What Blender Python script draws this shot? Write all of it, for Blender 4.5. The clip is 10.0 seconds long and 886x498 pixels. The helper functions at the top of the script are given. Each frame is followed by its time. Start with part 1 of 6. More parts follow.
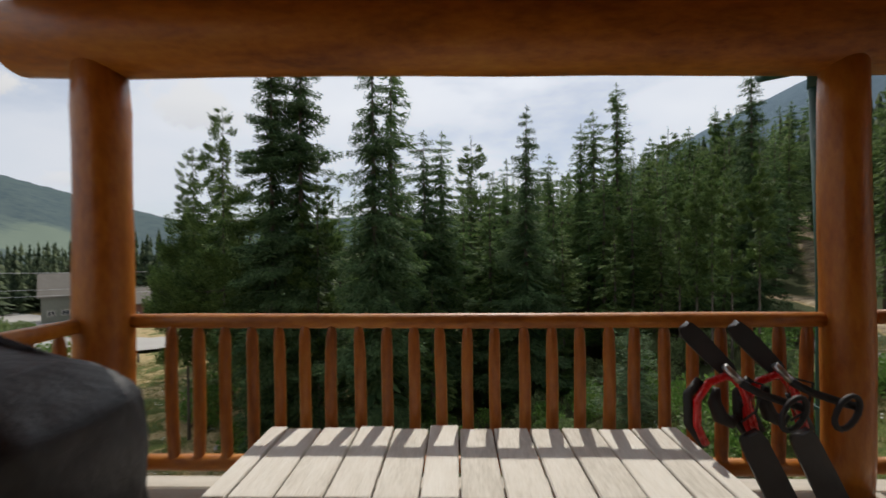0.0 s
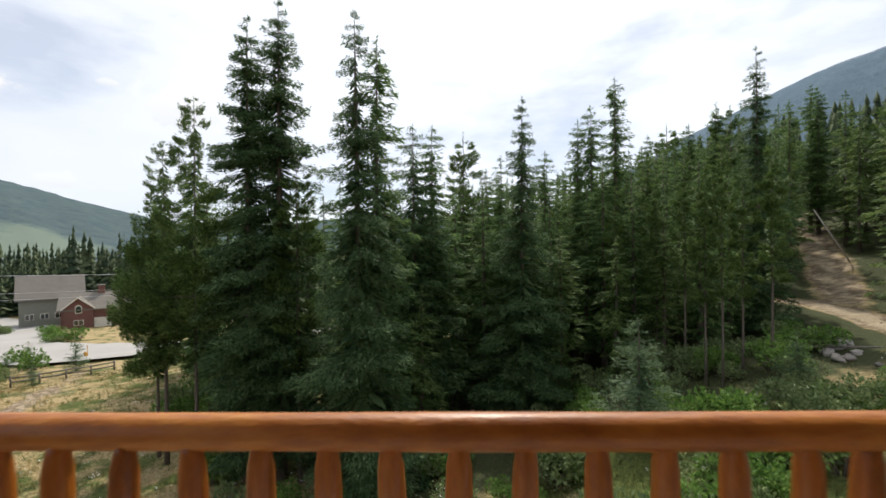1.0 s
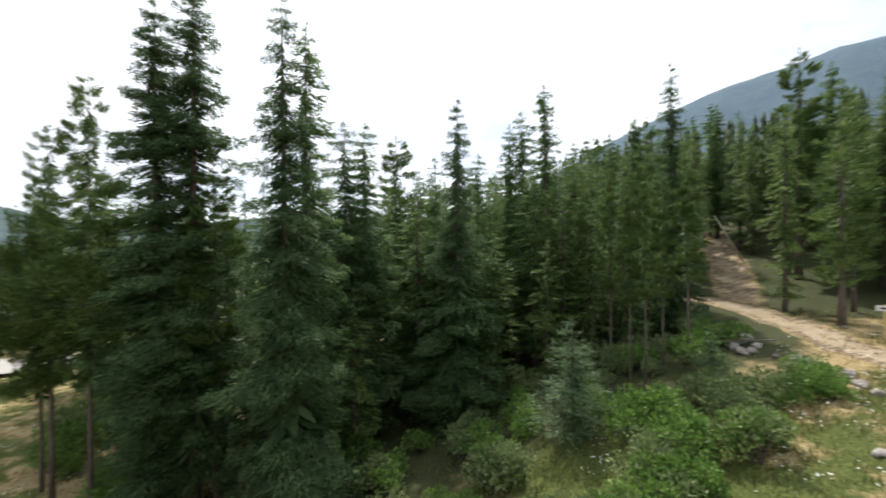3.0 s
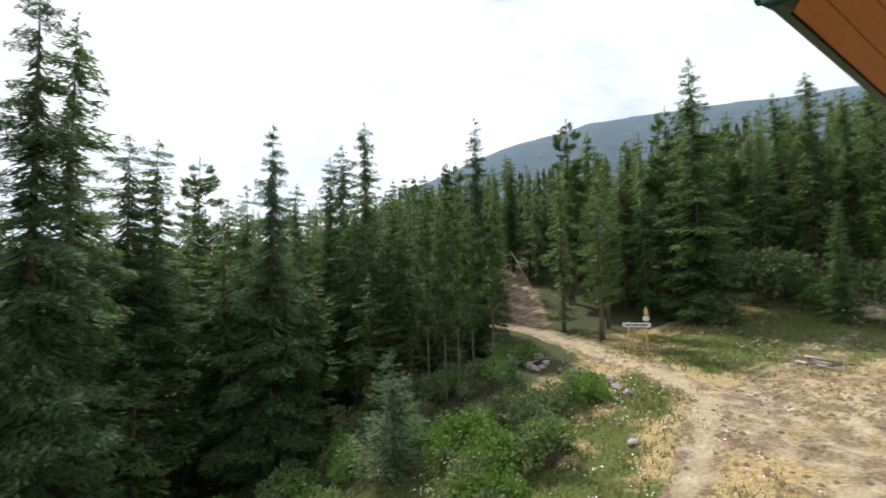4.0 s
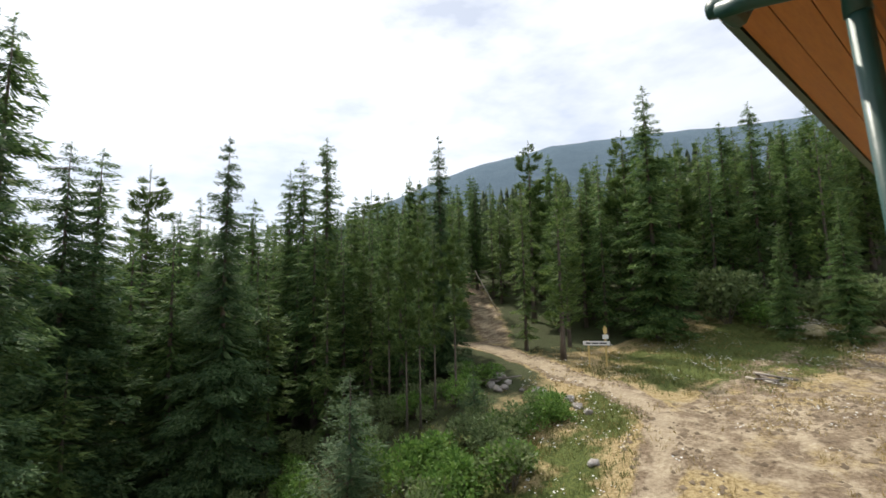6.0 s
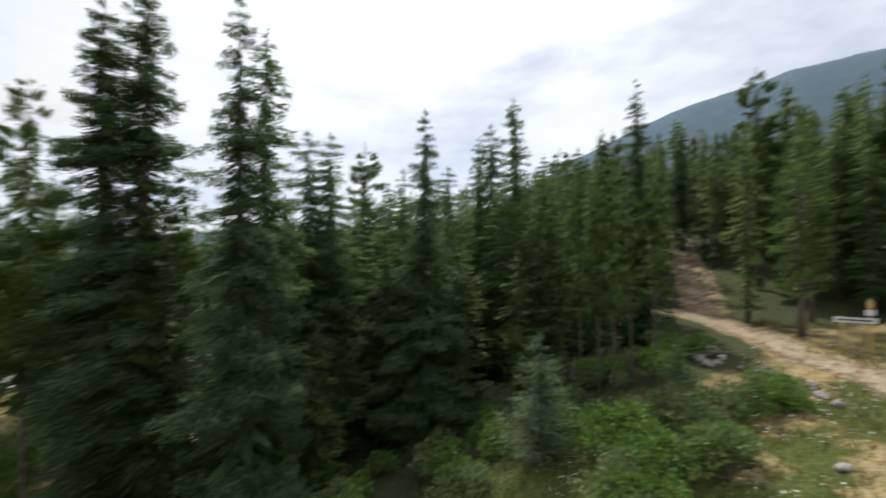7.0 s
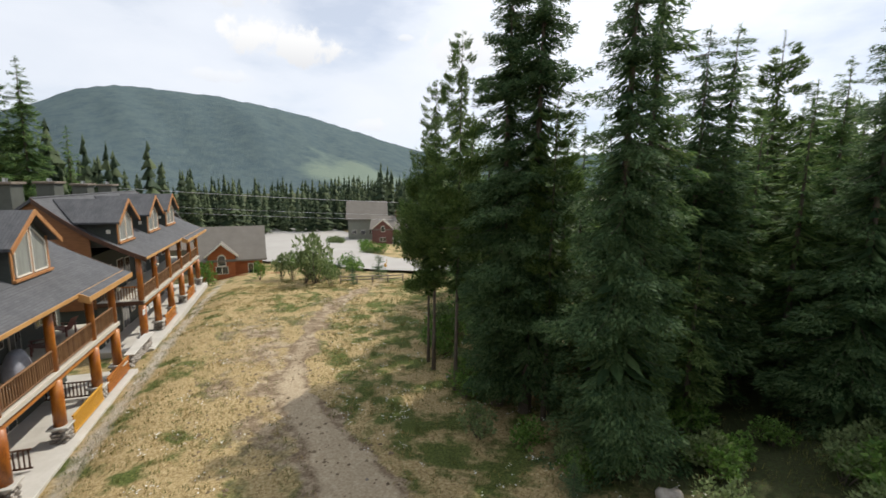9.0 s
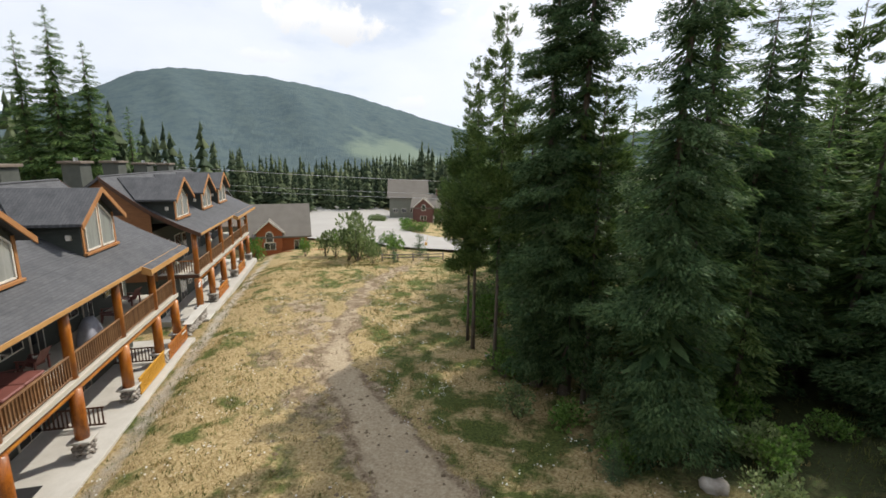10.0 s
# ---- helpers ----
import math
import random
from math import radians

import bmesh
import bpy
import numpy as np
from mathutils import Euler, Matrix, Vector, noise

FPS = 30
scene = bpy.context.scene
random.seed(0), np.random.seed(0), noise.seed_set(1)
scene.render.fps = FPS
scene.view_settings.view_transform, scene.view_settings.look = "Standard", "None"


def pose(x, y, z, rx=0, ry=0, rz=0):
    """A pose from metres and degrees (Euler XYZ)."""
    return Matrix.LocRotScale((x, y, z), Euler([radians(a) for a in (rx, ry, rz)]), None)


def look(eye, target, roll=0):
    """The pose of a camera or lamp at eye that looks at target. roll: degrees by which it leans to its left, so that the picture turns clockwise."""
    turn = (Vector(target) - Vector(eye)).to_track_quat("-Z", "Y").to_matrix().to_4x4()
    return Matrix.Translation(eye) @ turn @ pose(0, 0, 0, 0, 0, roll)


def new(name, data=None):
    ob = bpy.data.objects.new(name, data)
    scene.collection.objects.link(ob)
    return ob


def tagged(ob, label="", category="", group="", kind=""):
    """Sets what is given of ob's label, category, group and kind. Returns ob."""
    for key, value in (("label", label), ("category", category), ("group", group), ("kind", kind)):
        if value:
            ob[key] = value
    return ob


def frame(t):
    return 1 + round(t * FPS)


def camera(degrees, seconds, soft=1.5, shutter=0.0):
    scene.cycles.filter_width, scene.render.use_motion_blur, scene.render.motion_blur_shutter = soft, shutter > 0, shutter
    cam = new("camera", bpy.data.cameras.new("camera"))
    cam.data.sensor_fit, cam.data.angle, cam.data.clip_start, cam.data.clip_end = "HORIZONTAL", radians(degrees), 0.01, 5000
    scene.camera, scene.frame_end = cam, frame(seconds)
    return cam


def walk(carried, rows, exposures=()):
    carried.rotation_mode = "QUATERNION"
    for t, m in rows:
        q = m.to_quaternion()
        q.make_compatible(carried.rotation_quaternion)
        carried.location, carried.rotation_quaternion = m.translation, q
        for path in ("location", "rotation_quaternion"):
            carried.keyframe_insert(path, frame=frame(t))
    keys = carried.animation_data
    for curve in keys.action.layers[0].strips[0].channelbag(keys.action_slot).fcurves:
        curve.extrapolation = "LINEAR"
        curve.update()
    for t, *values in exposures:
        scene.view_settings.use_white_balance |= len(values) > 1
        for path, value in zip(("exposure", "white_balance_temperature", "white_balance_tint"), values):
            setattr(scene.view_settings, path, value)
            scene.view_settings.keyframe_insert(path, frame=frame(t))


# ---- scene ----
cam = camera(89.8, 10.0, soft=1.6, shutter=0.4)
PATH = [
    (0, (0.105, 0.331, 1.462), (0.045, 2.33, 1.44), -0.6),
    (0.2, (0.069, 0.614, 1.479), (0.064, 2.614, 1.449), -0.1),
    (0.5, (0.119, 1.142, 1.464), (0.123, 3.142, 1.442), -0.4),
    (0.8, (0.121, 1.658, 1.458), (0.115, 3.658, 1.452), -0.4),
    (1, (0.145, 1.917, 1.456), (0.121, 3.917, 1.441), -0.6),
    (1.5, (0.146, 2.228, 1.464), (0.105, 4.227, 1.445), -0.7),
    (2, (0.244, 2.393, 1.505), (0.192, 4.392, 1.477), -0.7),
    (2.2, (0.233, 2.43, 1.507), (0.188, 4.429, 1.468), -0.9),
    (3.3, (-0.129, 2.6, 1.45), (0.416, 4.524, 1.475), -0.3),
    (3.5, (-0.125, 2.64, 1.446), (0.607, 4.5, 1.504), -0.6),
    (4, (0.04, 2.74, 1.424), (1.072, 4.448, 1.557), -1.2),
    (4.5, (0.173, 2.825, 1.411), (1.325, 4.451, 1.583), -1.3),
    (5, (0.208, 2.842, 1.406), (1.421, 4.419, 1.609), -1.5),
    (5.2, (0.221, 2.849, 1.398), (1.443, 4.418, 1.608), -1.3),
    (6.3, (0.297, 2.89, 1.46), (1.372, 4.564, 1.666), -1.0),
    (6.5, (0.322, 2.92, 1.467), (1.296, 4.657, 1.657), -0.8),
    (7, (0.346, 2.96, 1.507), (0.749, 4.919, 1.55), -0.5),
    (7.5, (0.179, 3.032, 1.54), (-0.025, 5.018, 1.412), -1.4),
    (8, (-0.081, 3.278, 1.528), (-0.752, 5.15, 1.317), -0.6),
    (8.5, (-0.272, 3.435, 1.515), (-1.218, 5.179, 1.259), 0.2),
    (9, (-0.392, 3.513, 1.505), (-1.459, 5.177, 1.206), 0.7),
    (9.5, (-0.429, 3.521, 1.507), (-1.58, 5.119, 1.159), 0.6),
    (10, (-0.451, 3.522, 1.522), (-1.654, 5.07, 1.128), 0.6),
]
walk(cam, [(t, look(eye, target, roll)) for t, eye, target, roll in PATH], exposures=[(0.0, -0.46), (0.5, -0.22), (1.2, 0.0), (2.2, 0.0), (3.3, 0.4), (3.6, 0.36), (4.3, 0.18), (5.2, 0.12), (6.5, 0.06), (7.1, -0.14), (8.0, -0.15), (9.0, -0.06), (10.0, 0.0)])

# ---- world and sun ----
SUN_EL, SUN_AZ = 51.5, -8.0          # degrees; azimuth is counted left of the y axis
scene.world = bpy.data.worlds.new("hazy_sky")
scene.world.use_nodes = True
wt = scene.world.node_tree
wt.nodes.clear()


def link(tree, a, ao, b, bi):
    tree.links.new(a.outputs[ao], b.inputs[bi])


def node(tree, kind, **values):
    n = tree.nodes.new(kind)
    for k, v in values.items():
        n.inputs[k.replace("_", " ")].default_value = v
    return n


def ramp(tree, stops):
    r = tree.nodes.new("ShaderNodeValToRGB")
    e = r.color_ramp.elements
    while len(e) < len(stops):
        e.new(0.5)
    for k, (p, c) in enumerate(stops):
        e[k].position = p
        e[k].color = (*c, 1) if len(c) == 3 else c
    return r


# heaped clouds: azimuth left of the y axis, elevation, half width, half height (degrees), strength
CLOUDS = [(51.0, 14.8, 8.2, 3.6, 1.0), (60.5, 19.5, 11.0, 2.6, 0.6), (42.0, 6.6, 3.0, 1.5, 0.5), (58.5, 11.2, 4.0, 1.2, 0.4), (31.0, 15.0, 6.0, 4.0, 0.7), (37.4, 16.6, 1.2, 0.5, 0.5)]


def heaped_clouds(co, below):
    """Fair-weather clouds with ragged tops and flatter bases, laid over the haze."""
    n = node(wt, "ShaderNodeTexNoise", Scale=13.0, Detail=7.0, Roughness=0.6)
    link(wt, co, "Generated", n, "Vector")

    def calc(op, a, b=None, c=None):
        m = wt.nodes.new("ShaderNodeMath")
        m.operation = op
        for k, q in enumerate((a, b, c)):
            if q is None:
                continue
            if isinstance(q, (int, float)):
                m.inputs[k].default_value = q
            else:
                wt.links.new(q, m.inputs[k])
        return m.outputs[0]

    last = below
    for az, el, w, h, strength in CLOUDS:
        a, e = radians(az), radians(el)
        centre = Vector((-math.sin(a) * math.cos(e), math.cos(a) * math.cos(e), math.sin(e)))
        across = Vector((math.cos(a), math.sin(a), 0))
        upward = across.cross(centre)
        dots = []
        for axis, size in ((across, w), (upward, h), (centre, None)):
            d = wt.nodes.new("ShaderNodeVectorMath")
            d.operation = "DOT_PRODUCT"
            d.inputs[1].default_value = axis / math.tan(radians(size)) if size else axis
            link(wt, co, "Generated", d, 0)
            dots.append(d.outputs["Value"])
        x, y, front = dots
        low = calc("MULTIPLY", calc("MINIMUM", y, 0.0), 1.0)
        body = calc("ADD", calc("MULTIPLY", x, x), calc("MULTIPLY", calc("MULTIPLY_ADD", low, 0.5, y), calc("MULTIPLY_ADD", low, 0.5, y)))
        fill = calc("SUBTRACT", calc("MULTIPLY_ADD", n.outputs[0], 4.2, -1.2), body)
        mr = wt.nodes.new("ShaderNodeMapRange")
        mr.interpolation_type = "SMOOTHSTEP"
        mr.inputs["From Min"].default_value, mr.inputs["From Max"].default_value = 0.1, 0.65
        wt.links.new(fill, mr.inputs[0])
        cover = calc("MULTIPLY", calc("MULTIPLY", mr.outputs[0], strength), calc("GREATER_THAN", front, 0.7))
        tone = ramp(wt, [(0.2, (0.63, 0.645, 0.68)), (0.6, (0.84, 0.84, 0.84))])
        wt.links.new(calc("MULTIPLY_ADD", y, 0.35, 0.5), tone.inputs[0])
        mx = wt.nodes.new("ShaderNodeMix")
        mx.data_type = "RGBA"
        wt.links.new(cover, mx.inputs[0])
        link(wt, last, 2, mx, 6)
        link(wt, tone, 0, mx, 7)
        last = mx
    return last


def build_sky():
    sky = wt.nodes.new("ShaderNodeTexSky")
    sky.sky_type, sky.sun_disc = "NISHITA", False
    sky.sun_elevation, sky.sun_rotation = radians(SUN_EL), radians(-SUN_AZ)
    sky.air_density, sky.dust_density, sky.altitude = 1.0, 2.5, 1700
    gain = wt.nodes.new("ShaderNodeVectorMath")
    gain.operation = "SCALE"
    gain.inputs["Scale"].default_value = 0.095
    link(wt, sky, 0, gain, 0)
    co = wt.nodes.new("ShaderNodeTexCoord")
    mp = wt.nodes.new("ShaderNodeMapping")
    mp.inputs["Scale"].default_value = (1.0, 1.0, 2.6)
    mp.inputs["Location"].default_value = (0.35, 0.1, 0.0)
    link(wt, co, "Generated", mp, 0)
    n = node(wt, "ShaderNodeTexNoise", Scale=2.3, Detail=7.0, Roughness=0.52)
    link(wt, mp, 0, n, "Vector")
    r = ramp(wt, [(0.37, (0, 0, 0)), (0.5, (0.72, 0.72, 0.72)), (0.68, (1, 1, 1))])
    link(wt, n, 0, r, 0)
    # bright haze round the sun, part of the thin cloud
    dot = wt.nodes.new("ShaderNodeVectorMath")
    dot.operation = "DOT_PRODUCT"
    el, az = radians(SUN_EL), radians(SUN_AZ)
    dot.inputs[1].default_value = (-math.sin(az) * math.cos(el), math.cos(az) * math.cos(el), math.sin(el))
    link(wt, co, "Generated", dot, 0)
    halo = ramp(wt, [(0.0, (0.0, 0.0, 0.0)), (0.55, (0.1, 0.1, 0.1)), (0.8, (0.35, 0.35, 0.35)), (1.0, (1, 1, 1))])
    link(wt, dot, "Value", halo, 0)
    cloud = wt.nodes.new("ShaderNodeMix")
    cloud.data_type = "RGBA"
    cloud.inputs[6].default_value = (0.68, 0.71, 0.77, 1)
    cloud.inputs[7].default_value = (1.9, 1.9, 1.9, 1)
    link(wt, halo, 0, cloud, 0)
    mix = wt.nodes.new("ShaderNodeMix")
    mix.data_type = "RGBA"
    link(wt, r, 0, mix, 0)
    link(wt, gain, 0, mix, 6)
    link(wt, cloud, 2, mix, 7)
    haze = wt.nodes.new("ShaderNodeMix")
    haze.data_type = "RGBA"
    haze.inputs[0].default_value = 0.58
    haze.inputs[7].default_value = (0.755, 0.795, 0.865, 1)
    link(wt, mix, 2, haze, 6)
    shown = heaped_clouds(co, haze)
    bg = node(wt, "ShaderNodeBackground", Strength=1.25)
    link(wt, shown, 2, bg, 0)
    out = wt.nodes.new("ShaderNodeOutputWorld")
    link(wt, bg, 0, out, 0)


build_sky()
sun = new("sun", bpy.data.lights.new("sun", "SUN"))
sun.data.energy, sun.data.angle, sun.data.color = 3.9, radians(0.8), (1.0, 0.93, 0.82)
_el, _az = radians(SUN_EL), radians(SUN_AZ)
sun.matrix_world = look((0, 0, 60), (60 * math.sin(_az) * math.cos(_el), -60 * math.cos(_az) * math.cos(_el), 60 - 60 * math.sin(_el)))


# ---- materials ----
def surface(name, stops, scale=6.0, stretch=(1, 1, 1), rough=(0.6, 0.8), bump=0.2, bump_scale=30.0, fine=0.35,
            metal=0.0, random_tint=0.0, coat=0.0, translucent=0.0, island=0.0):
    """A surface with colour varied at two scales, roughness that varies with it, and fine relief."""
    m = bpy.data.materials.new(name)
    m.use_nodes = True
    t = m.node_tree
    b = t.nodes["Principled BSDF"]
    co = t.nodes.new("ShaderNodeTexCoord")
    mp = t.nodes.new("ShaderNodeMapping")
    mp.inputs["Scale"].default_value = stretch
    link(t, co, "Object", mp, 0)
    n1 = node(t, "ShaderNodeTexNoise", Scale=scale, Detail=5.0, Roughness=0.6)
    n2 = node(t, "ShaderNodeTexNoise", Scale=bump_scale, Detail=4.0, Roughness=0.65)
    link(t, mp, 0, n1, "Vector")
    link(t, mp, 0, n2, "Vector")
    mixf = t.nodes.new("ShaderNodeMath")
    mixf.operation = "MULTIPLY_ADD"
    mixf.inputs[1].default_value = fine
    sub = t.nodes.new("ShaderNodeMath")
    sub.operation = "MULTIPLY_ADD"
    sub.inputs[1].default_value, sub.inputs[2].default_value = 1.0 - fine, 0.0
    link(t, n1, 0, sub, 0)
    link(t, n2, 0, mixf, 0)
    link(t, sub, 0, mixf, 2)
    fac = mixf
    if random_tint or island:
        if random_tint:
            inf = t.nodes.new("ShaderNodeObjectInfo")
            src, so, amount = inf, "Random", random_tint
        else:
            inf = t.nodes.new("ShaderNodeNewGeometry")
            src, so, amount = inf, "Random Per Island", island
        off = t.nodes.new("ShaderNodeMath")
        off.operation = "MULTIPLY_ADD"
        off.inputs[1].default_value, off.inputs[2].default_value = amount, -amount / 2
        link(t, src, so, off, 0)
        add = t.nodes.new("ShaderNodeMath")
        link(t, off, 0, add, 0)
        link(t, mixf, 0, add, 1)
        fac = add
    k = len(stops)
    r = ramp(t, [(0.3 + 0.4 * j / max(1, k - 1), c) for j, c in enumerate(stops)])
    link(t, fac, 0, r, 0)
    link(t, r, 0, b, "Base Color")
    rr = t.nodes.new("ShaderNodeMapRange")
    rr.inputs["To Min"].default_value, rr.inputs["To Max"].default_value = rough
    link(t, n2, 0, rr, 0)
    link(t, rr, 0, b, "Roughness")
    b.inputs["Metallic"].default_value = metal
    b.inputs["Coat Weight"].default_value = coat
    b.inputs["Coat Roughness"].default_value = 0.25
    if bump:
        bp = node(t, "ShaderNodeBump", Strength=bump, Distance=0.02)
        link(t, n2, 0, bp, "Height")
        link(t, bp, 0, b, "Normal")
    if translucent:
        tr = t.nodes.new("ShaderNodeBsdfTranslucent")
        link(t, r, 0, tr, 0)
        mx = t.nodes.new("ShaderNodeMixShader")
        mx.inputs[0].default_value = translucent
        out = t.nodes["Material Output"]
        link(t, b, 0, mx, 1)
        link(t, tr, 0, mx, 2)
        link(t, mx, 0, out, 0)
        b.inputs["Specular IOR Level"].default_value = 0.25
    return m


LOG = surface("varnished_log", [(0.16, 0.04, 0.004), (0.38, 0.115, 0.01), (0.52, 0.2, 0.022)], 3.0, (1.4, 1.4, 0.5), (0.28, 0.5), 0.25, 22, 0.4, coat=0.25, random_tint=0.12)
LOGX = surface("varnished_log_lying", [(0.2, 0.05, 0.005), (0.42, 0.14, 0.014), (0.58, 0.25, 0.032)], 3.0, (0.45, 1.4, 1.4), (0.38, 0.58), 0.25, 22, 0.4, coat=0.1, random_tint=0.12)
LOGEND = surface("log_end_grain", [(0.2, 0.1, 0.035), (0.42, 0.26, 0.11)], 9.0, (1, 1, 1), (0.6, 0.8), 0.4, 40)
BENCH = surface("bleached_plank", [(0.5, 0.47, 0.41), (0.68, 0.65, 0.59), (0.76, 0.74, 0.69)], 2.2, (5, 0.9, 5), (0.6, 0.85), 0.35, 14, 0.45, random_tint=0.2)
DECK = surface("deck_board", [(0.4, 0.37, 0.31), (0.6, 0.56, 0.49)], 2.0, (0.8, 6, 6), (0.6, 0.85), 0.3, 14, 0.45, random_tint=0.2)
DARKWOOD = surface("dark_brown_wood", [(0.05, 0.022, 0.012), (0.12, 0.055, 0.03)], 4.0, (1, 1, 1), (0.5, 0.7), 0.25, 30)
RAILBROWN = surface("weathered_brown_rail", [(0.12, 0.055, 0.024), (0.22, 0.115, 0.052), (0.33, 0.19, 0.095)], 2.0, (1, 1, 1), (0.5, 0.7), 0.25, 24, random_tint=0.2)
SOFFIT = surface("orange_stained_board", [(0.4, 0.15, 0.028), (0.56, 0.24, 0.05)], 2.0, (0.4, 4, 4), (0.4, 0.6), 0.2, 16, 0.45, random_tint=0.15)
FASCIA = surface("pale_timber_trim", [(0.4, 0.2, 0.06), (0.56, 0.32, 0.12)], 2.0, (0.5, 2, 2), (0.5, 0.7), 0.2, 20)
DORTRIM = surface("warm_timber_trim", [(0.32, 0.13, 0.04), (0.45, 0.22, 0.08)], 2.0, (1, 1, 1), (0.5, 0.7), 0.2, 20)
SIDING = surface("dark_green_siding", [(0.03, 0.036, 0.03), (0.06, 0.068, 0.058)], 3.0, (1, 1, 4), (0.6, 0.8), 0.3, 24)
BROWNSIDE = surface("brown_board_siding", [(0.17, 0.07, 0.025), (0.3, 0.13, 0.05)], 2.0, (1, 1, 6), (0.5, 0.75), 0.3, 18)
SHINGLE = surface("charcoal_shingle", [(0.045, 0.047, 0.052), (0.085, 0.087, 0.094), (0.115, 0.115, 0.12)], 1.2, (1, 1, 1), (0.8, 0.95), 0.5, 26, 0.5)
BROWNROOF = surface("grey_brown_shingle", [(0.13, 0.118, 0.1), (0.2, 0.18, 0.155)], 0.8, (1, 1, 1), (0.8, 0.95), 0.4, 16, 0.5)
CHIMNEY = surface("grey_green_chimney", [(0.06, 0.066, 0.055), (0.1, 0.105, 0.09)], 2.0, (1, 1, 1), (0.7, 0.9), 0.2, 18)
CAPSTONE = surface("chimney_cap", [(0.14, 0.11, 0.085), (0.22, 0.18, 0.14)], 3.0, (1, 1, 1), (0.7, 0.9), 0.2, 18)
CONCRETE = surface("pale_concrete", [(0.4, 0.38, 0.34), (0.55, 0.53, 0.49)], 1.0, (1, 1, 1), (0.75, 0.9), 0.2, 20)
STONE = surface("field_stone", [(0.16, 0.14, 0.12), (0.32, 0.29, 0.26), (0.45, 0.42, 0.38)], 2.5, (1, 1, 1), (0.75, 0.92), 0.6, 12, 0.4, random_tint=0.25)
ROCK = surface("pale_boulder", [(0.15, 0.13, 0.11), (0.28, 0.25, 0.22), (0.44, 0.41, 0.37)], 1.5, (1, 1, 1), (0.75, 0.92), 0.6, 9, 0.4, random_tint=0.3)
TRIMW = surface("cream_window_trim", [(0.6, 0.56, 0.48), (0.76, 0.72, 0.64)], 3.0, (1, 1, 1), (0.5, 0.7), 0.1, 20)
GREENMETAL = surface("green_painted_metal", [(0.012, 0.055, 0.042), (0.022, 0.085, 0.066)], 3.0, (1, 1, 1), (0.35, 0.5), 0.08, 20)
COVER = surface("black_vinyl_cover", [(0.012, 0.013, 0.016), (0.034, 0.036, 0.044)], 3.0, (1, 1, 1), (0.38, 0.6), 0.6, 9)
REDPAINT = surface("red_gloss_paint", [(0.6, 0.012, 0.014), (0.75, 0.02, 0.02)], 3.0, (1, 1, 1), (0.2, 0.35), 0.03, 20, coat=0.4)
BLACK = surface("black_rubber", [(0.012, 0.012, 0.013), (0.028, 0.028, 0.03)], 5.0, (1, 1, 1), (0.45, 0.7), 0.15, 30)
SKIGREY = surface("black_ski_laminate", [(0.016, 0.016, 0.018), (0.04, 0.04, 0.045)], 4.0, (1, 1, 1), (0.3, 0.5), 0.08, 20)
STEEL = surface("brushed_steel", [(0.4, 0.4, 0.42), (0.6, 0.6, 0.62)], 5.0, (1, 1, 1), (0.25, 0.4), 0.05, 30, metal=1.0)
BARK = surface("grey_brown_bark", [(0.05, 0.038, 0.03), (0.12, 0.095, 0.075), (0.17, 0.145, 0.12)], 3.0, (1, 1, 0.3), (0.8, 0.95), 0.7, 12, 0.5)
DEADWOOD = surface("grey_dead_wood", [(0.12, 0.1, 0.085), (0.24, 0.21, 0.18)], 3.0, (1, 1, 0.3), (0.8, 0.95), 0.5, 12, 0.5)
SPRUCE = surface("spruce_needles", [(0.050, 0.105, 0.035), (0.108, 0.187, 0.059), (0.198, 0.285, 0.091)], 0.7, (1, 1, 1), (0.55, 0.75), 0.0, 9, 0.3, translucent=0.42, island=0.5)
BLUESPRUCE = surface("blue_green_spruce_needles", [(0.039, 0.082, 0.034), (0.082, 0.143, 0.055), (0.143, 0.214, 0.089)], 0.7, (1, 1, 1), (0.55, 0.75), 0.0, 9, 0.3, translucent=0.42, island=0.5)
LIGHTSPRUCE = surface("yellow_green_spruce_needles", [(0.066, 0.118, 0.037), (0.131, 0.197, 0.059), (0.217, 0.289, 0.092)], 0.7, (1, 1, 1), (0.55, 0.75), 0.0, 9, 0.3, translucent=0.42, island=0.5)
YOUNGSPRUCE = surface("young_blue_spruce_needles", [(0.05, 0.1, 0.045), (0.11, 0.175, 0.08), (0.19, 0.26, 0.13)], 0.7, (1, 1, 1), (0.55, 0.75), 0.0, 9, 0.3, translucent=0.4, island=0.5)
PINE = surface("pine_needles", [(0.044, 0.084, 0.022), (0.093, 0.154, 0.042), (0.166, 0.234, 0.068)], 0.7, (1, 1, 1), (0.55, 0.75), 0.0, 9, 0.3, translucent=0.42, island=0.5)
FARFOREST = surface("far_conifer_needles", [(0.03, 0.052, 0.024), (0.06, 0.088, 0.04), (0.1, 0.13, 0.06)], 0.05, (1, 1, 1), (0.6, 0.8), 0.0, 2, 0.3, translucent=0.2, island=0.6)
LEAF = surface("shrub_leaf", [(0.06, 0.132, 0.024), (0.132, 0.24, 0.048), (0.228, 0.336, 0.084)], 1.0, (1, 1, 1), (0.45, 0.65), 0.0, 9, 0.3, translucent=0.35, island=0.3)
PALELEAF = surface("willow_leaf", [(0.1008, 0.1456, 0.056), (0.1792, 0.2352, 0.0952), (0.2688, 0.3248, 0.1456)], 1.0, (1, 1, 1), (0.45, 0.65), 0.0, 9, 0.3, translucent=0.35, island=0.3)
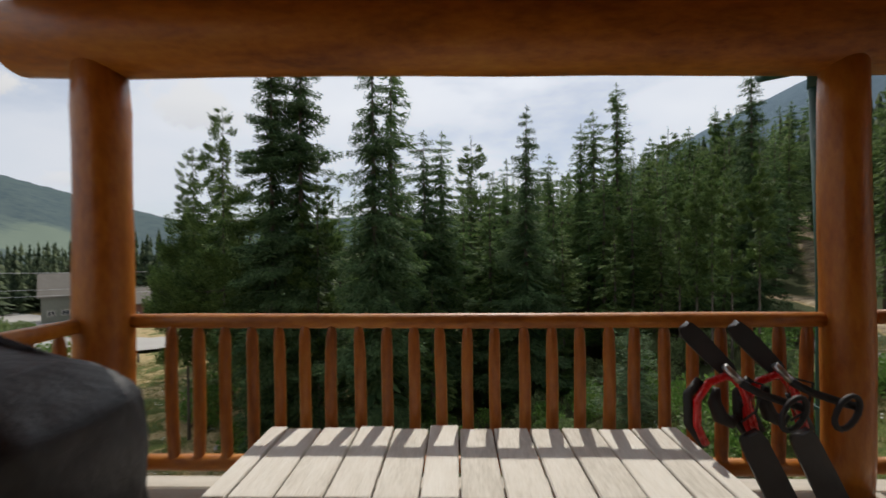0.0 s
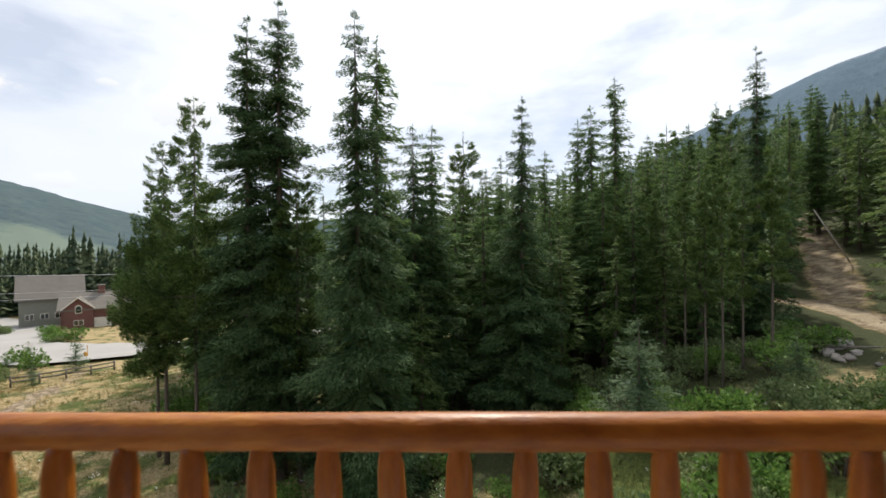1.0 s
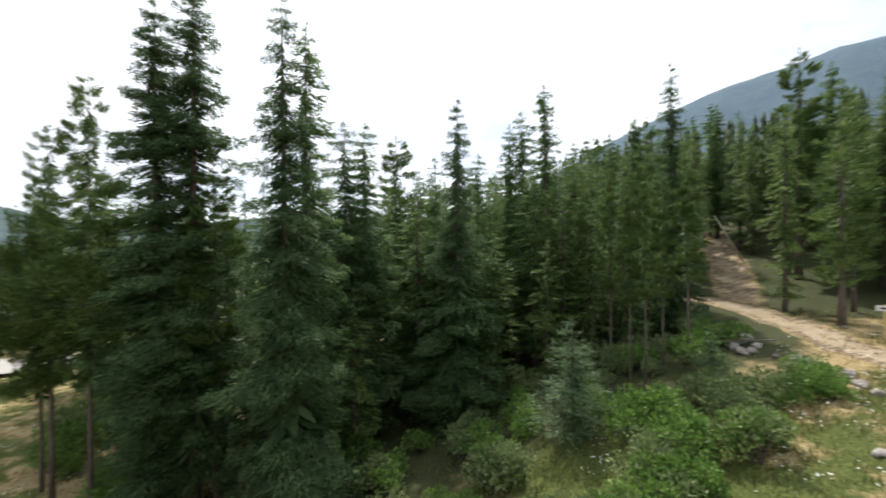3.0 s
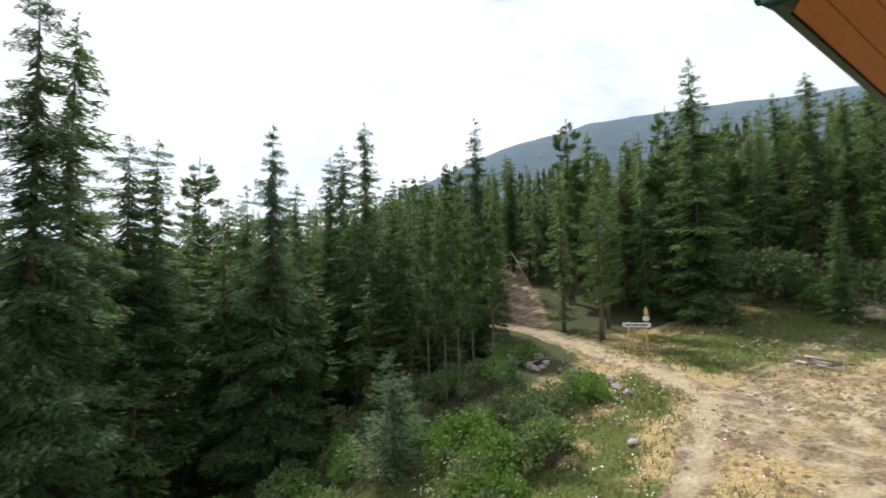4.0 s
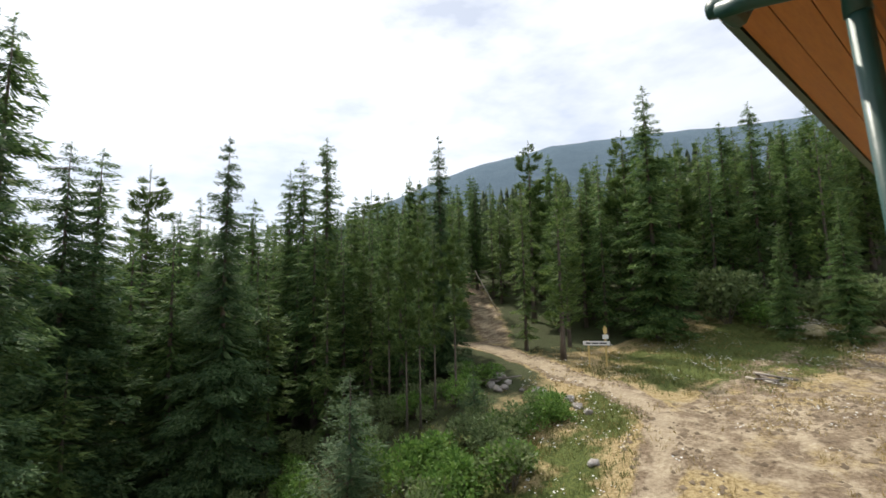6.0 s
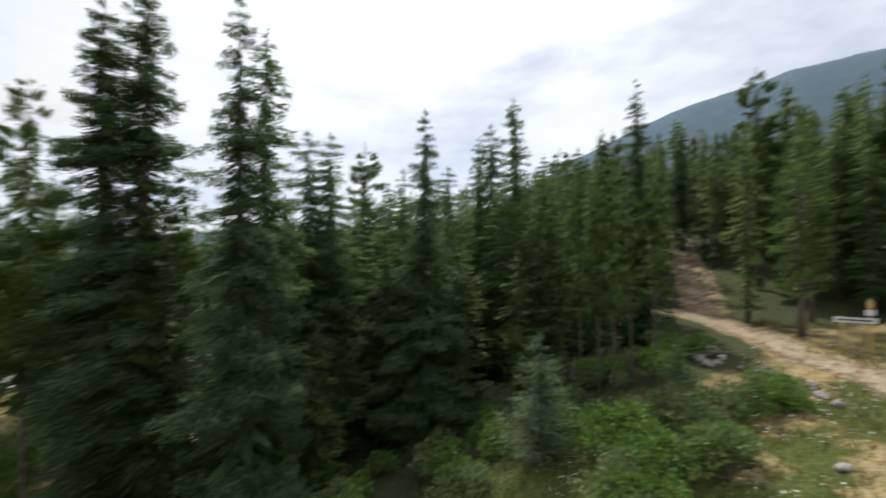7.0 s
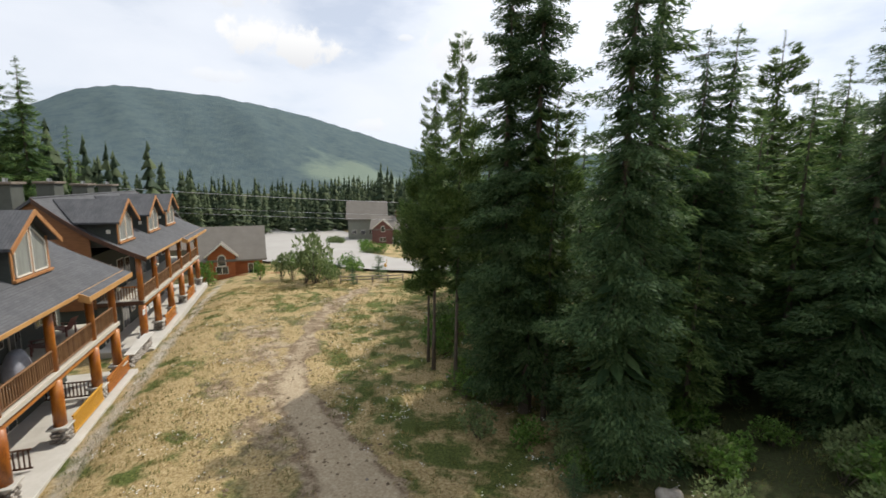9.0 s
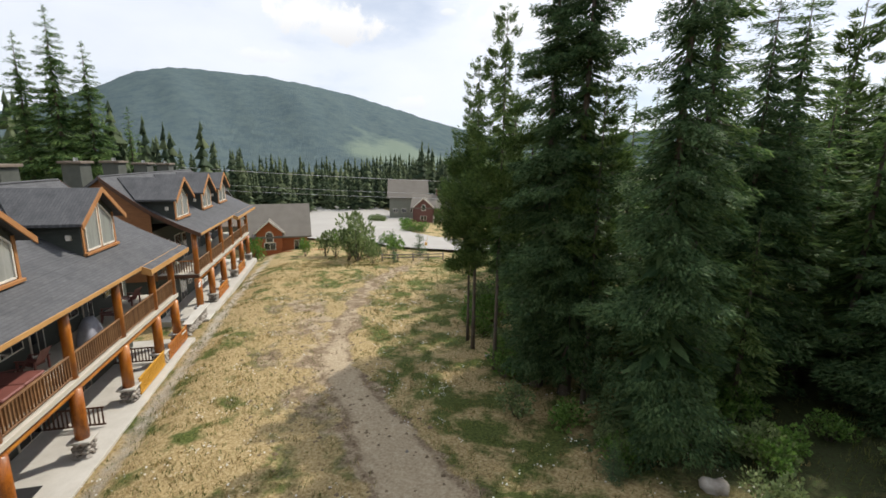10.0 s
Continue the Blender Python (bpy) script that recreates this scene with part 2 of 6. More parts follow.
DRYGRASS = surface("dry_grass_blade", [(0.2, 0.14, 0.055), (0.36, 0.27, 0.11), (0.45, 0.36, 0.17)], 0.3, (1, 1, 1), (0.6, 0.8), 0.0, 9, 0.3, translucent=0.3, island=0.35)
GREENGRASS = surface("green_grass_blade", [(0.075, 0.095, 0.025), (0.15, 0.165, 0.05), (0.25, 0.24, 0.09)], 0.3, (1, 1, 1), (0.6, 0.8), 0.0, 9, 0.3, translucent=0.3, island=0.35)
FLOWER = surface("white_flower", [(0.7, 0.7, 0.66), (0.82, 0.82, 0.78)], 3.0, (1, 1, 1), (0.6, 0.8), 0.0, 9, 0.3, translucent=0.2)
CLOD = surface("dry_earth_clod", [(0.1, 0.07, 0.04), (0.2, 0.15, 0.095)], 2.0, (1, 1, 1), (0.85, 0.95), 0.4, 14, island=0.3)
MOUND = surface("pale_weedy_earth", [(0.1, 0.13, 0.04), (0.26, 0.22, 0.12), (0.46, 0.4, 0.3)], 3.0, (1, 1, 1), (0.85, 0.95), 0.8, 8, 0.5)
ROADGRAVEL = surface("pale_gravel_road", [(0.302, 0.288, 0.266), (0.374, 0.360, 0.338)], 0.15, (1, 1, 1), (0.85, 0.95), 0.3, 3, 0.3)
REDSIDE = surface("dark_red_siding", [(0.12, 0.05, 0.04), (0.18, 0.082, 0.067)], 1.0, (1, 1, 4), (0.6, 0.8), 0.2, 8)
GREYSIDE = surface("sage_grey_siding", [(0.16, 0.165, 0.13), (0.23, 0.235, 0.19)], 1.0, (1, 1, 4), (0.6, 0.8), 0.2, 8)
ORANGESIDE = surface("orange_log_siding", [(0.24, 0.06, 0.015), (0.4, 0.12, 0.035)], 1.0, (1, 1, 5), (0.5, 0.7), 0.3, 6)
TUBLID = surface("maroon_vinyl_lid", [(0.16, 0.055, 0.045), (0.24, 0.09, 0.075)], 2.0, (1, 1, 1), (0.45, 0.6), 0.2, 9)
YELLOWWOOD = surface("fresh_yellow_timber", [(0.5, 0.24, 0.02), (0.62, 0.34, 0.04)], 2.0, (1, 1, 1), (0.5, 0.7), 0.15, 18)
BLUECOVER = surface("grey_blue_cover", [(0.26, 0.27, 0.33), (0.45, 0.46, 0.52)], 3.0, (1, 1, 1), (0.5, 0.7), 0.4, 8)
TRUNKWHITE = surface("pale_debarked_pole", [(0.42, 0.37, 0.3), (0.6, 0.55, 0.47)], 3.0, (1, 1, 1), (0.6, 0.8), 0.2, 14)
SIGNWHITE = surface("white_sign_panel", [(0.6, 0.6, 0.58), (0.74, 0.74, 0.72)], 3.0, (1, 1, 1), (0.5, 0.7), 0.05, 14)
YELLOWPOST = surface("yellow_post_timber", [(0.5, 0.36, 0.12), (0.62, 0.46, 0.18)], 3.0, (1, 1, 1), (0.6, 0.8), 0.1, 14)
PALEGLASS = surface("pale_curtained_glass", [(0.22, 0.23, 0.22), (0.36, 0.37, 0.35)], 1.0, (5, 5, 0.5), (0.06, 0.12), 0.0, 8, coat=0.8)


def shingle_rows(m):
    """Rows of single shingles in the roof's own plan, each a little lighter or darker."""
    t = m.node_tree
    b = t.nodes["Principled BSDF"]
    old = b.inputs["Base Color"].links[0].from_socket
    co = t.nodes.new("ShaderNodeTexCoord")
    br = node(t, "ShaderNodeTexBrick", Scale=1.0, Mortar_Size=0.012, Brick_Width=0.34, Row_Height=0.13)
    br.inputs["Color1"].default_value = (1.1, 1.1, 1.1, 1)
    br.inputs["Color2"].default_value = (0.88, 0.88, 0.89, 1)
    br.inputs["Mortar"].default_value = (0.72, 0.72, 0.72, 1)
    link(t, co, "Object", br, "Vector")
    mx = t.nodes.new("ShaderNodeMix")
    mx.data_type, mx.blend_type = "RGBA", "MULTIPLY"
    mx.inputs[0].default_value = 1.0
    t.links.new(old, mx.inputs[6])
    link(t, br, 0, mx, 7)
    link(t, mx, 2, b, "Base Color")


shingle_rows(SHINGLE)
GLASS = bpy.data.materials.new("window_glass")
GLASS.use_nodes = True
_b = GLASS.node_tree.nodes["Principled BSDF"]
_b.inputs["Base Color"].default_value = (0.02, 0.025, 0.028, 1)
_b.inputs["Roughness"].default_value = 0.04
_b.inputs["Specular IOR Level"].default_value = 0.8
_b.inputs["Coat Weight"].default_value = 0.6


def ground_material():
    """Dry grass, green grass, bare dirt and gravel, mixed by the ground's own masks and by noise."""
    m = bpy.data.materials.new("meadow_ground")
    m.use_nodes = True
    t = m.node_tree
    b = t.nodes["Principled BSDF"]
    co = t.nodes.new("ShaderNodeTexCoord")
    n = {}
    for key, sc, de in (("patch", 0.55, 6.0), ("mid", 1.3, 5.0), ("fine", 9.0, 5.0), ("grit", 38.0, 3.0)):
        n[key] = node(t, "ShaderNodeTexNoise", Scale=sc, Detail=de, Roughness=0.62)
        link(t, co, "Object", n[key], "Vector")

    def attribute(name):
        a = t.nodes.new("ShaderNodeAttribute")
        a.attribute_name = name
        return a

    def soft(mask, noise_node, amount, lo, hi):
        a = t.nodes.new("ShaderNodeMath")
        a.operation = "MULTIPLY_ADD"
        a.inputs[1].default_value = amount
        link(t, noise_node, 0, a, 0)
        link(t, mask, "Fac", a, 2)
        r = t.nodes.new("ShaderNodeMapRange")
        r.inputs["From Min"].default_value, r.inputs["From Max"].default_value = lo + amount / 2, hi + amount / 2
        link(t, a, 0, r, 0)
        return r

    def blend(fac, a, b2):
        x = t.nodes.new("ShaderNodeMix")
        x.data_type = "RGBA"
        link(t, fac, 0, x, 0)
        link(t, a[0], a[1], x, 6)
        link(t, b2[0], b2[1], x, 7)
        return (x, 2)

    dry = ramp(t, [(0.3, (0.17, 0.118, 0.052)), (0.5, (0.37, 0.28, 0.138)), (0.7, (0.53, 0.43, 0.25))])
    link(t, n["fine"], 0, dry, 0)
    green = ramp(t, [(0.3, (0.04, 0.055, 0.014)), (0.55, (0.095, 0.12, 0.03)), (0.75, (0.2, 0.19, 0.06))])
    link(t, n["fine"], 0, green, 0)
    dirt = ramp(t, [(0.3, (0.32, 0.25, 0.165)), (0.5, (0.43, 0.35, 0.24)), (0.7, (0.53, 0.45, 0.325))])
    link(t, n["fine"], 0, dirt, 0)
    brown = ramp(t, [(0.3, (0.09, 0.062, 0.038)), (0.5, (0.2, 0.147, 0.095)), (0.7, (0.31, 0.24, 0.165))])
    link(t, n["fine"], 0, brown, 0)
    bare = t.nodes.new("ShaderNodeMapRange")
    bare.inputs["From Min"].default_value, bare.inputs["From Max"].default_value = 0.36, 0.56
    link(t, n["mid"], 0, bare, 0)
    packed = t.nodes.new("ShaderNodeMapRange")
    packed.inputs["From Min"].default_value, packed.inputs["From Max"].default_value = 0.9, 1.2
    packed.inputs["To Min"].default_value, packed.inputs["To Max"].default_value = 1.0, 0.15
    link(t, attribute("dirt"), "Fac", packed, 0)
    loose = t.nodes.new("ShaderNodeMath")
    loose.operation = "MULTIPLY"
    link(t, bare, 0, loose, 0)
    link(t, packed, 0, loose, 1)
    litter = ramp(t, [(0.3, (0.03, 0.035, 0.014)), (0.52, (0.06, 0.066, 0.028)), (0.68, (0.06, 0.095, 0.03))])
    link(t, n["fine"], 0, litter, 0)
    gravel = ramp(t, [(0.35, (0.34, 0.3, 0.24)), (0.65, (0.52, 0.47, 0.39))])
    link(t, n["grit"], 0, gravel, 0)
    c = blend(soft(attribute("green"), n["patch"], 1.9, 0.42, 0.62), (dry, 0), (green, 0))
    c = blend(soft(attribute("forest"), n["mid"], 0.7, 0.35, 0.65), c, (litter, 0))
    c = blend(soft(attribute("dirt"), n["patch"], 1.7, 0.42, 0.62), c, blend(loose, (dirt, 0), (brown, 0)))
    c = blend(soft(attribute("gravel"), n["mid"], 0.5, 0.4, 0.6), c, (gravel, 0))
    link(t, c[0], c[1], b, "Base Color")
    b.inputs["Roughness"].default_value = 0.92
    b.inputs["Specular IOR Level"].default_value = 0.2
    add = t.nodes.new("ShaderNodeMath")
    link(t, n["fine"], 0, add, 0)
    link(t, n["grit"], 0, add, 1)
    bp = node(t, "ShaderNodeBump", Strength=0.7, Distance=0.06)
    link(t, add, 0, bp, "Height")
    link(t, bp, 0, b, "Normal")
    return m


def mountain_material(name, dark, mid, clear, haze, haze_tint):
    """Forest on a far slope with lighter cut areas; bluish air haze is mixed into its colour."""
    m = bpy.data.materials.new(name)
    m.use_nodes = True
    t = m.node_tree
    b = t.nodes["Principled BSDF"]
    co = t.nodes.new("ShaderNodeTexCoord")
    n1 = node(t, "ShaderNodeTexNoise", Scale=0.011, Detail=9.0, Roughness=0.72)
    n2 = node(t, "ShaderNodeTexNoise", Scale=0.035, Detail=9.0, Roughness=0.82)
    link(t, co, "Object", n1, "Vector")
    link(t, co, "Object", n2, "Vector")
    r2 = ramp(t, [(0.38, dark), (0.62, mid)])
    link(t, n2, 0, r2, 0)
    a = t.nodes.new("ShaderNodeAttribute")
    a.attribute_name = "clearing"
    ad = t.nodes.new("ShaderNodeMath")
    ad.operation = "MULTIPLY_ADD"
    ad.inputs[1].default_value = 1.0
    link(t, n1, 0, ad, 0)
    link(t, a, "Fac", ad, 2)
    mr = t.nodes.new("ShaderNodeMapRange")
    mr.inputs["From Min"].default_value, mr.inputs["From Max"].default_value = 0.72, 0.95
    link(t, ad, 0, mr, 0)
    x = t.nodes.new("ShaderNodeMix")
    x.data_type = "RGBA"
    x.inputs[7].default_value = (*clear, 1)
    link(t, mr, 0, x, 0)
    link(t, r2, 0, x, 6)
    # aerial haze painted in: one flat blue blended over the forest colour
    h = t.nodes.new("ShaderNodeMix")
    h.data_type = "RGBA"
    h.inputs[0].default_value = haze_tint
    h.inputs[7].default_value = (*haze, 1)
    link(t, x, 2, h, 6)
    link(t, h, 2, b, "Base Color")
    b.inputs["Roughness"].default_value = 1.0
    b.inputs["Specular IOR Level"].default_value = 0.0
    bp = node(t, "ShaderNodeBump", Strength=0.6, Distance=9.0)
    link(t, n2, 0, bp, "Height")
    link(t, bp, 0, b, "Normal")
    return m


# ---- mesh helpers ----
class Geo:
    """Vertices and faces of one mesh."""

    def __init__(self):
        self.v, self.f = [], []

    def add(self, verts, faces):
        k = len(self.v)
        self.v.extend(tuple(p) for p in verts)
        self.f.extend(tuple(k + i for i in f) for f in faces)
        return self

    def box(self, lo, hi, c=0.0, m=None):
        (x0, y0, z0), (x1, y1, z1) = lo, hi
        if c <= 0:
            v = [(x, y, z) for x in (x0, x1) for y in (y0, y1) for z in (z0, z1)]
            f = [(0, 1, 3, 2), (4, 6, 7, 5), (0, 4, 5, 1), (2, 3, 7, 6), (0, 2, 6, 4), (1, 5, 7, 3)]
        else:
            v, ids = [], {}
            for i, sx in enumerate((0, 1)):
                for j, sy in enumerate((0, 1)):
                    for k, sz in enumerate((0, 1)):
                        p = [(x0, x1)[sx], (y0, y1)[sy], (z0, z1)[sz]]
                        for ax in range(3):
                            q = list(p)
                            for o in range(3):
                                if o != ax:
                                    q[o] += c if (sx, sy, sz)[o] == 0 else -c
                            ids[(sx, sy, sz, ax)] = len(v)
                            v.append(tuple(q))
            f = []
            for ax in range(3):
                a, b = [o for o in range(3) if o != ax]
                for s in (0, 1):
                    quad = []
                    for (p, q) in ((0, 0), (1, 0), (1, 1), (0, 1)):
                        key = [0, 0, 0]
                        key[ax], key[a], key[b] = s, p, q
                        quad.append(ids[(*key, ax)])
                    f.append(tuple(quad))
            for ax in range(3):
                a, b = [o for o in range(3) if o != ax]
                for p in (0, 1):
                    for q in (0, 1):
                        k0, k1 = [0, 0, 0], [0, 0, 0]
                        k0[a] = k1[a] = p
                        k0[b] = k1[b] = q
                        k1[ax] = 1
                        f.append((ids[(*k0, a)], ids[(*k1, a)], ids[(*k1, b)], ids[(*k0, b)]))
            for sx in (0, 1):
                for sy in (0, 1):
                    for sz in (0, 1):
                        f.append(tuple(ids[(sx, sy, sz, ax)] for ax in range(3)))
        if m is not None:
            v = [tuple(m @ Vector(p)) for p in v]
        return self.add(v, f)

    def tube(self, points, radii, sides=10, wobble=0.0, caps=True, seed=0):
        """A round bar through points; radii one or one each; wobble makes it uneven as a peeled log is."""
        rnd = random.Random(seed)
        pts = [Vector(p) for p in points]
        if not isinstance(radii, (list, tuple)):
            radii = [radii] * len(pts)
        base = len(self.v)
        ph = [rnd.uniform(0, 6.28) for _ in range(3)]
        for i, p in enumerate(pts):
            d = (pts[min(i + 1, len(pts) - 1)] - pts[max(i - 1, 0)]).normalized()
            a = d.orthogonal() if i == 0 else (a - d * a.dot(d))
            a = a.normalized()
            b = d.cross(a)
            for k in range(sides):
                w = 2 * math.pi * k / sides
                r = radii[i] * (1 + wobble * (math.sin(2 * w + ph[0] + i * 0.7) * 0.5 + math.sin(3 * w + ph[1] - i * 1.1) * 0.3 + rnd.uniform(-0.35, 0.35)))
                self.v.append(tuple(p + (a * math.cos(w) + b * math.sin(w)) * r))
        for i in range(len(pts) - 1):
            for k in range(sides):
                k2 = (k + 1) % sides
                self.f.append((base + i * sides + k, base + i * sides + k2, base + (i + 1) * sides + k2, base + (i + 1) * sides + k))
        if caps:
            self.f.append(tuple(base + k for k in reversed(range(sides))))
            self.f.append(tuple(base + (len(pts) - 1) * sides + k for k in range(sides)))
        return self

    def slab(self, poly, thick, axis):
        """A flat polygon given as 3D points, given thickness along axis."""
        n = len(poly)
        t = Vector(axis) * thick
        v = [tuple(p) for p in poly] + [tuple(Vector(p) + t) for p in poly]
        f = [tuple(reversed(range(n))), tuple(range(n, 2 * n))]
        f += [(i, (i + 1) % n, n + (i + 1) % n, n + i) for i in range(n)]
        return self.add(v, f)

    def stone(self, centre, size, seed, detail=1):
        rnd = random.Random(seed)
        bm = bmesh.new()
        bmesh.ops.create_icosphere(bm, subdivisions=detail, radius=1.0)
        o = Vector((rnd.uniform(0, 50), rnd.uniform(0, 50), rnd.uniform(0, 50)))
        v = []
        for p in bm.verts:
            k = 0.8 + 0.45 * noise.noise(p.co * 1.1 + o) + 0.15 * noise.noise(p.co * 2.7 + o)
            v.append((centre[0] + p.co.x * k * size[0], centre[1] + p.co.y * k * size[1], centre[2] + p.co.z * k * size[2]))
        bm.verts.index_update()
        f = [tuple(q.index for q in fc.verts) for fc in bm.faces]
        bm.free()
        return self.add(v, f)

    def mesh(self, name, material, smooth=False):
        me = bpy.data.meshes.new(name)
        me.from_pydata(self.v, [], self.f)
        bm = bmesh.new()
        bm.from_mesh(me)
        bmesh.ops.recalc_face_normals(bm, faces=bm.faces)
        bm.to_mesh(me)
        bm.free()
        me.materials.append(material)
        if smooth:
            for p in me.polygons:
                p.use_smooth = True
        return me


def thing(name, label, category, m=None, group="", kind=""):
    ob = new(name)
    ob.empty_display_size = 0.2
    if m is not None:
        ob.matrix_world = m
    return tagged(ob, label, category, group, kind)


def part(name, geo, material, parent=None, label="", smooth=False, m=None):
    me = geo.mesh(name, material, smooth) if isinstance(geo, Geo) else geo
    ob = new(name, me)
    if parent is not None:
        ob.parent = parent
    if m is not None:
        ob.matrix_basis = m
    if label:
        ob["label"] = label
    return ob


def raw_mesh(name, verts, tris, material):
    """A mesh from number arrays: verts (n, 3) and triangles (k, 3)."""
    me = bpy.data.meshes.new(name)
    me.vertices.add(len(verts))
    me.vertices.foreach_set("co", np.asarray(verts, dtype=np.float32).ravel())
    k = len(tris)
    me.loops.add(3 * k)
    me.loops.foreach_set("vertex_index", np.asarray(tris, dtype=np.int32).ravel())
    me.polygons.add(k)
    me.polygons.foreach_set("loop_start", np.arange(0, 3 * k, 3, dtype=np.int32))
    me.polygons.foreach_set("loop_total", np.full(k, 3, dtype=np.int32))
    me.update(calc_edges=True)
    me.materials.append(material)
    return me


# ---- the lie of the land ----
ROW_U = Vector((-0.783, 0.622, 0)).normalized()     # along the row of lodges
ROW_N = Vector((0.622, 0.783, 0)).normalized()      # out of their fronts
ROW_O = Vector((-21.55, 7.3, -10.3)) - 2.6 * ROW_N
ROW = Matrix(((ROW_U.x, ROW_N.x, 0, ROW_O.x), (ROW_U.y, ROW_N.y, 0, ROW_O.y), (0, 0, 1, ROW_O.z), (0, 0, 0, 1)))
if ROW.determinant() < 0:
    ROW = Matrix(((-ROW_U.x, ROW_N.x, 0, ROW_O.x), (-ROW_U.y, ROW_N.y, 0, ROW_O.y), (0, 0, 1, ROW_O.z), (0, 0, 0, 1)))


def sig(x):
    return 1 / (1 + np.exp(-np.clip(x, -40, 40)))


def soft_ramp(x, w):
    return w * np.log1p(np.exp(np.clip(x / w, -40, 40)))


def wave(x, y, s, p):
    return np.sin(x * s + p) * np.cos(y * s * 1.13 - p * 1.7) + 0.5 * np.sin(x * s * 2.3 - y * s * 1.7 + p * 2.1)


def row_out(x, y):
    return (x - ROW_O.x) * ROW_N.x + (y - ROW_O.y) * ROW_N.y


def land(x, y):
    """Height of the ground: a bank that rises to the right, a wooded slope behind it, a valley to the left."""
    x, y = np.asarray(x, float), np.asarray(y, float)
    z = -9.6 + 7.0 * sig((x - 0.3 * y) / 5.0)
    z = z + 15.0 * (1 - np.exp(-0.44 * soft_ramp(0.85 * x + 0.25 * y - 32, 2.5) / 15.0))
    z = z - 12.0 * (1 - np.exp(-0.085 * soft_ramp(0.7 * (y - x) - 44, 6.0) / 12.0))
    z = z - 0.95 * sig((4.8 - row_out(x, y)) / 0.8)
    z = z + 0.10 * wave(x, y, 0.35, 1.0) + 0.05 * wave(x, y, 1.1, 2.0) + 0.02 * wave(x, y, 3.1, 0.5)
    flat = sig((3.9 - row_out(x, y)) / 0.12)
    z = z * (1 - flat) + np.minimum(z, -10.4) * flat
    far = np.hypot(x, y)
    cap = 60 + 0.02 * far
    return np.where(z > cap, cap, np.maximum(z, -26))


def trail_centre(y):
    """The worn track through the left meadow, as x for each y."""
    return np.interp(y, (5, 11.5, 13.1, 14.7, 16.6, 18.1, 20.5, 25.4, 30.7, 35.4, 40.5, 48), (0, -6.2, -8.9, -11.8, -16.0, -19.0, -21.9, -26.2, -30.0, -31.9, -34.0, -38))


def masks(x, y):
    out = row_out(x, y)
    left = sig((2 - x + 0.3 * y) / 2.0)
    # left meadow: worn track, pale and dusty, wide near the houses
    d = np.abs(x - trail_centre(y)) * np.where(y < 18, 0.5, 0.68) + 0.12 * wave(x, y, 0.9, 2.0)
    half = np.interp(y, (10, 14, 17, 19, 22, 40), (1.7, 1.6, 1.1, 0.75, 0.7, 0.6))
    dirt = np.interp(y, (16, 20, 26, 40), (1.5, 1.15, 0.95, 0.8)) * np.exp(-(d / half) ** 4) * left * sig((46 - y) / 3)
    dirt = np.maximum(dirt, 0.45 * np.exp(-(d / (half + 1.6)) ** 2) * left * sig((46 - y) / 3))
    dirt = np.maximum(dirt, 0.62 * np.exp(-((out - 11) / 4.5) ** 2) * left * np.exp(-((y - 19) / 9.0) ** 2))
    # right meadow: track up to the woods, and a dusty yard
    track_x = np.interp(y, (8.0, 9.3, 10.0, 11.1, 12.6, 14.3, 15.9, 19.3, 22.5, 26.1, 29.6), (7.5, 10.9, 12.8, 15.3, 17.0, 18.3, 19.0, 19.8, 21.6, 23.2, 24.3))
    right = sig((x - 7.5) / 1.0)
    dr = np.abs(x - track_x) * np.where(y < 12, 0.5, 0.8) + 0.1 * wave(x, y, 1.1, 0.7)
    dirt = np.maximum(dirt, 1.15 * np.exp(-(dr / 0.8) ** 4) * right * sig((34 - y) / 1.0))
    yard = sig((11.9 + 0.1 * (x - 16) - y) / 0.35 + 0.5 * wave(x, y, 0.8, 1.3)) * sig((y - 0.34 * (x - 10) - 5.2) / 1.2) * sig((x - 12.5) / 0.7)
    dirt = np.maximum(dirt, 0.86 * yard)
    dirt = np.maximum(dirt, 0.78 * right * sig((10.0 - y) / 1.0) * sig((x - 11 - 0.25 * (10 - y)) / 1.0))
    up = np.exp(-((x - 0.68 * y - 5.0) / 1.9) ** 2) * sig((y - 30) / 1.5)
    dirt = np.maximum(dirt, up)
    gravel = np.exp(-((out - 4.0) / 0.9) ** 2) * 0.6 * left
    green = 0.42 * left + 0.12 * sig((x - trail_centre(y) - 2.5) / 2.5) * left + 1.15 * np.exp(-(((x - 29.5) / 10.0) ** 2 + ((y - 14.6) / 5.8) ** 2)) * sig((y - 9.0) / 0.6) * sig((x - 18.5) / 1.0)
    green = np.maximum(green, 1.15 * np.exp(-((x - 5.5 - 0.2 * (y - 8)) / 5.0) ** 2) * sig((32 - y) / 4))
    green = np.maximum(green, 0.8 * np.exp(-((y - 11.2 - 0.42 * (x - 9.5)) / 2.0) ** 2) * sig((x - 8) / 1.5) * sig((19 - x) / 1.0))
    green = np.maximum(green, 0.22)
    forest = sig((x - 0.3 * y + 11.5) / 1.5) * sig((y - 17.5 - 0.05 * x) / 1.5) * sig((0.55 * y + 12 - x) / 2.0)
    forest = np.maximum(forest, sig((x - 40.5 + 17.0 * sig((y - 21.6) / 0.8)) / 1.2))
    forest = np.maximum(forest, sig((np.hypot(x, y) - 190) / 10))
    return dirt, green, forest * (1 - np.minimum(1, dirt * 1.2)), gravel


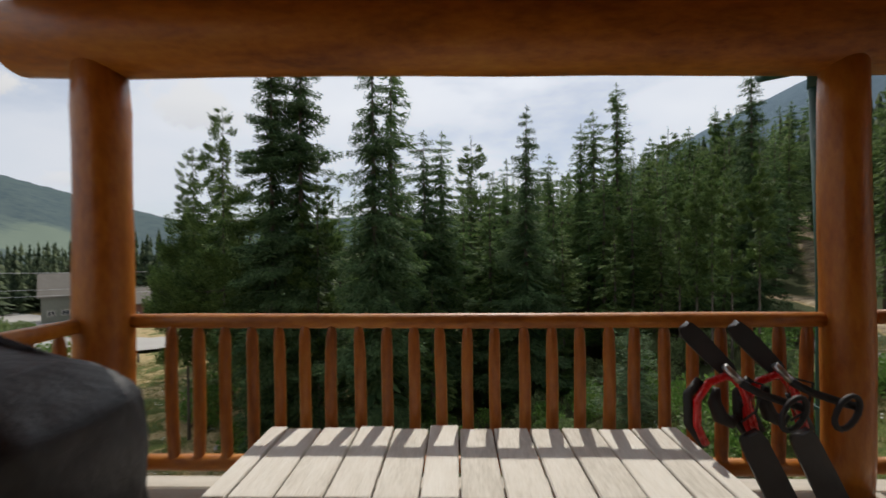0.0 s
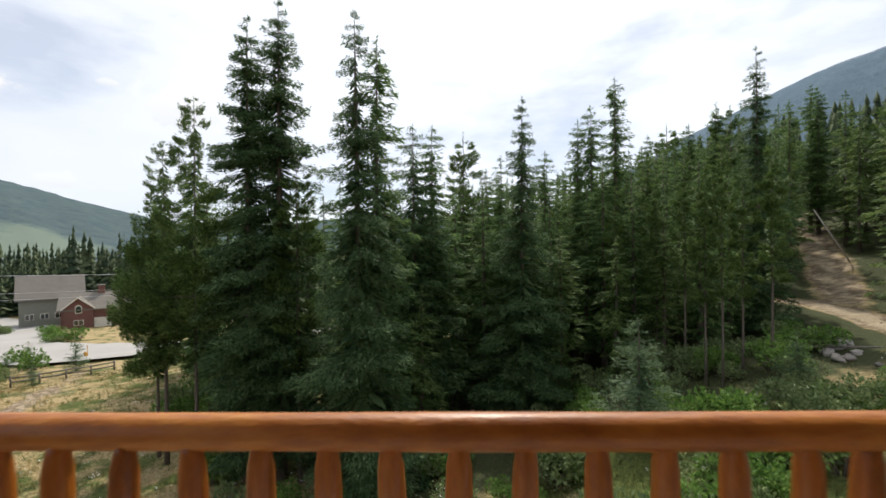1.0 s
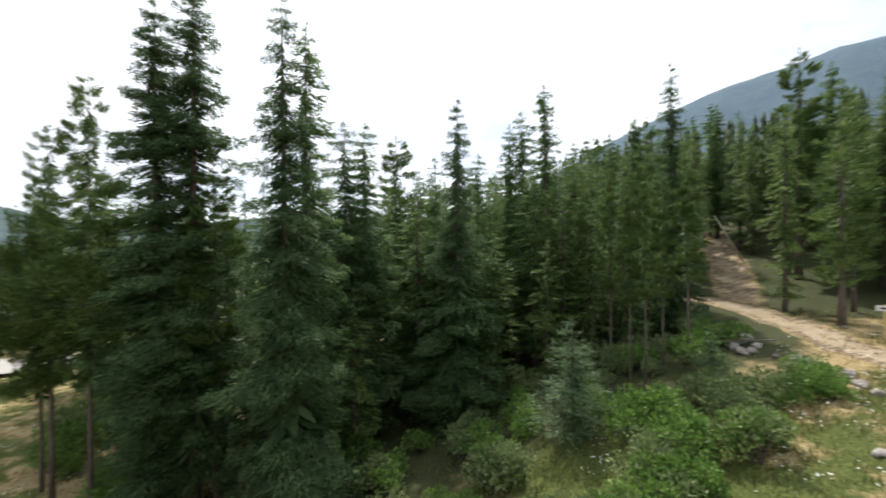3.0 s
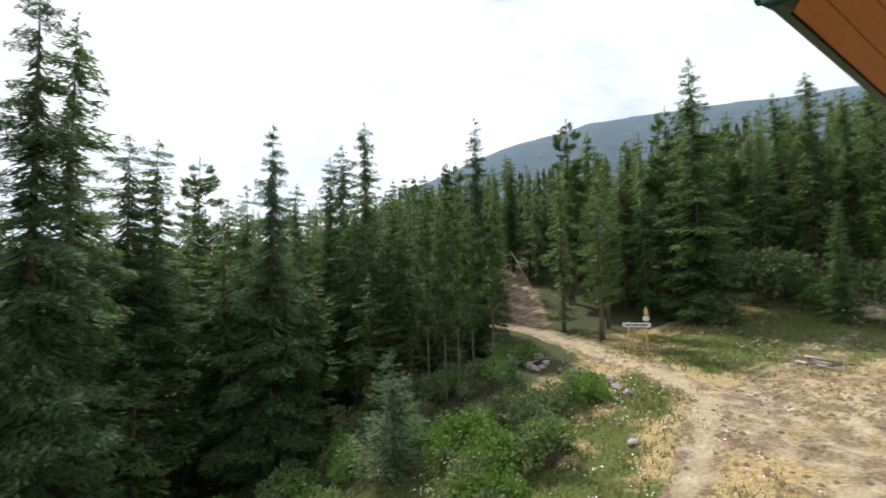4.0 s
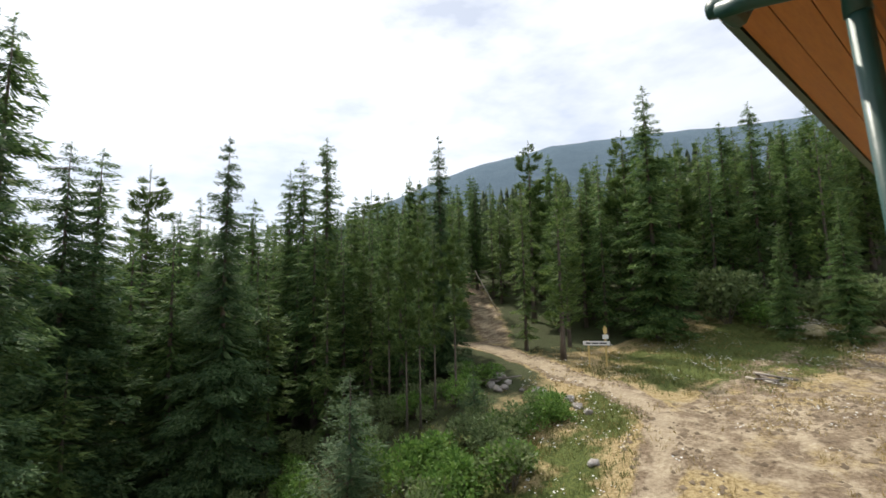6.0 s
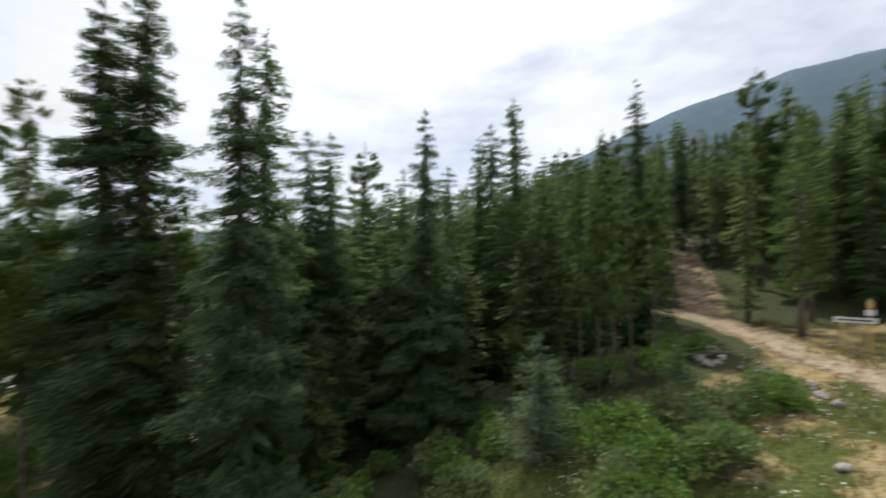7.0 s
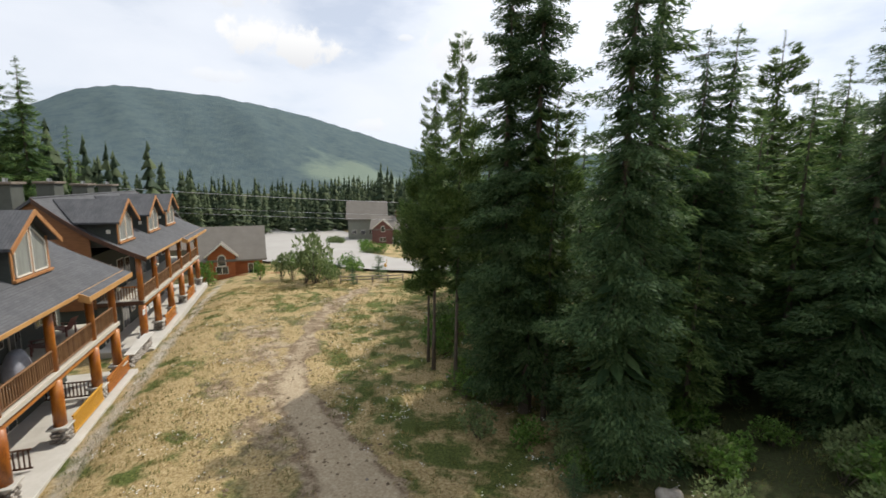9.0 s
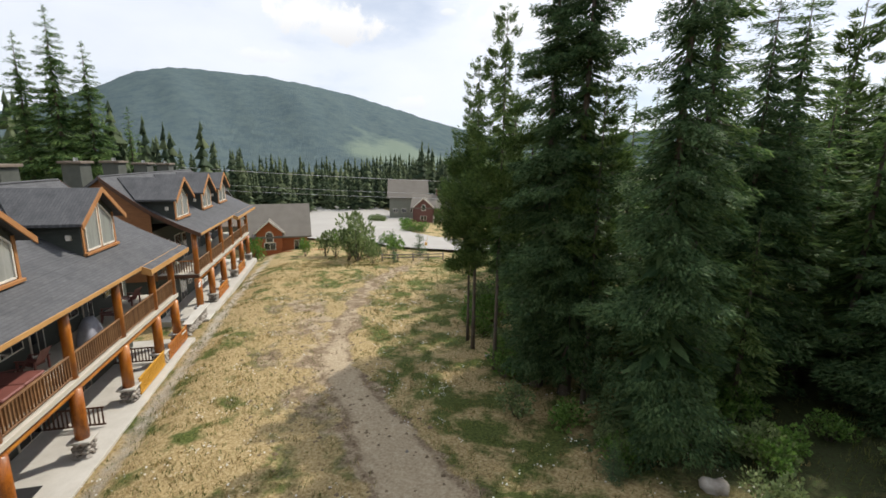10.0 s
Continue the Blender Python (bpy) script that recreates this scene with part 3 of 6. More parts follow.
def build_ground():
    def axis(lo, hi, step, far):
        mid = np.arange(lo, hi + 1e-6, step)
        k = np.arange(1, 46)
        grow = step * (np.power(1.16, k) - 1) / 0.16
        up = hi + grow[grow < far]
        dn = lo - grow[grow < far][::-1]
        return np.concatenate([[lo - far], dn, mid, up, [hi + far]])

    xs, ys = axis(-45, 48, 0.36, 2600), axis(-6, 58, 0.36, 2600)
    gx, gy = np.meshgrid(xs, ys)
    gz = land(gx, gy)
    nx, ny = len(xs), len(ys)
    verts = np.stack([gx.ravel(), gy.ravel(), gz.ravel()], 1)
    i = (np.arange(ny - 1)[:, None] * nx + np.arange(nx - 1)[None, :]).ravel()
    tris = np.concatenate([np.stack([i, i + 1, i + nx + 1], 1), np.stack([i, i + nx + 1, i + nx], 1)])
    me = raw_mesh("ground", verts, tris, ground_material())
    for name, val in zip(("dirt", "green", "forest", "gravel"), masks(gx.ravel(), gy.ravel())):
        a = me.attributes.new(name, "FLOAT", "POINT")
        a.data.foreach_set("value", val.astype(np.float32))
    me.polygons.foreach_set("use_smooth", np.ones(len(tris), dtype=bool))
    return tagged(new("ground", me), "dry meadow with worn dirt tracks and green patches", "ground", kind="structure")


build_ground()


def build_mountain(name, label, az0, az1, profile, near, crest, far, material, clearing=None, seed=0.0):
    """A far hill: azimuth by azimuth (degrees left of the y axis) the ridge has the slope profile(az) above the eye."""
    az = np.radians(np.linspace(az0, az1, 140))
    s = np.linspace(0, 1, 46)
    rr = near + (far - near) * s
    A, R = np.meshgrid(az, rr)
    top = np.array([profile(math.degrees(a)) for a in az])[None, :]
    up = np.clip((R - near) / (crest - near), 0, None)
    shape = np.where(up < 1, np.sin(np.clip(up, 0, 1) * math.pi / 2) ** 1.35, 1 - 0.35 * (up - 1))
    z = -30 + (top * crest + 30) * shape
    z = z + (0.008 * crest * (wave(A * 9, R / crest * 5, 0.8, 1 + seed) + 0.35 * wave(A * 31, R / crest * 11, 0.9, seed))) * np.sin(np.clip(up, 0, 1) * math.pi) * 0.9
    ridge_noise = 0.0009 * crest * wave(A * 260, R * 0 + 1, 1.0, seed) * (up > 0.8)
    z = z + ridge_noise
    X, Y = -np.sin(A) * R, np.cos(A) * R
    nx, ny = len(az), len(s)
    i = (np.arange(ny - 1)[:, None] * nx + np.arange(nx - 1)[None, :]).ravel()
    tris = np.concatenate([np.stack([i, i + 1, i + nx + 1], 1), np.stack([i, i + nx + 1, i + nx], 1)])
    me = raw_mesh(name, np.stack([X.ravel(), Y.ravel(), z.ravel()], 1), tris, material)
    c = np.zeros(X.size) if clearing is None else clearing(np.degrees(A), up).ravel()
    a = me.attributes.new("clearing", "FLOAT", "POINT")
    a.data.foreach_set("value", c.astype(np.float32))
    me.polygons.foreach_set("use_smooth", np.ones(len(tris), dtype=bool))
    return tagged(new(name, me), label, "mountain", kind="structure")


WEST_AZ, WEST_SLOPE = (14, 26, 36, 44, 50.7, 55, 61, 67.8, 71.3, 74.3, 78, 84, 100, 118), (0.02, 0.03, 0.061, 0.103, 0.134, 0.146, 0.15, 0.157, 0.141, 0.113, 0.083, 0.05, 0.04, 0.02)
EAST_AZ, EAST_SLOPE = (-120, -95, -80, -65, -50, -41, -36, -29, -20, -12), (0.2, 0.26, 0.29, 0.312, 0.318, 0.292, 0.262, 0.214, 0.13, 0.05)


def bell(x, c, w):
    return math.exp(-((x - c) / w) ** 2)


# slope colours with the distance haze painted in, heavier on the eastern mountain
HILL = mountain_material("haze_tinted_forest_slope", (0.022, 0.04, 0.026), (0.08, 0.102, 0.062), (0.2, 0.24, 0.13), (0.17, 0.225, 0.285), 0.4)
HILLNEAR = mountain_material("haze_tinted_rocky_slope", (0.03, 0.05, 0.04), (0.08, 0.11, 0.09), (0.3, 0.31, 0.3), (0.24, 0.32, 0.42), 0.5)
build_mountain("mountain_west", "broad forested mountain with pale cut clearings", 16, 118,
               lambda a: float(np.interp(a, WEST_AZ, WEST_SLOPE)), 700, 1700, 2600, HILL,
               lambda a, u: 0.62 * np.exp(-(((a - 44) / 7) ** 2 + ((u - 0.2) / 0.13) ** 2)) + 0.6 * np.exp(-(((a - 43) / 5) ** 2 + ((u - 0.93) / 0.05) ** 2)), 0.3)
build_mountain("mountain_east", "haze-tinted forested mountain with pale rock near its crest", -120, -12,
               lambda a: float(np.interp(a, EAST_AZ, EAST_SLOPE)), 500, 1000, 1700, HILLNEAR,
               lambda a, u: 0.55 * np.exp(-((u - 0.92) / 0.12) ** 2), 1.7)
build_mountain("mountain_north", "distant haze-tinted blue ridge across the valley", -14, 30,
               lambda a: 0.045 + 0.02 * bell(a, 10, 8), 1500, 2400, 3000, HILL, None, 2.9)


# ---- trees ----
def spray_cloud(p, d, size, up, rng, width=0.16):
    """Leaves: at each p a slim folded blade that points along d. Arrays in, vertices and triangles out."""
    n = len(p)
    d = d / np.linalg.norm(d, axis=1, keepdims=True)
    side = np.cross(d, up)
    side /= np.linalg.norm(side, axis=1, keepdims=True) + 1e-9
    nrm = np.cross(side, d)
    tilt = rng.uniform(-1.1, 1.1, (n, 1))
    side = side * np.cos(tilt) + nrm * np.sin(tilt)
    s = size[:, None]
    w = width * s * rng.uniform(0.7, 1.3, (n, 1))
    mid = rng.uniform(0.35, 0.6, (n, 1))
    sag = nrm * s * rng.uniform(-0.12, 0.04, (n, 1))
    v = np.stack([p, p + d * s * mid + side * w + sag * 0.5, p + d * s + sag, p + d * s * mid - side * w + sag * 0.5], 1).reshape(-1, 3)
    b = (np.arange(n) * 4)[:, None]
    tri = np.array([[0, 1, 2], [0, 2, 3]])
    t = (b[:, :, None] + tri[None]).reshape(-1, 3)
    return v, t


def needle_cloud(p, d, size, rng, width=0.13):
    """Needled twigs: at each p one slim three-cornered blade along d, its flat side mostly up."""
    n = len(p)
    d = d / np.linalg.norm(d, axis=1, keepdims=True)
    side = np.cross(d, np.array([[0.0, 0.0, 1.0]]) + rng.normal(0, 0.25, (n, 3)))
    side /= np.linalg.norm(side, axis=1, keepdims=True) + 1e-9
    nrm = np.cross(side, d)
    tilt = rng.uniform(-1.0, 1.0, (n, 1))
    side = side * np.cos(tilt) + nrm * np.sin(tilt)
    s = size[:, None]
    w = width * s * rng.uniform(0.7, 1.3, (n, 1))
    back = rng.uniform(0.0, 0.35, (n, 1))
    v = np.stack([p - d * s * back + side * w, p - d * s * back - side * w, p + d * s], 1).reshape(-1, 3)
    return v, np.arange(3 * n).reshape(-1, 3)


def conifer(name, h, r, seed, sprays, bare=0.08, droop=0.45, power=0.85, taper=0.7, pine=False, gaps=0.0, trunk_r=None,
            needles=None, spray=0.42, ragged=0.25, per_metre=13.0, hang=0.26, core=0.6, foot=0.7, width=0.15):
    """Trunk and crown meshes of a spruce or pine of height h and crown radius r, base at the origin.
    Boughs stand in whorls; each is a drooping pad of needled twigs, with an older, shorter inner crown behind."""
    rng = np.random.default_rng(seed)
    tr = trunk_r or h * 0.0095 + 0.03
    g = Geo()
    pts, rad = [], []
    lean = rng.uniform(-0.008, 0.008, 2)
    for k in range(9):
        f = k / 8
        pts.append((lean[0] * h * f + 0.03 * math.sin(3 * f + seed), lean[1] * h * f, h * f * 0.985))
        rad.append(tr * (1 - f) ** 0.9 + 0.008 + (0.3 * tr if k == 0 else 0))
    pts[0] = (pts[0][0], pts[0][1], -0.4)
    g.tube(pts, rad, 7, 0.06, seed=seed)
    # dead lower limbs
    for k in range(int(60 * bare)):
        z = h * rng.uniform(0.05, max(0.1, bare * 1.2))
        a = rng.uniform(0, 6.28)
        ln = r * rng.uniform(0.15, 0.55)
        g.tube([(0, 0, z), (math.cos(a) * ln, math.sin(a) * ln, z - 0.2 * ln)], [0.016, 0.004], 3, caps=False, seed=k)
    live = h * (1 - bare)
    branches = int(live * per_metre)
    whorls = max(12, int(live / 0.46))
    f = rng.uniform(0, 1, branches)
    f = np.where(rng.uniform(0, 1, branches) < 0.8, (np.floor(f * whorls) + rng.normal(0.5, 0.13, branches)) / whorls, f)
    f = np.clip(f, 0.0, 0.992)
    az = rng.uniform(0, 2 * math.pi, branches)

    def profile(q):
        return np.clip((1 - q) / taper, 0, 1) ** power * (foot + (1 - foot) * np.clip(q / 0.22, 0, 1))

    ring = rng.normal(0, 0.5, whorls + 1)[np.clip((f * whorls).astype(int), 0, whorls)]
    lop = 1 + ragged * (0.4 * np.sin(az * 2 + seed) + 0.55 * ring + rng.normal(0, 0.5, branches))
    if gaps:
        lop *= np.where(rng.uniform(0, 1, branches) < gaps, 0.5, 1.0)
    blen = np.clip(r * profile(f) * np.clip(lop, 0.35, 1.6), 0.05, None) + 0.22 * np.clip((1 - f) / 0.035, 0.2, 1)
    zb = h * (bare + (1 - bare) * f)
    weight = blen ** 1.25 + 0.05
    per = np.maximum(4, (sprays * weight / weight.sum()).astype(int))
    idx = np.repeat(np.arange(branches), per)
    n = len(idx)
    L, fi = blen[idx], f[idx]
    s = (0.45 + 0.55 * rng.uniform(0, 1, n) ** 0.7) if pine else 1 - 0.92 * rng.uniform(0, 1, n) ** (1.25 - 0.35 * fi)
    wide = (0.42 if pine else 0.36) * L * (s + 0.12) * np.clip(1.08 - s, 0.05, 1) ** 0.55 * 1.5
    u = rng.uniform(-1, 1, n)
    ca, sa = np.cos(az[idx]), np.sin(az[idx])
    fall = droop * (1.05 - 1.5 * np.clip(fi - 0.55, 0, 1) * 1.2)
    lift = (0.55 if pine else 0.34) * abs(droop) + (0.25 if pine else 0.0)
    tuft = rng.normal(0, 0.09 * L if pine else 0.035 + 0.02 * L, n)
    z = zb[idx] - fall * L * s + lift * L * s ** 2.2 + tuft - hang * np.minimum(L, 1.3) * (0.25 * u * u + 0.5 * rng.uniform(0, 1, n) ** 2.2)
    x = ca * L * s - sa * u * wide
    y = sa * L * s + ca * u * wide
    axis_x = lean[0] * z
    axis_y = lean[1] * z
    p = np.stack([x + axis_x, y + axis_y, z], 1)
    sw = u * 0.9 + rng.normal(0, 0.55, n)
    dz = -fall * 0.7 + 1.6 * lift * s - hang * rng.uniform(0.0, 1.6, n) + rng.normal(0, 0.4, n) + (0.35 if pine else 0.0)
    d = np.stack([ca - sa * sw, sa + ca * sw, dz], 1)
    size = spray * rng.uniform(0.55, 1.25, n) * np.clip(0.42 + 0.75 * L / r, 0.4, 1.05)
    v, t = needle_cloud(p, d, size, rng, width)
    parts_v, parts_t, base = [v], [t], len(v)
    # leader
    k = 40
    pz = h * (1 - 0.055 * rng.uniform(0, 1, k) ** 1.3)
    pl = np.stack([rng.normal(0, 0.015, k) + lean[0] * h, rng.normal(0, 0.015, k) + lean[1] * h, pz], 1)
    dl = np.stack([rng.normal(0, 0.6, k), rng.normal(0, 0.6, k), rng.uniform(0.1, 1.0, k)], 1)
    v, t = needle_cloud(pl, dl, np.full(k, min(0.2, spray * 0.6)), rng)
    parts_v.append(v)
    parts_t.append(t + base)
    base += len(v)
    # inner crown: short older boughs close to the trunk, each its own ragged blade
    tiers, sides = int(live / 0.42), 14 if sprays > 10000 else 7
    for k in range(int(tiers * 0.9)):
        q = (k + 0.4) / tiers
        rk = core * r * float(profile(np.array([q]))[0]) * (0.5 + 0.5 * min(1.0, (1 - q) / 0.45))
        a = rng.uniform(0, 2 * math.pi, sides)
        rr = rk * rng.uniform(0.55, 1.35, sides) + 0.04
        half = rng.uniform(0.1, 0.26, sides)
        zc = h * (bare + (1 - bare) * q) + rng.uniform(-0.2, 0.2, sides)
        low = zc - max(0.1, droop) * rr * rng.uniform(0.4, 1.3, sides)
        cx, cy = lean[0] * zc, lean[1] * zc
        root = np.stack([cx, cy, zc + 0.16], 1)
        tip = np.stack([cx + np.cos(a) * rr, cy + np.sin(a) * rr, low], 1)
        mid = [np.stack([cx + np.cos(a + sg * half) * rr * 0.62, cy + np.sin(a + sg * half) * rr * 0.62, 0.5 * (zc + low) - 0.05], 1) for sg in (-1, 1)]
        parts_v.append(np.concatenate([root, mid[0], tip, mid[1]]))
        i = np.arange(sides)
        parts_t.append(base + np.concatenate([np.stack([i, i + sides, i + 2 * sides], 1), np.stack([i, i + 2 * sides, i + 3 * sides], 1)]))
        base += 4 * sides
    # boughs
    for k in range(0, branches, 3 if sprays > 10000 else 9):
        if blen[k] > 0.6:
            q = []
            fl = droop * (1.05 - 1.8 * max(0.0, f[k] - 0.55))
            for e in (0.0, 0.5, 0.92):
                q.append((math.cos(az[k]) * blen[k] * e, math.sin(az[k]) * blen[k] * e, zb[k] - fl * blen[k] * e + lift * blen[k] * e ** 2.2))
            g.tube(q, [0.012 + 0.008 * blen[k], 0.012, 0.004], 3, caps=False, seed=k)
    return g.mesh("trunk", BARK, True), raw_mesh("crown", np.concatenate(parts_v), np.concatenate(parts_t), needles or SPRUCE)


TREE_KINDS = {}


def tree_kind(key, *args, **kw):
    TREE_KINDS[key] = (args[0], *conifer(key, *args, **kw))


def plant(key, x, y, top=None, height=None, turn=0.0, name="spruce_tree", label="", girth=1.0, sink=0.0, group=""):
    """Plants a tree of a kind so that its tip is at height top, or with the height given."""
    h0, trunk, crown = TREE_KINDS[key]
    z = float(land(x, y)) - sink
    h = height if height else top - z
    s = h / h0
    m = Matrix.LocRotScale((x, y, z), Euler((0, 0, radians(turn))), (s * girth, s * girth, s))
    ob = thing(name, label or "tall dark green spruce with drooping boughs", "tree", m, group or "trees of the wood")
    part("trunk", trunk, None, ob)
    part("crown", crown, None, ob)
    return ob


# kinds of tree (height, crown radius, seed, number of sprays)
tree_kind("spruce_broad", 21.0, 2.6, 11, 66000, bare=0.02, droop=0.42, power=0.85, taper=0.85, needles=BLUESPRUCE, spray=0.16, width=0.22, ragged=0.3)
tree_kind("spruce_twin", 22.0, 1.72, 12, 76000, bare=0.06, droop=0.4, power=0.66, taper=0.66, needles=BLUESPRUCE, spray=0.135, width=0.24, ragged=0.42, hang=0.4)
tree_kind("spruce_open", 20.0, 2.1, 13, 84000, bare=0.01, droop=0.55, power=0.78, taper=1.0, gaps=0.22, needles=BLUESPRUCE, spray=0.125, width=0.24, ragged=0.5, hang=0.45, foot=0.9)
tree_kind("spruce_wide", 19.0, 3.0, 28, 70000, bare=0.01, droop=0.36, power=0.9, taper=0.95, needles=BLUESPRUCE, spray=0.165, width=0.22, ragged=0.3, foot=0.9)
tree_kind("spruce_dense", 17.0, 2.3, 29, 50000, bare=0.02, droop=0.3, power=0.62, taper=0.75, needles=BLUESPRUCE, spray=0.165, width=0.22, ragged=0.32, foot=0.9)
tree_kind("spruce_mid", 18.0, 2.2, 14, 26000, bare=0.04, droop=0.42, power=0.8, taper=0.8, spray=0.27, ragged=0.32)
tree_kind("spruce_slim", 18.0, 1.35, 15, 13000, bare=0.06, droop=0.4, power=0.56, taper=0.6, spray=0.25, ragged=0.42)
tree_kind("spruce_narrow", 18.0, 1.15, 25, 14000, bare=0.1, droop=0.45, power=0.6, taper=0.75, spray=0.24, ragged=0.5, hang=0.4)
tree_kind("pine_clumpy", 17.0, 1.75, 16, 38000, bare=0.14, droop=0.1, power=0.6, taper=0.5, pine=True, needles=PINE, spray=0.165, width=0.2, ragged=0.5, gaps=0.1, per_metre=8, hang=0.05, core=0.5)
tree_kind("pine_edge", 17.0, 1.8, 26, 38000, bare=0.3, droop=0.15, power=0.7, taper=0.65, pine=True, needles=PINE, spray=0.16, width=0.2, ragged=0.5, gaps=0.08, per_metre=12, hang=0.05, core=0.58, trunk_r=0.12)
tree_kind("pine_slim", 17.0, 1.2, 17, 14000, bare=0.2, droop=0.1, power=0.6, taper=0.5, pine=True, needles=PINE, spray=0.23, ragged=0.5, gaps=0.1, per_metre=8, hang=0.05, core=0.5)
tree_kind("pine_bare", 17.0, 1.3, 27, 13000, bare=0.36, droop=0.2, power=0.75, taper=0.8, pine=True, needles=PINE, spray=0.22, ragged=0.5, gaps=0.1, per_metre=8, hang=0.05, core=0.45, trunk_r=0.12)
tree_kind("spruce_young", 4.8, 1.45, 18, 6500, bare=0.02, droop=-0.12, power=0.9, taper=1.0, needles=YOUNGSPRUCE, spray=0.13, trunk_r=0.06, per_metre=26, hang=0.08, foot=0.85)
tree_kind("spruce_far", 18.0, 1.7, 19, 3400, bare=0.06, droop=0.42, power=0.62, taper=0.75, spray=0.4, ragged=0.4, per_metre=8, core=0.62)
tree_kind("spruce_fill", 18.0, 1.3, 21, 3200, bare=0.08, droop=0.4, power=0.56, taper=0.6, spray=0.38, ragged=0.45, per_metre=8, core=0.62, needles=LIGHTSPRUCE)
tree_kind("pine_far", 18.0, 1.4, 20, 3200, bare=0.16, droop=0.15, power=0.6, taper=0.5, pine=True, needles=PINE, spray=0.38, ragged=0.5, per_metre=7, hang=0.05, core=0.55)

# the stand in front of the balcony: kind, x, y, height of the tip
FRONT = [("pine_edge", -15.3, 25.2, 4.4), ("pine_edge", -14.3, 24.3, 6.9), ("pine_edge", -11.8, 22.7, 8.6),
         ("spruce_twin", -9.2, 22.4, 12.2), ("spruce_twin", -7.7, 22.3, 13.0), ("pine_bare", -6.7, 21.9, 5.6),
         ("spruce_open", -3.35, 19.5, 10.9), ("spruce_narrow", -3.0, 21.2, 10.6), ("spruce_dense", -1.7, 25.3, 7.9),
         ("spruce_slim", -0.8, 26.9, 8.2), ("pine_slim", 1.2, 36.4, 10.2), ("spruce_slim", 3.2, 36.2, 7.3)]
MIDDLE = [("spruce_mid", 3.6, 30.2, 7.1), ("spruce_wide", 3.9, 25.0, 9.1), ("spruce_slim", 6.6, 31.7, 7.7), ("spruce_narrow", 9.1, 33.1, 10.1),
          ("spruce_slim", 10.1, 32.8, 11.0), ("spruce_narrow", 12.0, 33.2, 13.2), ("spruce_slim", 16.6, 38.9, 10.4), ("pine_slim", 17.8, 38.3, 11.1),
          ("spruce_slim", 19.4, 37.5, 10.9), ("spruce_narrow", 19.9, 34.9, 11.8), ("pine_slim", 20.7, 34.4, 11.4), ("spruce_broad", 18.0, 27.7, 12.8)]
RIGHT = [("spruce_slim", 36.6, 49.7, 16.6), ("spruce_slim", 39.0, 49.0, 17.7), ("spruce_slim", 39.8, 51.0, 18.6), ("pine_slim", 31.6, 32.0, 16.3),
         ("spruce_narrow", 33.6, 31.3, 15.1), ("spruce_slim", 34.1, 27.4, 13.3), ("pine_slim", 34.3, 23.6, 15.2), ("spruce_mid", 31.7, 20.2, 17.0),
         ("pine_slim", 39.7, 22.2, 14.5), ("spruce_slim", 43.0, 19.5, 16.5), ("spruce_narrow", 41.9, 17.0, 17.1), ("spruce_slim", 44.4, 15.5, 15.6),
         ("spruce_slim", 42.9, 13.4, 15.8), ("spruce_mid", 35.4, 10.5, 7.1), ("spruce_mid", 34.6, 13.4, 5.6)]
for j, (key, x, y, top) in enumerate(FRONT + MIDDLE + RIGHT):
    pine = key.startswith("pine")
    plant(key, x, y, top, turn=j * 77.0, name="pine_tree" if pine else "spruce_tree",
          label="slender pine with a clumpy yellow-green crown" if pine else "tall dark green spruce with drooping boughs", girth=(1.2 if pine and j > 6 else (0.85 if j < 3 else 1.06)) + 0.06 * math.sin(j * 2.3))


SKYLINE_AZ, SKYLINE_SLOPE = (-84, -72, -58, -52, -45, -36, -30, -23, -12, 14), (0.32, 0.315, 0.305, 0.28, 0.26, 0.245, 0.23, 0.2, 0.155, 0.15)


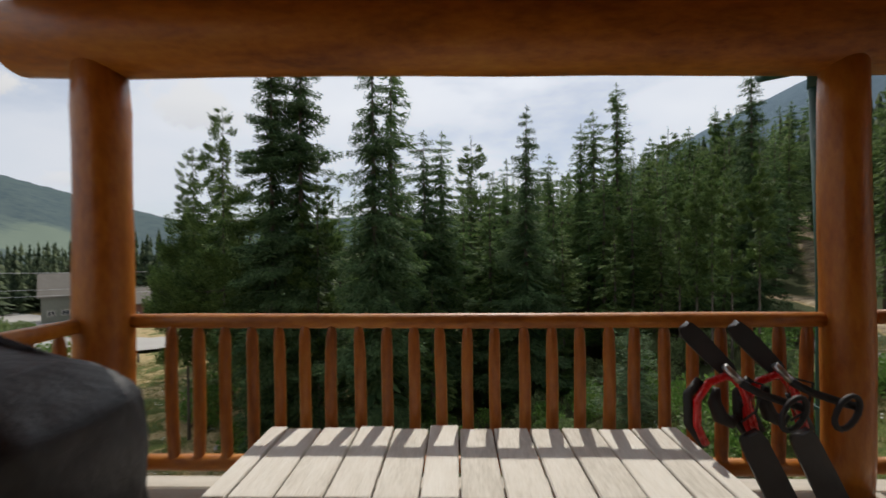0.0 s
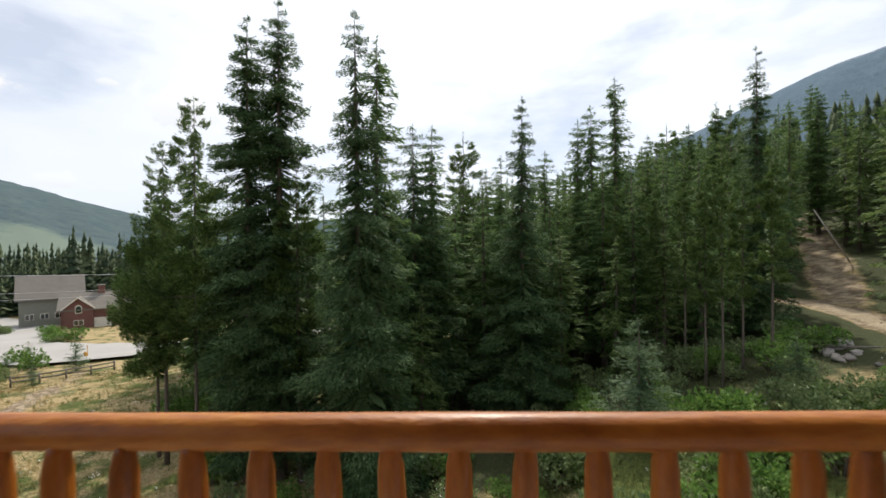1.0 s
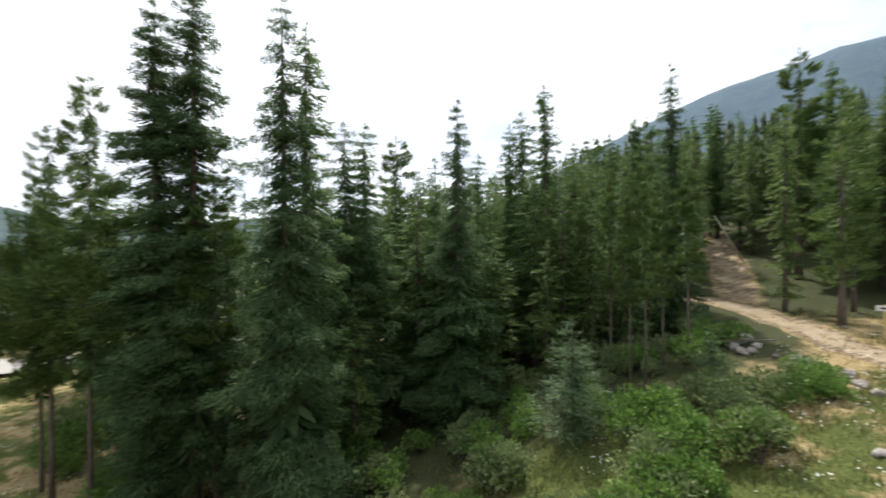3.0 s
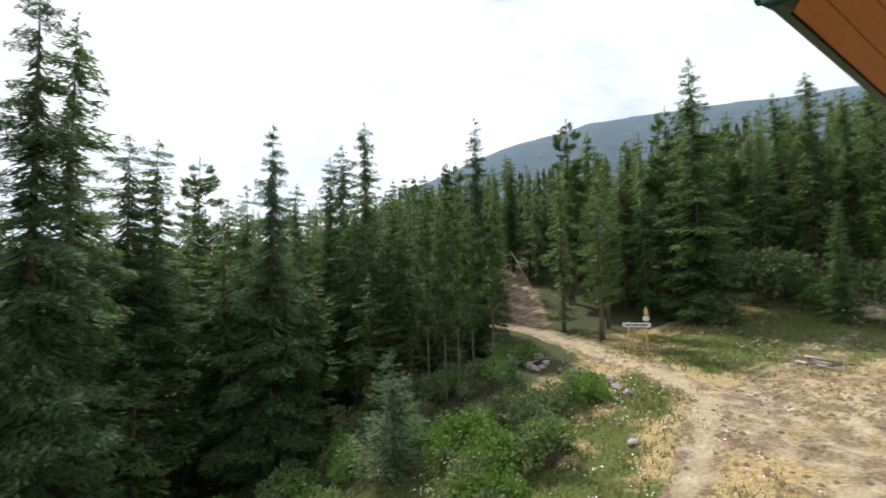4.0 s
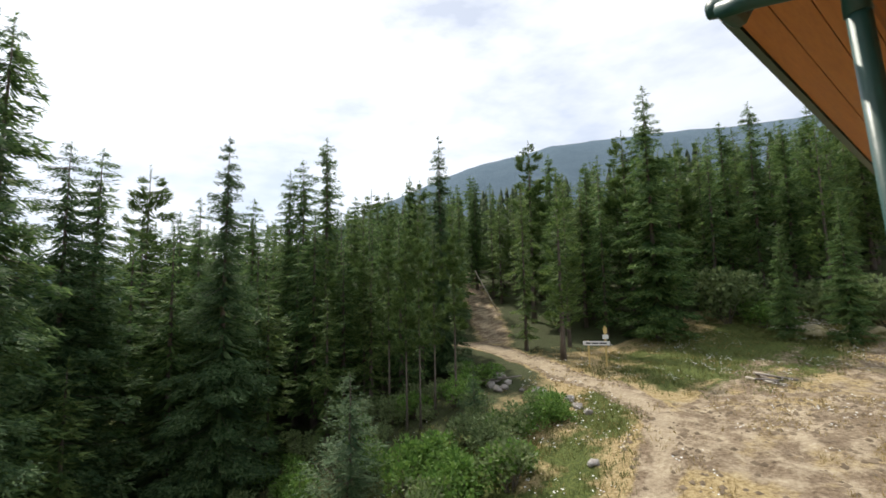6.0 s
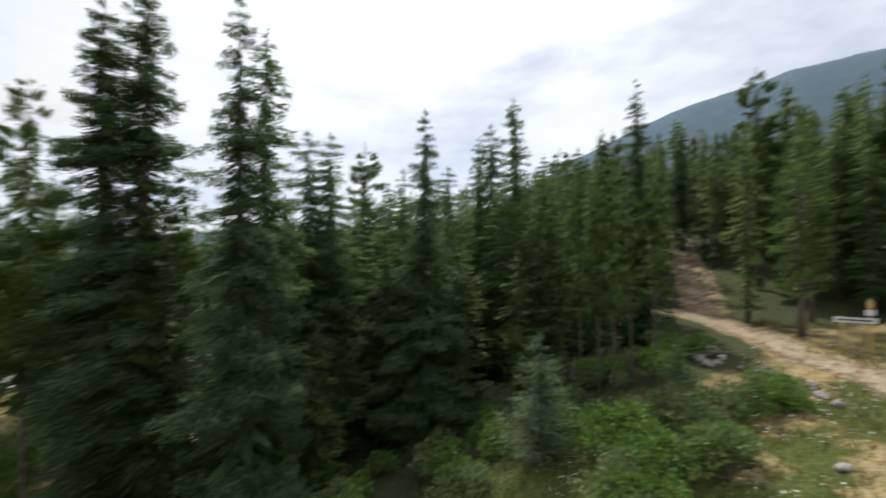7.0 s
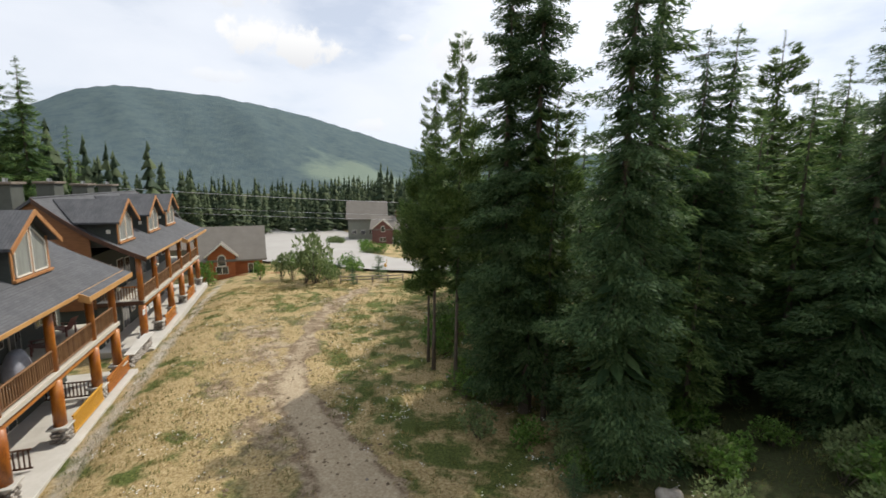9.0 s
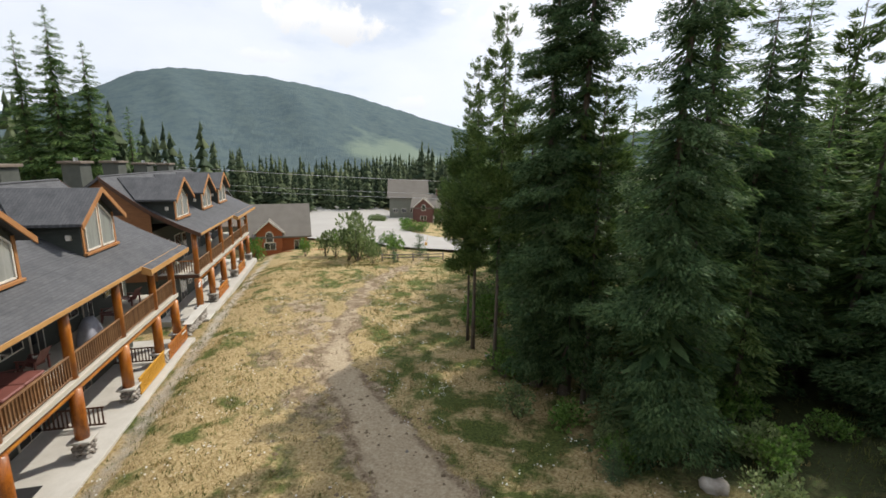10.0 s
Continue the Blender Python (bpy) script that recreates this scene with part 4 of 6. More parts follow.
def fill_wood():
    """The wood behind the foremost trees, thick and of mixed heights."""
    rnd = random.Random(5)
    placed = [(x, y) for _, x, y, _ in FRONT + MIDDLE + RIGHT]

    def free(x, y, d):
        return all((x - a) ** 2 + (y - b) ** 2 > d * d for a, b in placed)

    for _ in range(420):
        az, dist = rnd.uniform(-33, 25), rnd.uniform(25.5, 33)
        x, y = -math.sin(radians(az)) * dist, 2.5 + math.cos(radians(az)) * dist
        if len(placed) >= 39 + 34 or not free(x, y, 1.9):
            continue
        placed.append((x, y))
        top = 1.5 + dist * (0.15 if az > -15 else 0.2) * rnd.uniform(0.6, 0.95)
        plant("spruce_far", x, y, top, turn=rnd.uniform(0, 360), label="dark spruce close behind the front of the wood", girth=rnd.uniform(1.0, 1.3))
    count = 0
    for attempt in range(1500):
        if count >= 185:
            break
        az = rnd.uniform(-84, 14) if attempt < 300 else (rnd.uniform(-84, -42) if attempt < 700 else rnd.uniform(-30, 14))
        dist = rnd.uniform(28, 62) if attempt < 700 else rnd.uniform(27.5, 46)
        x, y = -math.sin(radians(az)) * dist, 2.5 + math.cos(radians(az)) * dist
        dirt, _, forest, _ = masks(np.array([x]), np.array([y]))
        if forest[0] < 0.5 or dirt[0] > 0.25 or (-45.5 < az < -38.4 and dist < 50) or not free(x, y, 1.8):
            continue
        if count >= 130 and attempt < 700:
            continue
        top = 1.5 + dist * float(np.interp(az, SKYLINE_AZ, SKYLINE_SLOPE)) * rnd.uniform(0.84, 1.0)
        if top - float(land(x, y)) < 6:
            continue
        placed.append((x, y))
        key = rnd.choice(("spruce_far", "spruce_fill", "pine_far"))
        plant(key, x, y, top, turn=rnd.uniform(0, 360), name="pine_tree" if "pine" in key else "spruce_tree",
              label="slender pine deep in the wood" if "pine" in key else "dark spruce deep in the wood", girth=rnd.uniform(0.85, 1.2))
        count += 1


fill_wood()
# unseen spruces behind the pines, added to throw shadow stripes over the meadow
for x, y, q in ((-16.2, 32.0, 15.0), (-17.6, 34.6, 16.5), (-19.6, 37.8, 16.0), (-21.4, 40.0, 17.0), (-23.6, 42.6, 15.5), (-13.5, 29.5, 15.0)):
    plant("spruce_far", x, y, height=q, turn=x * 17, label="dark spruce hidden at the back of the stand", girth=1.1)
for x, y, h in ((-1.2, 23.0, 8.0), (-5.2, 23.6, 8.0), (-10.4, 24.6, 8.5), (8.6, 24.5, 7.5), (11.5, 25.5, 8.0), (-2.2, 21.0, 5.0), (6.2, 26.0, 9.0)):
    plant("spruce_fill", x, y, height=h, turn=x * 31, label="young dark spruce filling the foot of the wood", girth=1.5)
for x, y, top in ((11.2, 21.2, 5.2), (11.5, 20.5, 5.8), (11.3, 25.9, 5.4), (13.7, 20.7, 6.1), (9.4, 26.8, 4.6), (12.6, 20.9, 5.1), (11.6, 23.6, 6.1)):
    plant("pine_bare", x, y, top, turn=x * 57, name="pine_tree", label="slender bare-stemmed pine at the front of the wood", girth=0.72 + 0.08 * math.sin(7 * x))
plant("spruce_young", 7.0, 18.1, -1.2, girth=1.4, name="young_spruce", label="young blue-green spruce among leafy shrubs", group="young spruces")

plant("spruce_young", 12.7, 18.1, height=2.2, turn=40, name="young_spruce", label="small young spruce among leafy shrubs", group="young spruces")
plant("spruce_young", -3.8, 16.8, height=1.5, turn=80, name="young_spruce", label="small young spruce at the foot of the wood", group="young spruces")
for x, y, h in ((-37.5, 46.2, 3.6), (-42.5, 44.0, 2.6), (-39.0, 43.0, 1.8), (-36.6, 40.6, 1.6), (-46.0, 50.0, 3.0)):
    plant("spruce_young", x, y, height=h, turn=x * 9, name="young_spruce", label="young spruce by the rail fence below the meadow", group="young spruces")
for x, y, top in ((-73.7, 19.3, 19.1), (-73.0, 22.4, 15.6), (-76.0, 16.5, 16.0), (-80.0, 20.0, 14.0), (-84.0, 30.0, 9.0), (-79.0, 12.0, 13.0)):
    plant("spruce_mid" if top > 15.5 else "spruce_far", x, y, top, turn=x * 13, label="tall dark spruce behind the lodge roofs", group="spruces behind the lodges")


def far_forest():
    """Woods beyond the road, too many to count: one mesh of small tapering trees made of ragged skirts."""
    rng = np.random.default_rng(77)
    verts, tris, base = [], [], 0

    def one(x, y, z, h, r, n_tier, sides):
        nonlocal base
        for k in range(n_tier):
            f0 = k / n_tier
            zt = z + h * min(1.0, f0 + 1.5 / n_tier)
            zb = z + h * (0.06 + 0.94 * f0)
            rad = r * (1 - f0) ** 0.85
            a = rng.uniform(0, 6.28) + np.arange(sides) * 2 * math.pi / sides
            rr = rad * np.where(np.arange(sides) % 2 == 0, 1.0, 0.3) * rng.uniform(0.45, 1.4, sides)
            ring = np.stack([x + np.cos(a) * rr, y + np.sin(a) * rr, zb - rr * 0.12 + rng.uniform(-0.45, 0.45, sides)], 1)
            verts.append(np.concatenate([[[x, y, zt]], ring]))
            i = np.arange(sides)
            tris.append(base + np.stack([np.zeros(sides, int), 1 + i, 1 + (i + 1) % sides], 1))
            base += sides + 1

    for _ in range(2000):
        az = radians(rng.uniform(16, 96))
        d = rng.uniform(128, 215) if math.degrees(az) < 62 else rng.uniform(86, 200)
        x, y = -math.sin(az) * d, math.cos(az) * d
        if -150 < x < -40 and 40 < y < 118 and d < 158:
            continue
        h = 10.5 + 11 * rng.random() ** 1.5 + 2.5 * float(wave(x, y, 0.06, 1.0))
        one(x, y, float(land(x, y)), h, h * rng.uniform(0.12, 0.19), 13, 9)
    for _ in range(620):
        az = radians(rng.uniform(-86, -24))
        d = rng.uniform(60, 190)
        x, y = -math.sin(az) * d, math.cos(az) * d
        if abs(x - 0.68 * y - 5.0) < 3.5 and y < 56:
            continue
        h = min(rng.uniform(10, 17), 1.5 + 0.92 * float(np.interp(math.degrees(az), SKYLINE_AZ, SKYLINE_SLOPE)) * d - float(land(x, y)))
        if h < 4:
            continue
        one(x, y, float(land(x, y)), h, h * rng.uniform(0.13, 0.19), 10, 10)
    for _ in range(160):
        az = radians(rng.uniform(-24, 16))
        d = rng.uniform(62, 150)
        x, y = -math.sin(az) * d, math.cos(az) * d
        h = rng.uniform(7, 11)
        one(x, y, float(land(x, y)), h, h * rng.uniform(0.12, 0.15), 8, 10)
    me = raw_mesh("far_forest", np.concatenate(verts), np.concatenate(tris), FARFOREST)
    tagged(new("far_forest", me), "dense conifer forest beyond the road and up the slope", "forest", kind="stuff")


far_forest()


# ---- shrubs, grass, stones ----
def shrub_mesh(name, seed, r, h, leaves, leaf, material):
    rng = np.random.default_rng(seed)
    g = Geo()
    lobes = rng.uniform(-1, 1, (9, 3)) * np.array([0.62 * r, 0.62 * r, 0.25 * h]) + np.array([0, 0, 0.58 * h])
    for k, c in enumerate(lobes):
        g.tube([(0.05 * c[0], 0.05 * c[1], -0.1), (0.5 * c[0], 0.5 * c[1], 0.45 * c[2]), tuple(c)], [0.025, 0.016, 0.005], 4, seed=seed + k)
    which = rng.integers(0, 9, leaves)
    d = rng.normal(0, 1, (leaves, 3))
    d /= np.linalg.norm(d, axis=1, keepdims=True)
    rad = (0.45 * r) * rng.uniform(0.3, 1.0, (leaves, 1)) ** 0.5 * rng.uniform(0.7, 1.2, 9)[which][:, None]
    p = lobes[which] + d * rad * np.array([1, 1, 0.85])
    p[:, 2] = np.maximum(p[:, 2], 0.03)
    out = d + np.array([0, 0, 0.5]) + rng.normal(0, 0.5, (leaves, 3))
    v, t = spray_cloud(p, out, leaf * rng.uniform(0.7, 1.3, leaves), np.tile([[0.1, 0.2, 1.0]], (leaves, 1)) + rng.normal(0, 0.5, (leaves, 3)), rng, width=0.3)
    return g.mesh("stem", BARK, True), raw_mesh("leaves", v, t, material)


SHRUBS = [shrub_mesh("shrub", 31 + k, 1.0, 1.5, 760, 0.165, LEAF if k % 3 else PALELEAF) for k in range(5)]


def shrub(x, y, s, k, label="leafy green shrub on the bank", group="shrubs on the bank", name="shrub", tall=1.0):
    ob = thing(name, label, "shrub", Matrix.LocRotScale((x, y, float(land(x, y)) - 0.05), Euler((0, 0, k * 1.9)), (s, s, s * tall)), group)
    stems, leaves = SHRUBS[k % 5]
    part("stem", stems, None, ob)
    part("foliage", leaves, None, ob)


def plant_shrubs():
    rnd = random.Random(8)
    k = 0
    for _ in range(4000):
        if k >= 58:
            break
        x, y = rnd.uniform(3.0, 16.0), rnd.uniform(9.5, 21)
        line = 12.4 + 0.42 * (x - 8.9)
        across = (x * 15.5 - (y - 2.6) * 7.0) / 17.0
        if y < line or y > line + (6.5 if x < 9 else 3.8) or (x - 7) ** 2 + (y - 18.1) ** 2 < 1.6 or (abs(across) < 1.7 and 12.5 < y < 18.2) or (x > 13.5 and y > line + 2.0):
            continue
        pale = k % 5 in (0, 3)
        shrub(x, y, rnd.uniform(0.55, 1.0) * (0.72 if x > 12 else 1.0), k, "pale grey-green willow shrub on the bank" if pale else "leafy green shrub on the bank")
        k += 1
    for j in range(38):
        x, y = rnd.uniform(-11, 5), rnd.uniform(15.5, 23)
        if y < 17.5 - 0.35 * x * 0.5 and x < -4:
            continue
        shrub(x, y, rnd.uniform(0.5, 1.0), j, "low shrub in the shade of the wood", "shrubs under the trees")
    for j in range(44):
        x = rnd.uniform(4, 17)
        y = rnd.uniform(0.42 * (x - 8.9) + 16.5, 25.5)
        if (x - 7) ** 2 + (y - 18.1) ** 2 < 3.0 or (abs(x * 15.5 - (y - 2.6) * 7.0) < 30 and y < 18.6):
            continue
        shrub(x, y, rnd.uniform(0.45, 0.85), j, "low shrub in the shade of the wood", "shrubs under the trees")
    for j, (x, y, s) in enumerate(((37.0, 18.3, 2.1), (36.2, 17.4, 1.5), (38.0, 17.2, 1.9), (38.0, 11.6, 1.6), (38.6, 10.4, 1.8), (38.0, 9.2, 1.7), (39.0, 12.6, 1.5))):
        shrub(x, y, s, 3 * (j % 2), "tall pale green willow bush at the edge of the wood", "willow bushes at the wood's edge", "bush", 1.15)
    for j in range(20):
        x = rnd.uniform(36, 42)
        y = rnd.uniform(4, 21)
        shrub(x, y, rnd.uniform(0.8, 1.4), j, "leafy shrub at the edge of the wood", "shrubs at the wood's edge")
    for j, (x, y, s) in enumerate(((-41.0, 38.8, 2.3), (-42.2, 38.3, 1.5), (-44.3, 40.6, 1.7), (-46.0, 39.5, 1.4), (-41.8, 41.3, 1.3), (-47.5, 39.0, 1.3), (-38.0, 38.5, 1.1), (-49.0, 37.0, 1.0), (-55.5, 33.5, 1.3))):
        shrub(x, y, s, 3 * j if j % 3 else 0, "bushy young broadleaf tree below the meadow", "broadleaf bushes below the meadow", "bush", 1.6)
    for j in range(22):
        x, y = rnd.choice(((-83, 84), (-88, 88), (-66, 78), (-60, 70), (-52, 50), (-47, 48)))
        x, y = x + rnd.uniform(-4, 4), y + rnd.uniform(-2.5, 2.5)
        shrub(x, y, rnd.uniform(0.8, 1.6), j, "roadside bush on the gravel verge", "roadside bushes")
    for j, (x, y, q) in enumerate(((-16.4, 27.4, 1.1), (-17.2, 29.0, 1.2), (-15.2, 27.0, 0.9), (-17.9, 31.2, 1.3), (-13.4, 25.6, 0.8), (-12.2, 24.4, 0.8), (-16.0, 30.0, 1.2), (-18.6, 33.5, 1.3))):
        shrub(x, y, q, 3 * j + 1, "leafy shrub where the wood meets the meadow", "shrubs at the wood's edge")


plant_shrubs()


def blades(name, label, centres, rng, height, width, material, per, spread, category):
    n = len(centres) * per
    c = np.repeat(centres, per, axis=0) + np.concatenate([rng.normal(0, spread, (n, 2)), np.zeros((n, 1))], 1)
    a = rng.uniform(0, 6.28, n)
    h = height * rng.uniform(0.5, 1.3, n)
    lean = rng.normal(0, 0.35, (n, 2)) * h[:, None]
    w = width * rng.uniform(0.6, 1.3, n)
    side = np.stack([np.cos(a) * w, np.sin(a) * w, np.zeros(n)], 1)
    v = np.stack([c - side, c + side, c + np.stack([lean[:, 0], lean[:, 1], h], 1)], 1).reshape(-1, 3)
    t = np.arange(3 * n).reshape(-1, 3)
    tagged(new(name, raw_mesh(name, v, t, material)), label, category, kind="stuff")


def grow_grass():
    rng = np.random.default_rng(3)

    def pick(n, x0, x1, y0, y1, want):
        x, y = rng.uniform(x0, x1, n), rng.uniform(y0, y1, n)
        dirt, green, forest, gravel = masks(x, y)
        patch = wave(x, y, 0.55, 3.0) + 0.7 * wave(x, y, 1.7, 1.0)
        keep = want(dirt, green, forest, gravel, patch, x, y) > rng.uniform(0, 1, n)
        keep &= row_out(x, y) > 3.4
        keep &= ~((np.abs(x) < 6) & (y < 5))
        x, y = x[keep], y[keep]
        return np.stack([x, y, land(x, y) - 0.02], 1)

    dry = pick(30000, -46, 4, 4, 46, lambda d, g, f, gr, p, x, y: (1 - f) * (1 - 0.9 * d) * (1 - gr) * (0.35 + 0.35 * p) * (1 - 0.6 * (g > 0.5)))
    dry2 = pick(26000, 7, 36, -4, 26, lambda d, g, f, gr, p, x, y: (1 - f) * (1 - 0.8 * np.minimum(d, 1)) * (0.2 + 0.25 * p) * (1 - 0.8 * (g > 0.5)))
    blades("dry_grass", "dry straw-coloured meadow grass in tufts", np.concatenate([dry, dry2]), rng, 0.2, 0.012, DRYGRASS, 7, 0.1, "grass")
    gr1 = pick(22000, -46, 4, 4, 46, lambda d, g, f, gr, p, x, y: (1 - 0.8 * f) * (1 - d) * (0.15 + 0.5 * (g > 0.4) + 0.2 * p))
    gr2 = pick(30000, 2, 38, 2, 26, lambda d, g, f, gr, p, x, y: (1 - 0.7 * f) * (1 - d) * (g > 0.3) * (0.55 + 0.3 * p))
    tufts = np.stack([rng.normal(36.4, 1.6, 1500), rng.normal(12.3, 1.8, 1500)], 1)
    tufts = np.concatenate([tufts, land(tufts[:, 0], tufts[:, 1])[:, None] + rng.uniform(0.0, 0.5, (1500, 1))], 1)
    blades("green_grass", "green meadow grass and low weeds", np.concatenate([gr1, gr2, tufts]), rng, 0.2, 0.016, GREENGRASS, 5, 0.11, "grass")
    fl = pick(9500, -34, 0, 6, 34, lambda d, g, f, gr, p, x, y: (1 - f) * (1 - d) * 0.22 * (p > 0.1))
    fl2 = pick(6500, 6, 34, 2, 22, lambda d, g, f, gr, p, x, y: (1 - f) * (1 - d) * 0.3 * (p > 0.0))
    heap = np.stack([rng.normal(36.6, 1.3, 420), rng.normal(12.6, 1.2, 420)], 1)
    heap = np.concatenate([heap, land(heap[:, 0], heap[:, 1])[:, None] + rng.uniform(0.1, 0.75, (420, 1))], 1)
    fl = np.concatenate([fl, fl2, heap])
    k = len(fl) * 4
    c = np.repeat(fl, 4, axis=0) + np.concatenate([rng.normal(0, 0.14, (k, 2)), rng.uniform(0.14, 0.3, (k, 1))], 1)
    r = 0.03 * rng.uniform(0.7, 1.3, (k, 1))
    a = rng.uniform(0, 6.28, k)
    e1 = np.stack([np.cos(a), np.sin(a), 0.3 * np.cos(a * 3)], 1) * r
    e2 = np.stack([-np.sin(a), np.cos(a), 0.4 * np.sin(a * 2)], 1) * r
    v = np.stack([c + e1, c + e2, c - e1, c - e2], 1).reshape(-1, 3)
    b = (np.arange(k) * 4)[:, None]
    t = np.concatenate([b + np.array([[0, 1, 2]]), b + np.array([[0, 2, 3]])])
    tagged(new("white_flowers", raw_mesh("white_flowers", v, t, FLOWER)), "scattered small white meadow flowers", "flowers", kind="stuff")
    # clods and small stones on the worn ground
    cl = pick(14000, -34, 0, 5, 42, lambda d, g, f, gr, p, x, y: (1 - f) * (d > 0.25) * 0.28)
    cl2 = pick(30000, 8, 34, -3, 26, lambda d, g, f, gr, p, x, y: (1 - f) * (d > 0.3) * np.clip(0.22 + 0.25 * p, 0.03, 0.6) * (1 - 0.8 * (d > 1.1)))
    cl = np.concatenate([cl, cl2])
    k = len(cl)
    s = np.exp(rng.normal(math.log(0.055), 0.45, (k, 1))) * np.where(cl[:, 0:1] > 4, 1.3, 1.0)
    s = np.minimum(s, 0.12)
    a = rng.uniform(0, 6.28, k)
    o = np.array([[1, 0, 0], [0, 1, 0], [-1, 0, 0], [0, -1, 0], [0, 0, 0.7]])
    ca, sa = np.cos(a)[:, None], np.sin(a)[:, None]
    ox = o[None, :, 0] * rng.uniform(0.7, 1.4, (k, 5))
    oy = o[None, :, 1] * rng.uniform(0.7, 1.4, (k, 5))
    v = np.stack([cl[:, 0:1] + s * (ox * ca - oy * sa), cl[:, 1:2] + s * (ox * sa + oy * ca), cl[:, 2:3] + 0.02 + s * o[None, :, 2].repeat(k, 0)], 2).reshape(-1, 3)
    b = (np.arange(k) * 5)[:, None]
    t = np.concatenate([b + np.array([[i, (i + 1) % 4, 4]]) for i in range(4)])
    tagged(new("earth_clods", raw_mesh("earth_clods", v, t, CLOD)), "dark clods and pebbles on the worn track", "clods", kind="stuff")


grow_grass()


def boulders():
    rnd = random.Random(4)
    k = 0
    for x, y, s in ((16.4, 17.8, 0.5), (16.3, 16.9, 0.27), (15.9, 16.2, 0.3), (16.5, 16.1, 0.24), (15.9, 15.2, 0.28), (15.5, 14.4, 0.24), (16.0, 15.5, 0.2), (15.9, 16.9, 0.2), (17.2, 21.7, 0.42), (17.9, 22.0, 0.36), (16.4, 21.2, 0.36), (16.0, 20.2, 0.3), (17.2, 20.7, 0.25), (16.3, 20.1, 0.28), (11.9, 11.6, 0.22), (16.6, 19.1, 0.22), (-1.1, 17.6, 0.42), (-12.9, 23.8, 0.22), (-9.4, 20.9, 0.16), (-10.6, 14.5, 0.08)):
        g = Geo().stone((0, 0, 0), (s, s * rnd.uniform(0.7, 1.0), s * rnd.uniform(0.6, 0.85)), 50 + k, 3)
        ob = part("boulder", g, ROCK, None, smooth=True, m=pose(x, y, float(land(x, y)) + 0.25 * s, 0, 0, k * 40))
        tagged(ob, "pale rounded granite boulder on the bank", "boulder", "boulders along the track")
        k += 1


boulders()


def trail_sign():
    x, y = 22.1, 18.6
    z = float(land(x, y))
    ob = thing("trail_sign", "white trail sign board on two yellow timber posts", "sign", pose(x, y, z, 0, 0, -50))
    for px in (-0.42, 0.5):
        part("post", Geo().box((px - 0.045, -0.045, -0.2), (px + 0.045, 0.045, 1.5 if px < 0 else 2.3), 0.008), YELLOWPOST, ob)
    board = part("board", Geo().box((-0.72, -0.075, 1.22), (0.72, -0.047, 1.46), 0.005), SIGNWHITE, ob)
    for k, (a, b) in enumerate(((-0.58, -0.3), (-0.24, 0.1), (0.16, 0.55))):
        part("lettering_bar", Geo().box((a, -0.081, 1.3), (b, -0.076, 1.38)), BLACK, board)
    part("small_panel", Geo().box((0.34, -0.075, 1.58), (0.66, -0.047, 1.82), 0.004), SIGNWHITE, ob)
    part("top_panel", Geo().box((0.4, -0.075, 1.9), (0.6, -0.047, 2.2), 0.004), YELLOWPOST, ob)


trail_sign()


def poles_and_logs():
    x, y = 32.6, 38.2
    z = float(land(x, y))
    g = Geo().tube([(x, y, z + 0.2), (x - 1.6, y + 1.6, z + 4.6)], [0.07, 0.04], 7, 0.08, seed=2)
    tagged(part("fallen_pole", g, TRUNKWHITE, smooth=True), "pale bare pole leaning on the dirt bank", "pole")
    rnd = random.Random(6)
    for k in range(5):
        x, y = 24.1 + rnd.uniform(-0.5, 0.5), 10.9 + rnd.uniform(-0.4, 0.4)
        z = float(land(x, y)) + 0.08
        a = rnd.uniform(0, 3.1)
        ln = rnd.uniform(0.5, 0.9)
        g = Geo().tube([(x - math.cos(a) * ln, y - math.sin(a) * ln, z), (x + math.cos(a) * ln, y + math.sin(a) * ln, z + 0.1)], [0.06, 0.045], 7, 0.15, seed=k)
        tagged(part("dead_branch", g, TRUNKWHITE if k < 2 else DEADWOOD, smooth=True), "weathered broken branch lying on the grass", "branch", "heap of branches")
    x, y = 17.1, 21.1
    z = float(land(x, y)) + 0.15
    tagged(part("dead_branch", Geo().tube([(x - 1.2, y + 0.5, z), (x + 1.1, y - 0.4, z + 0.15)], [0.06, 0.04], 7, 0.1, seed=9), DEADWOOD, smooth=True), "weathered log lying among boulders", "branch")


poles_and_logs()


def earth_mound(x, y, sx, sy, sz, seed):
    g = Geo().stone((0, 0, 0), (sx, sy, sz), seed, 3)
    ob = part("earth_mound", g, MOUND, None, smooth=True, m=pose(x, y, float(land(x, y)) + 0.1, 0, 0, 20))
    tagged(ob, "pale weedy heap of earth at the wood's edge", "mound", "earth heaps")


earth_mound(36.6, 12.9, 2.2, 1.5, 0.5, 71)
earth_mound(36.8, 10.2, 2.0, 1.4, 0.45, 72)


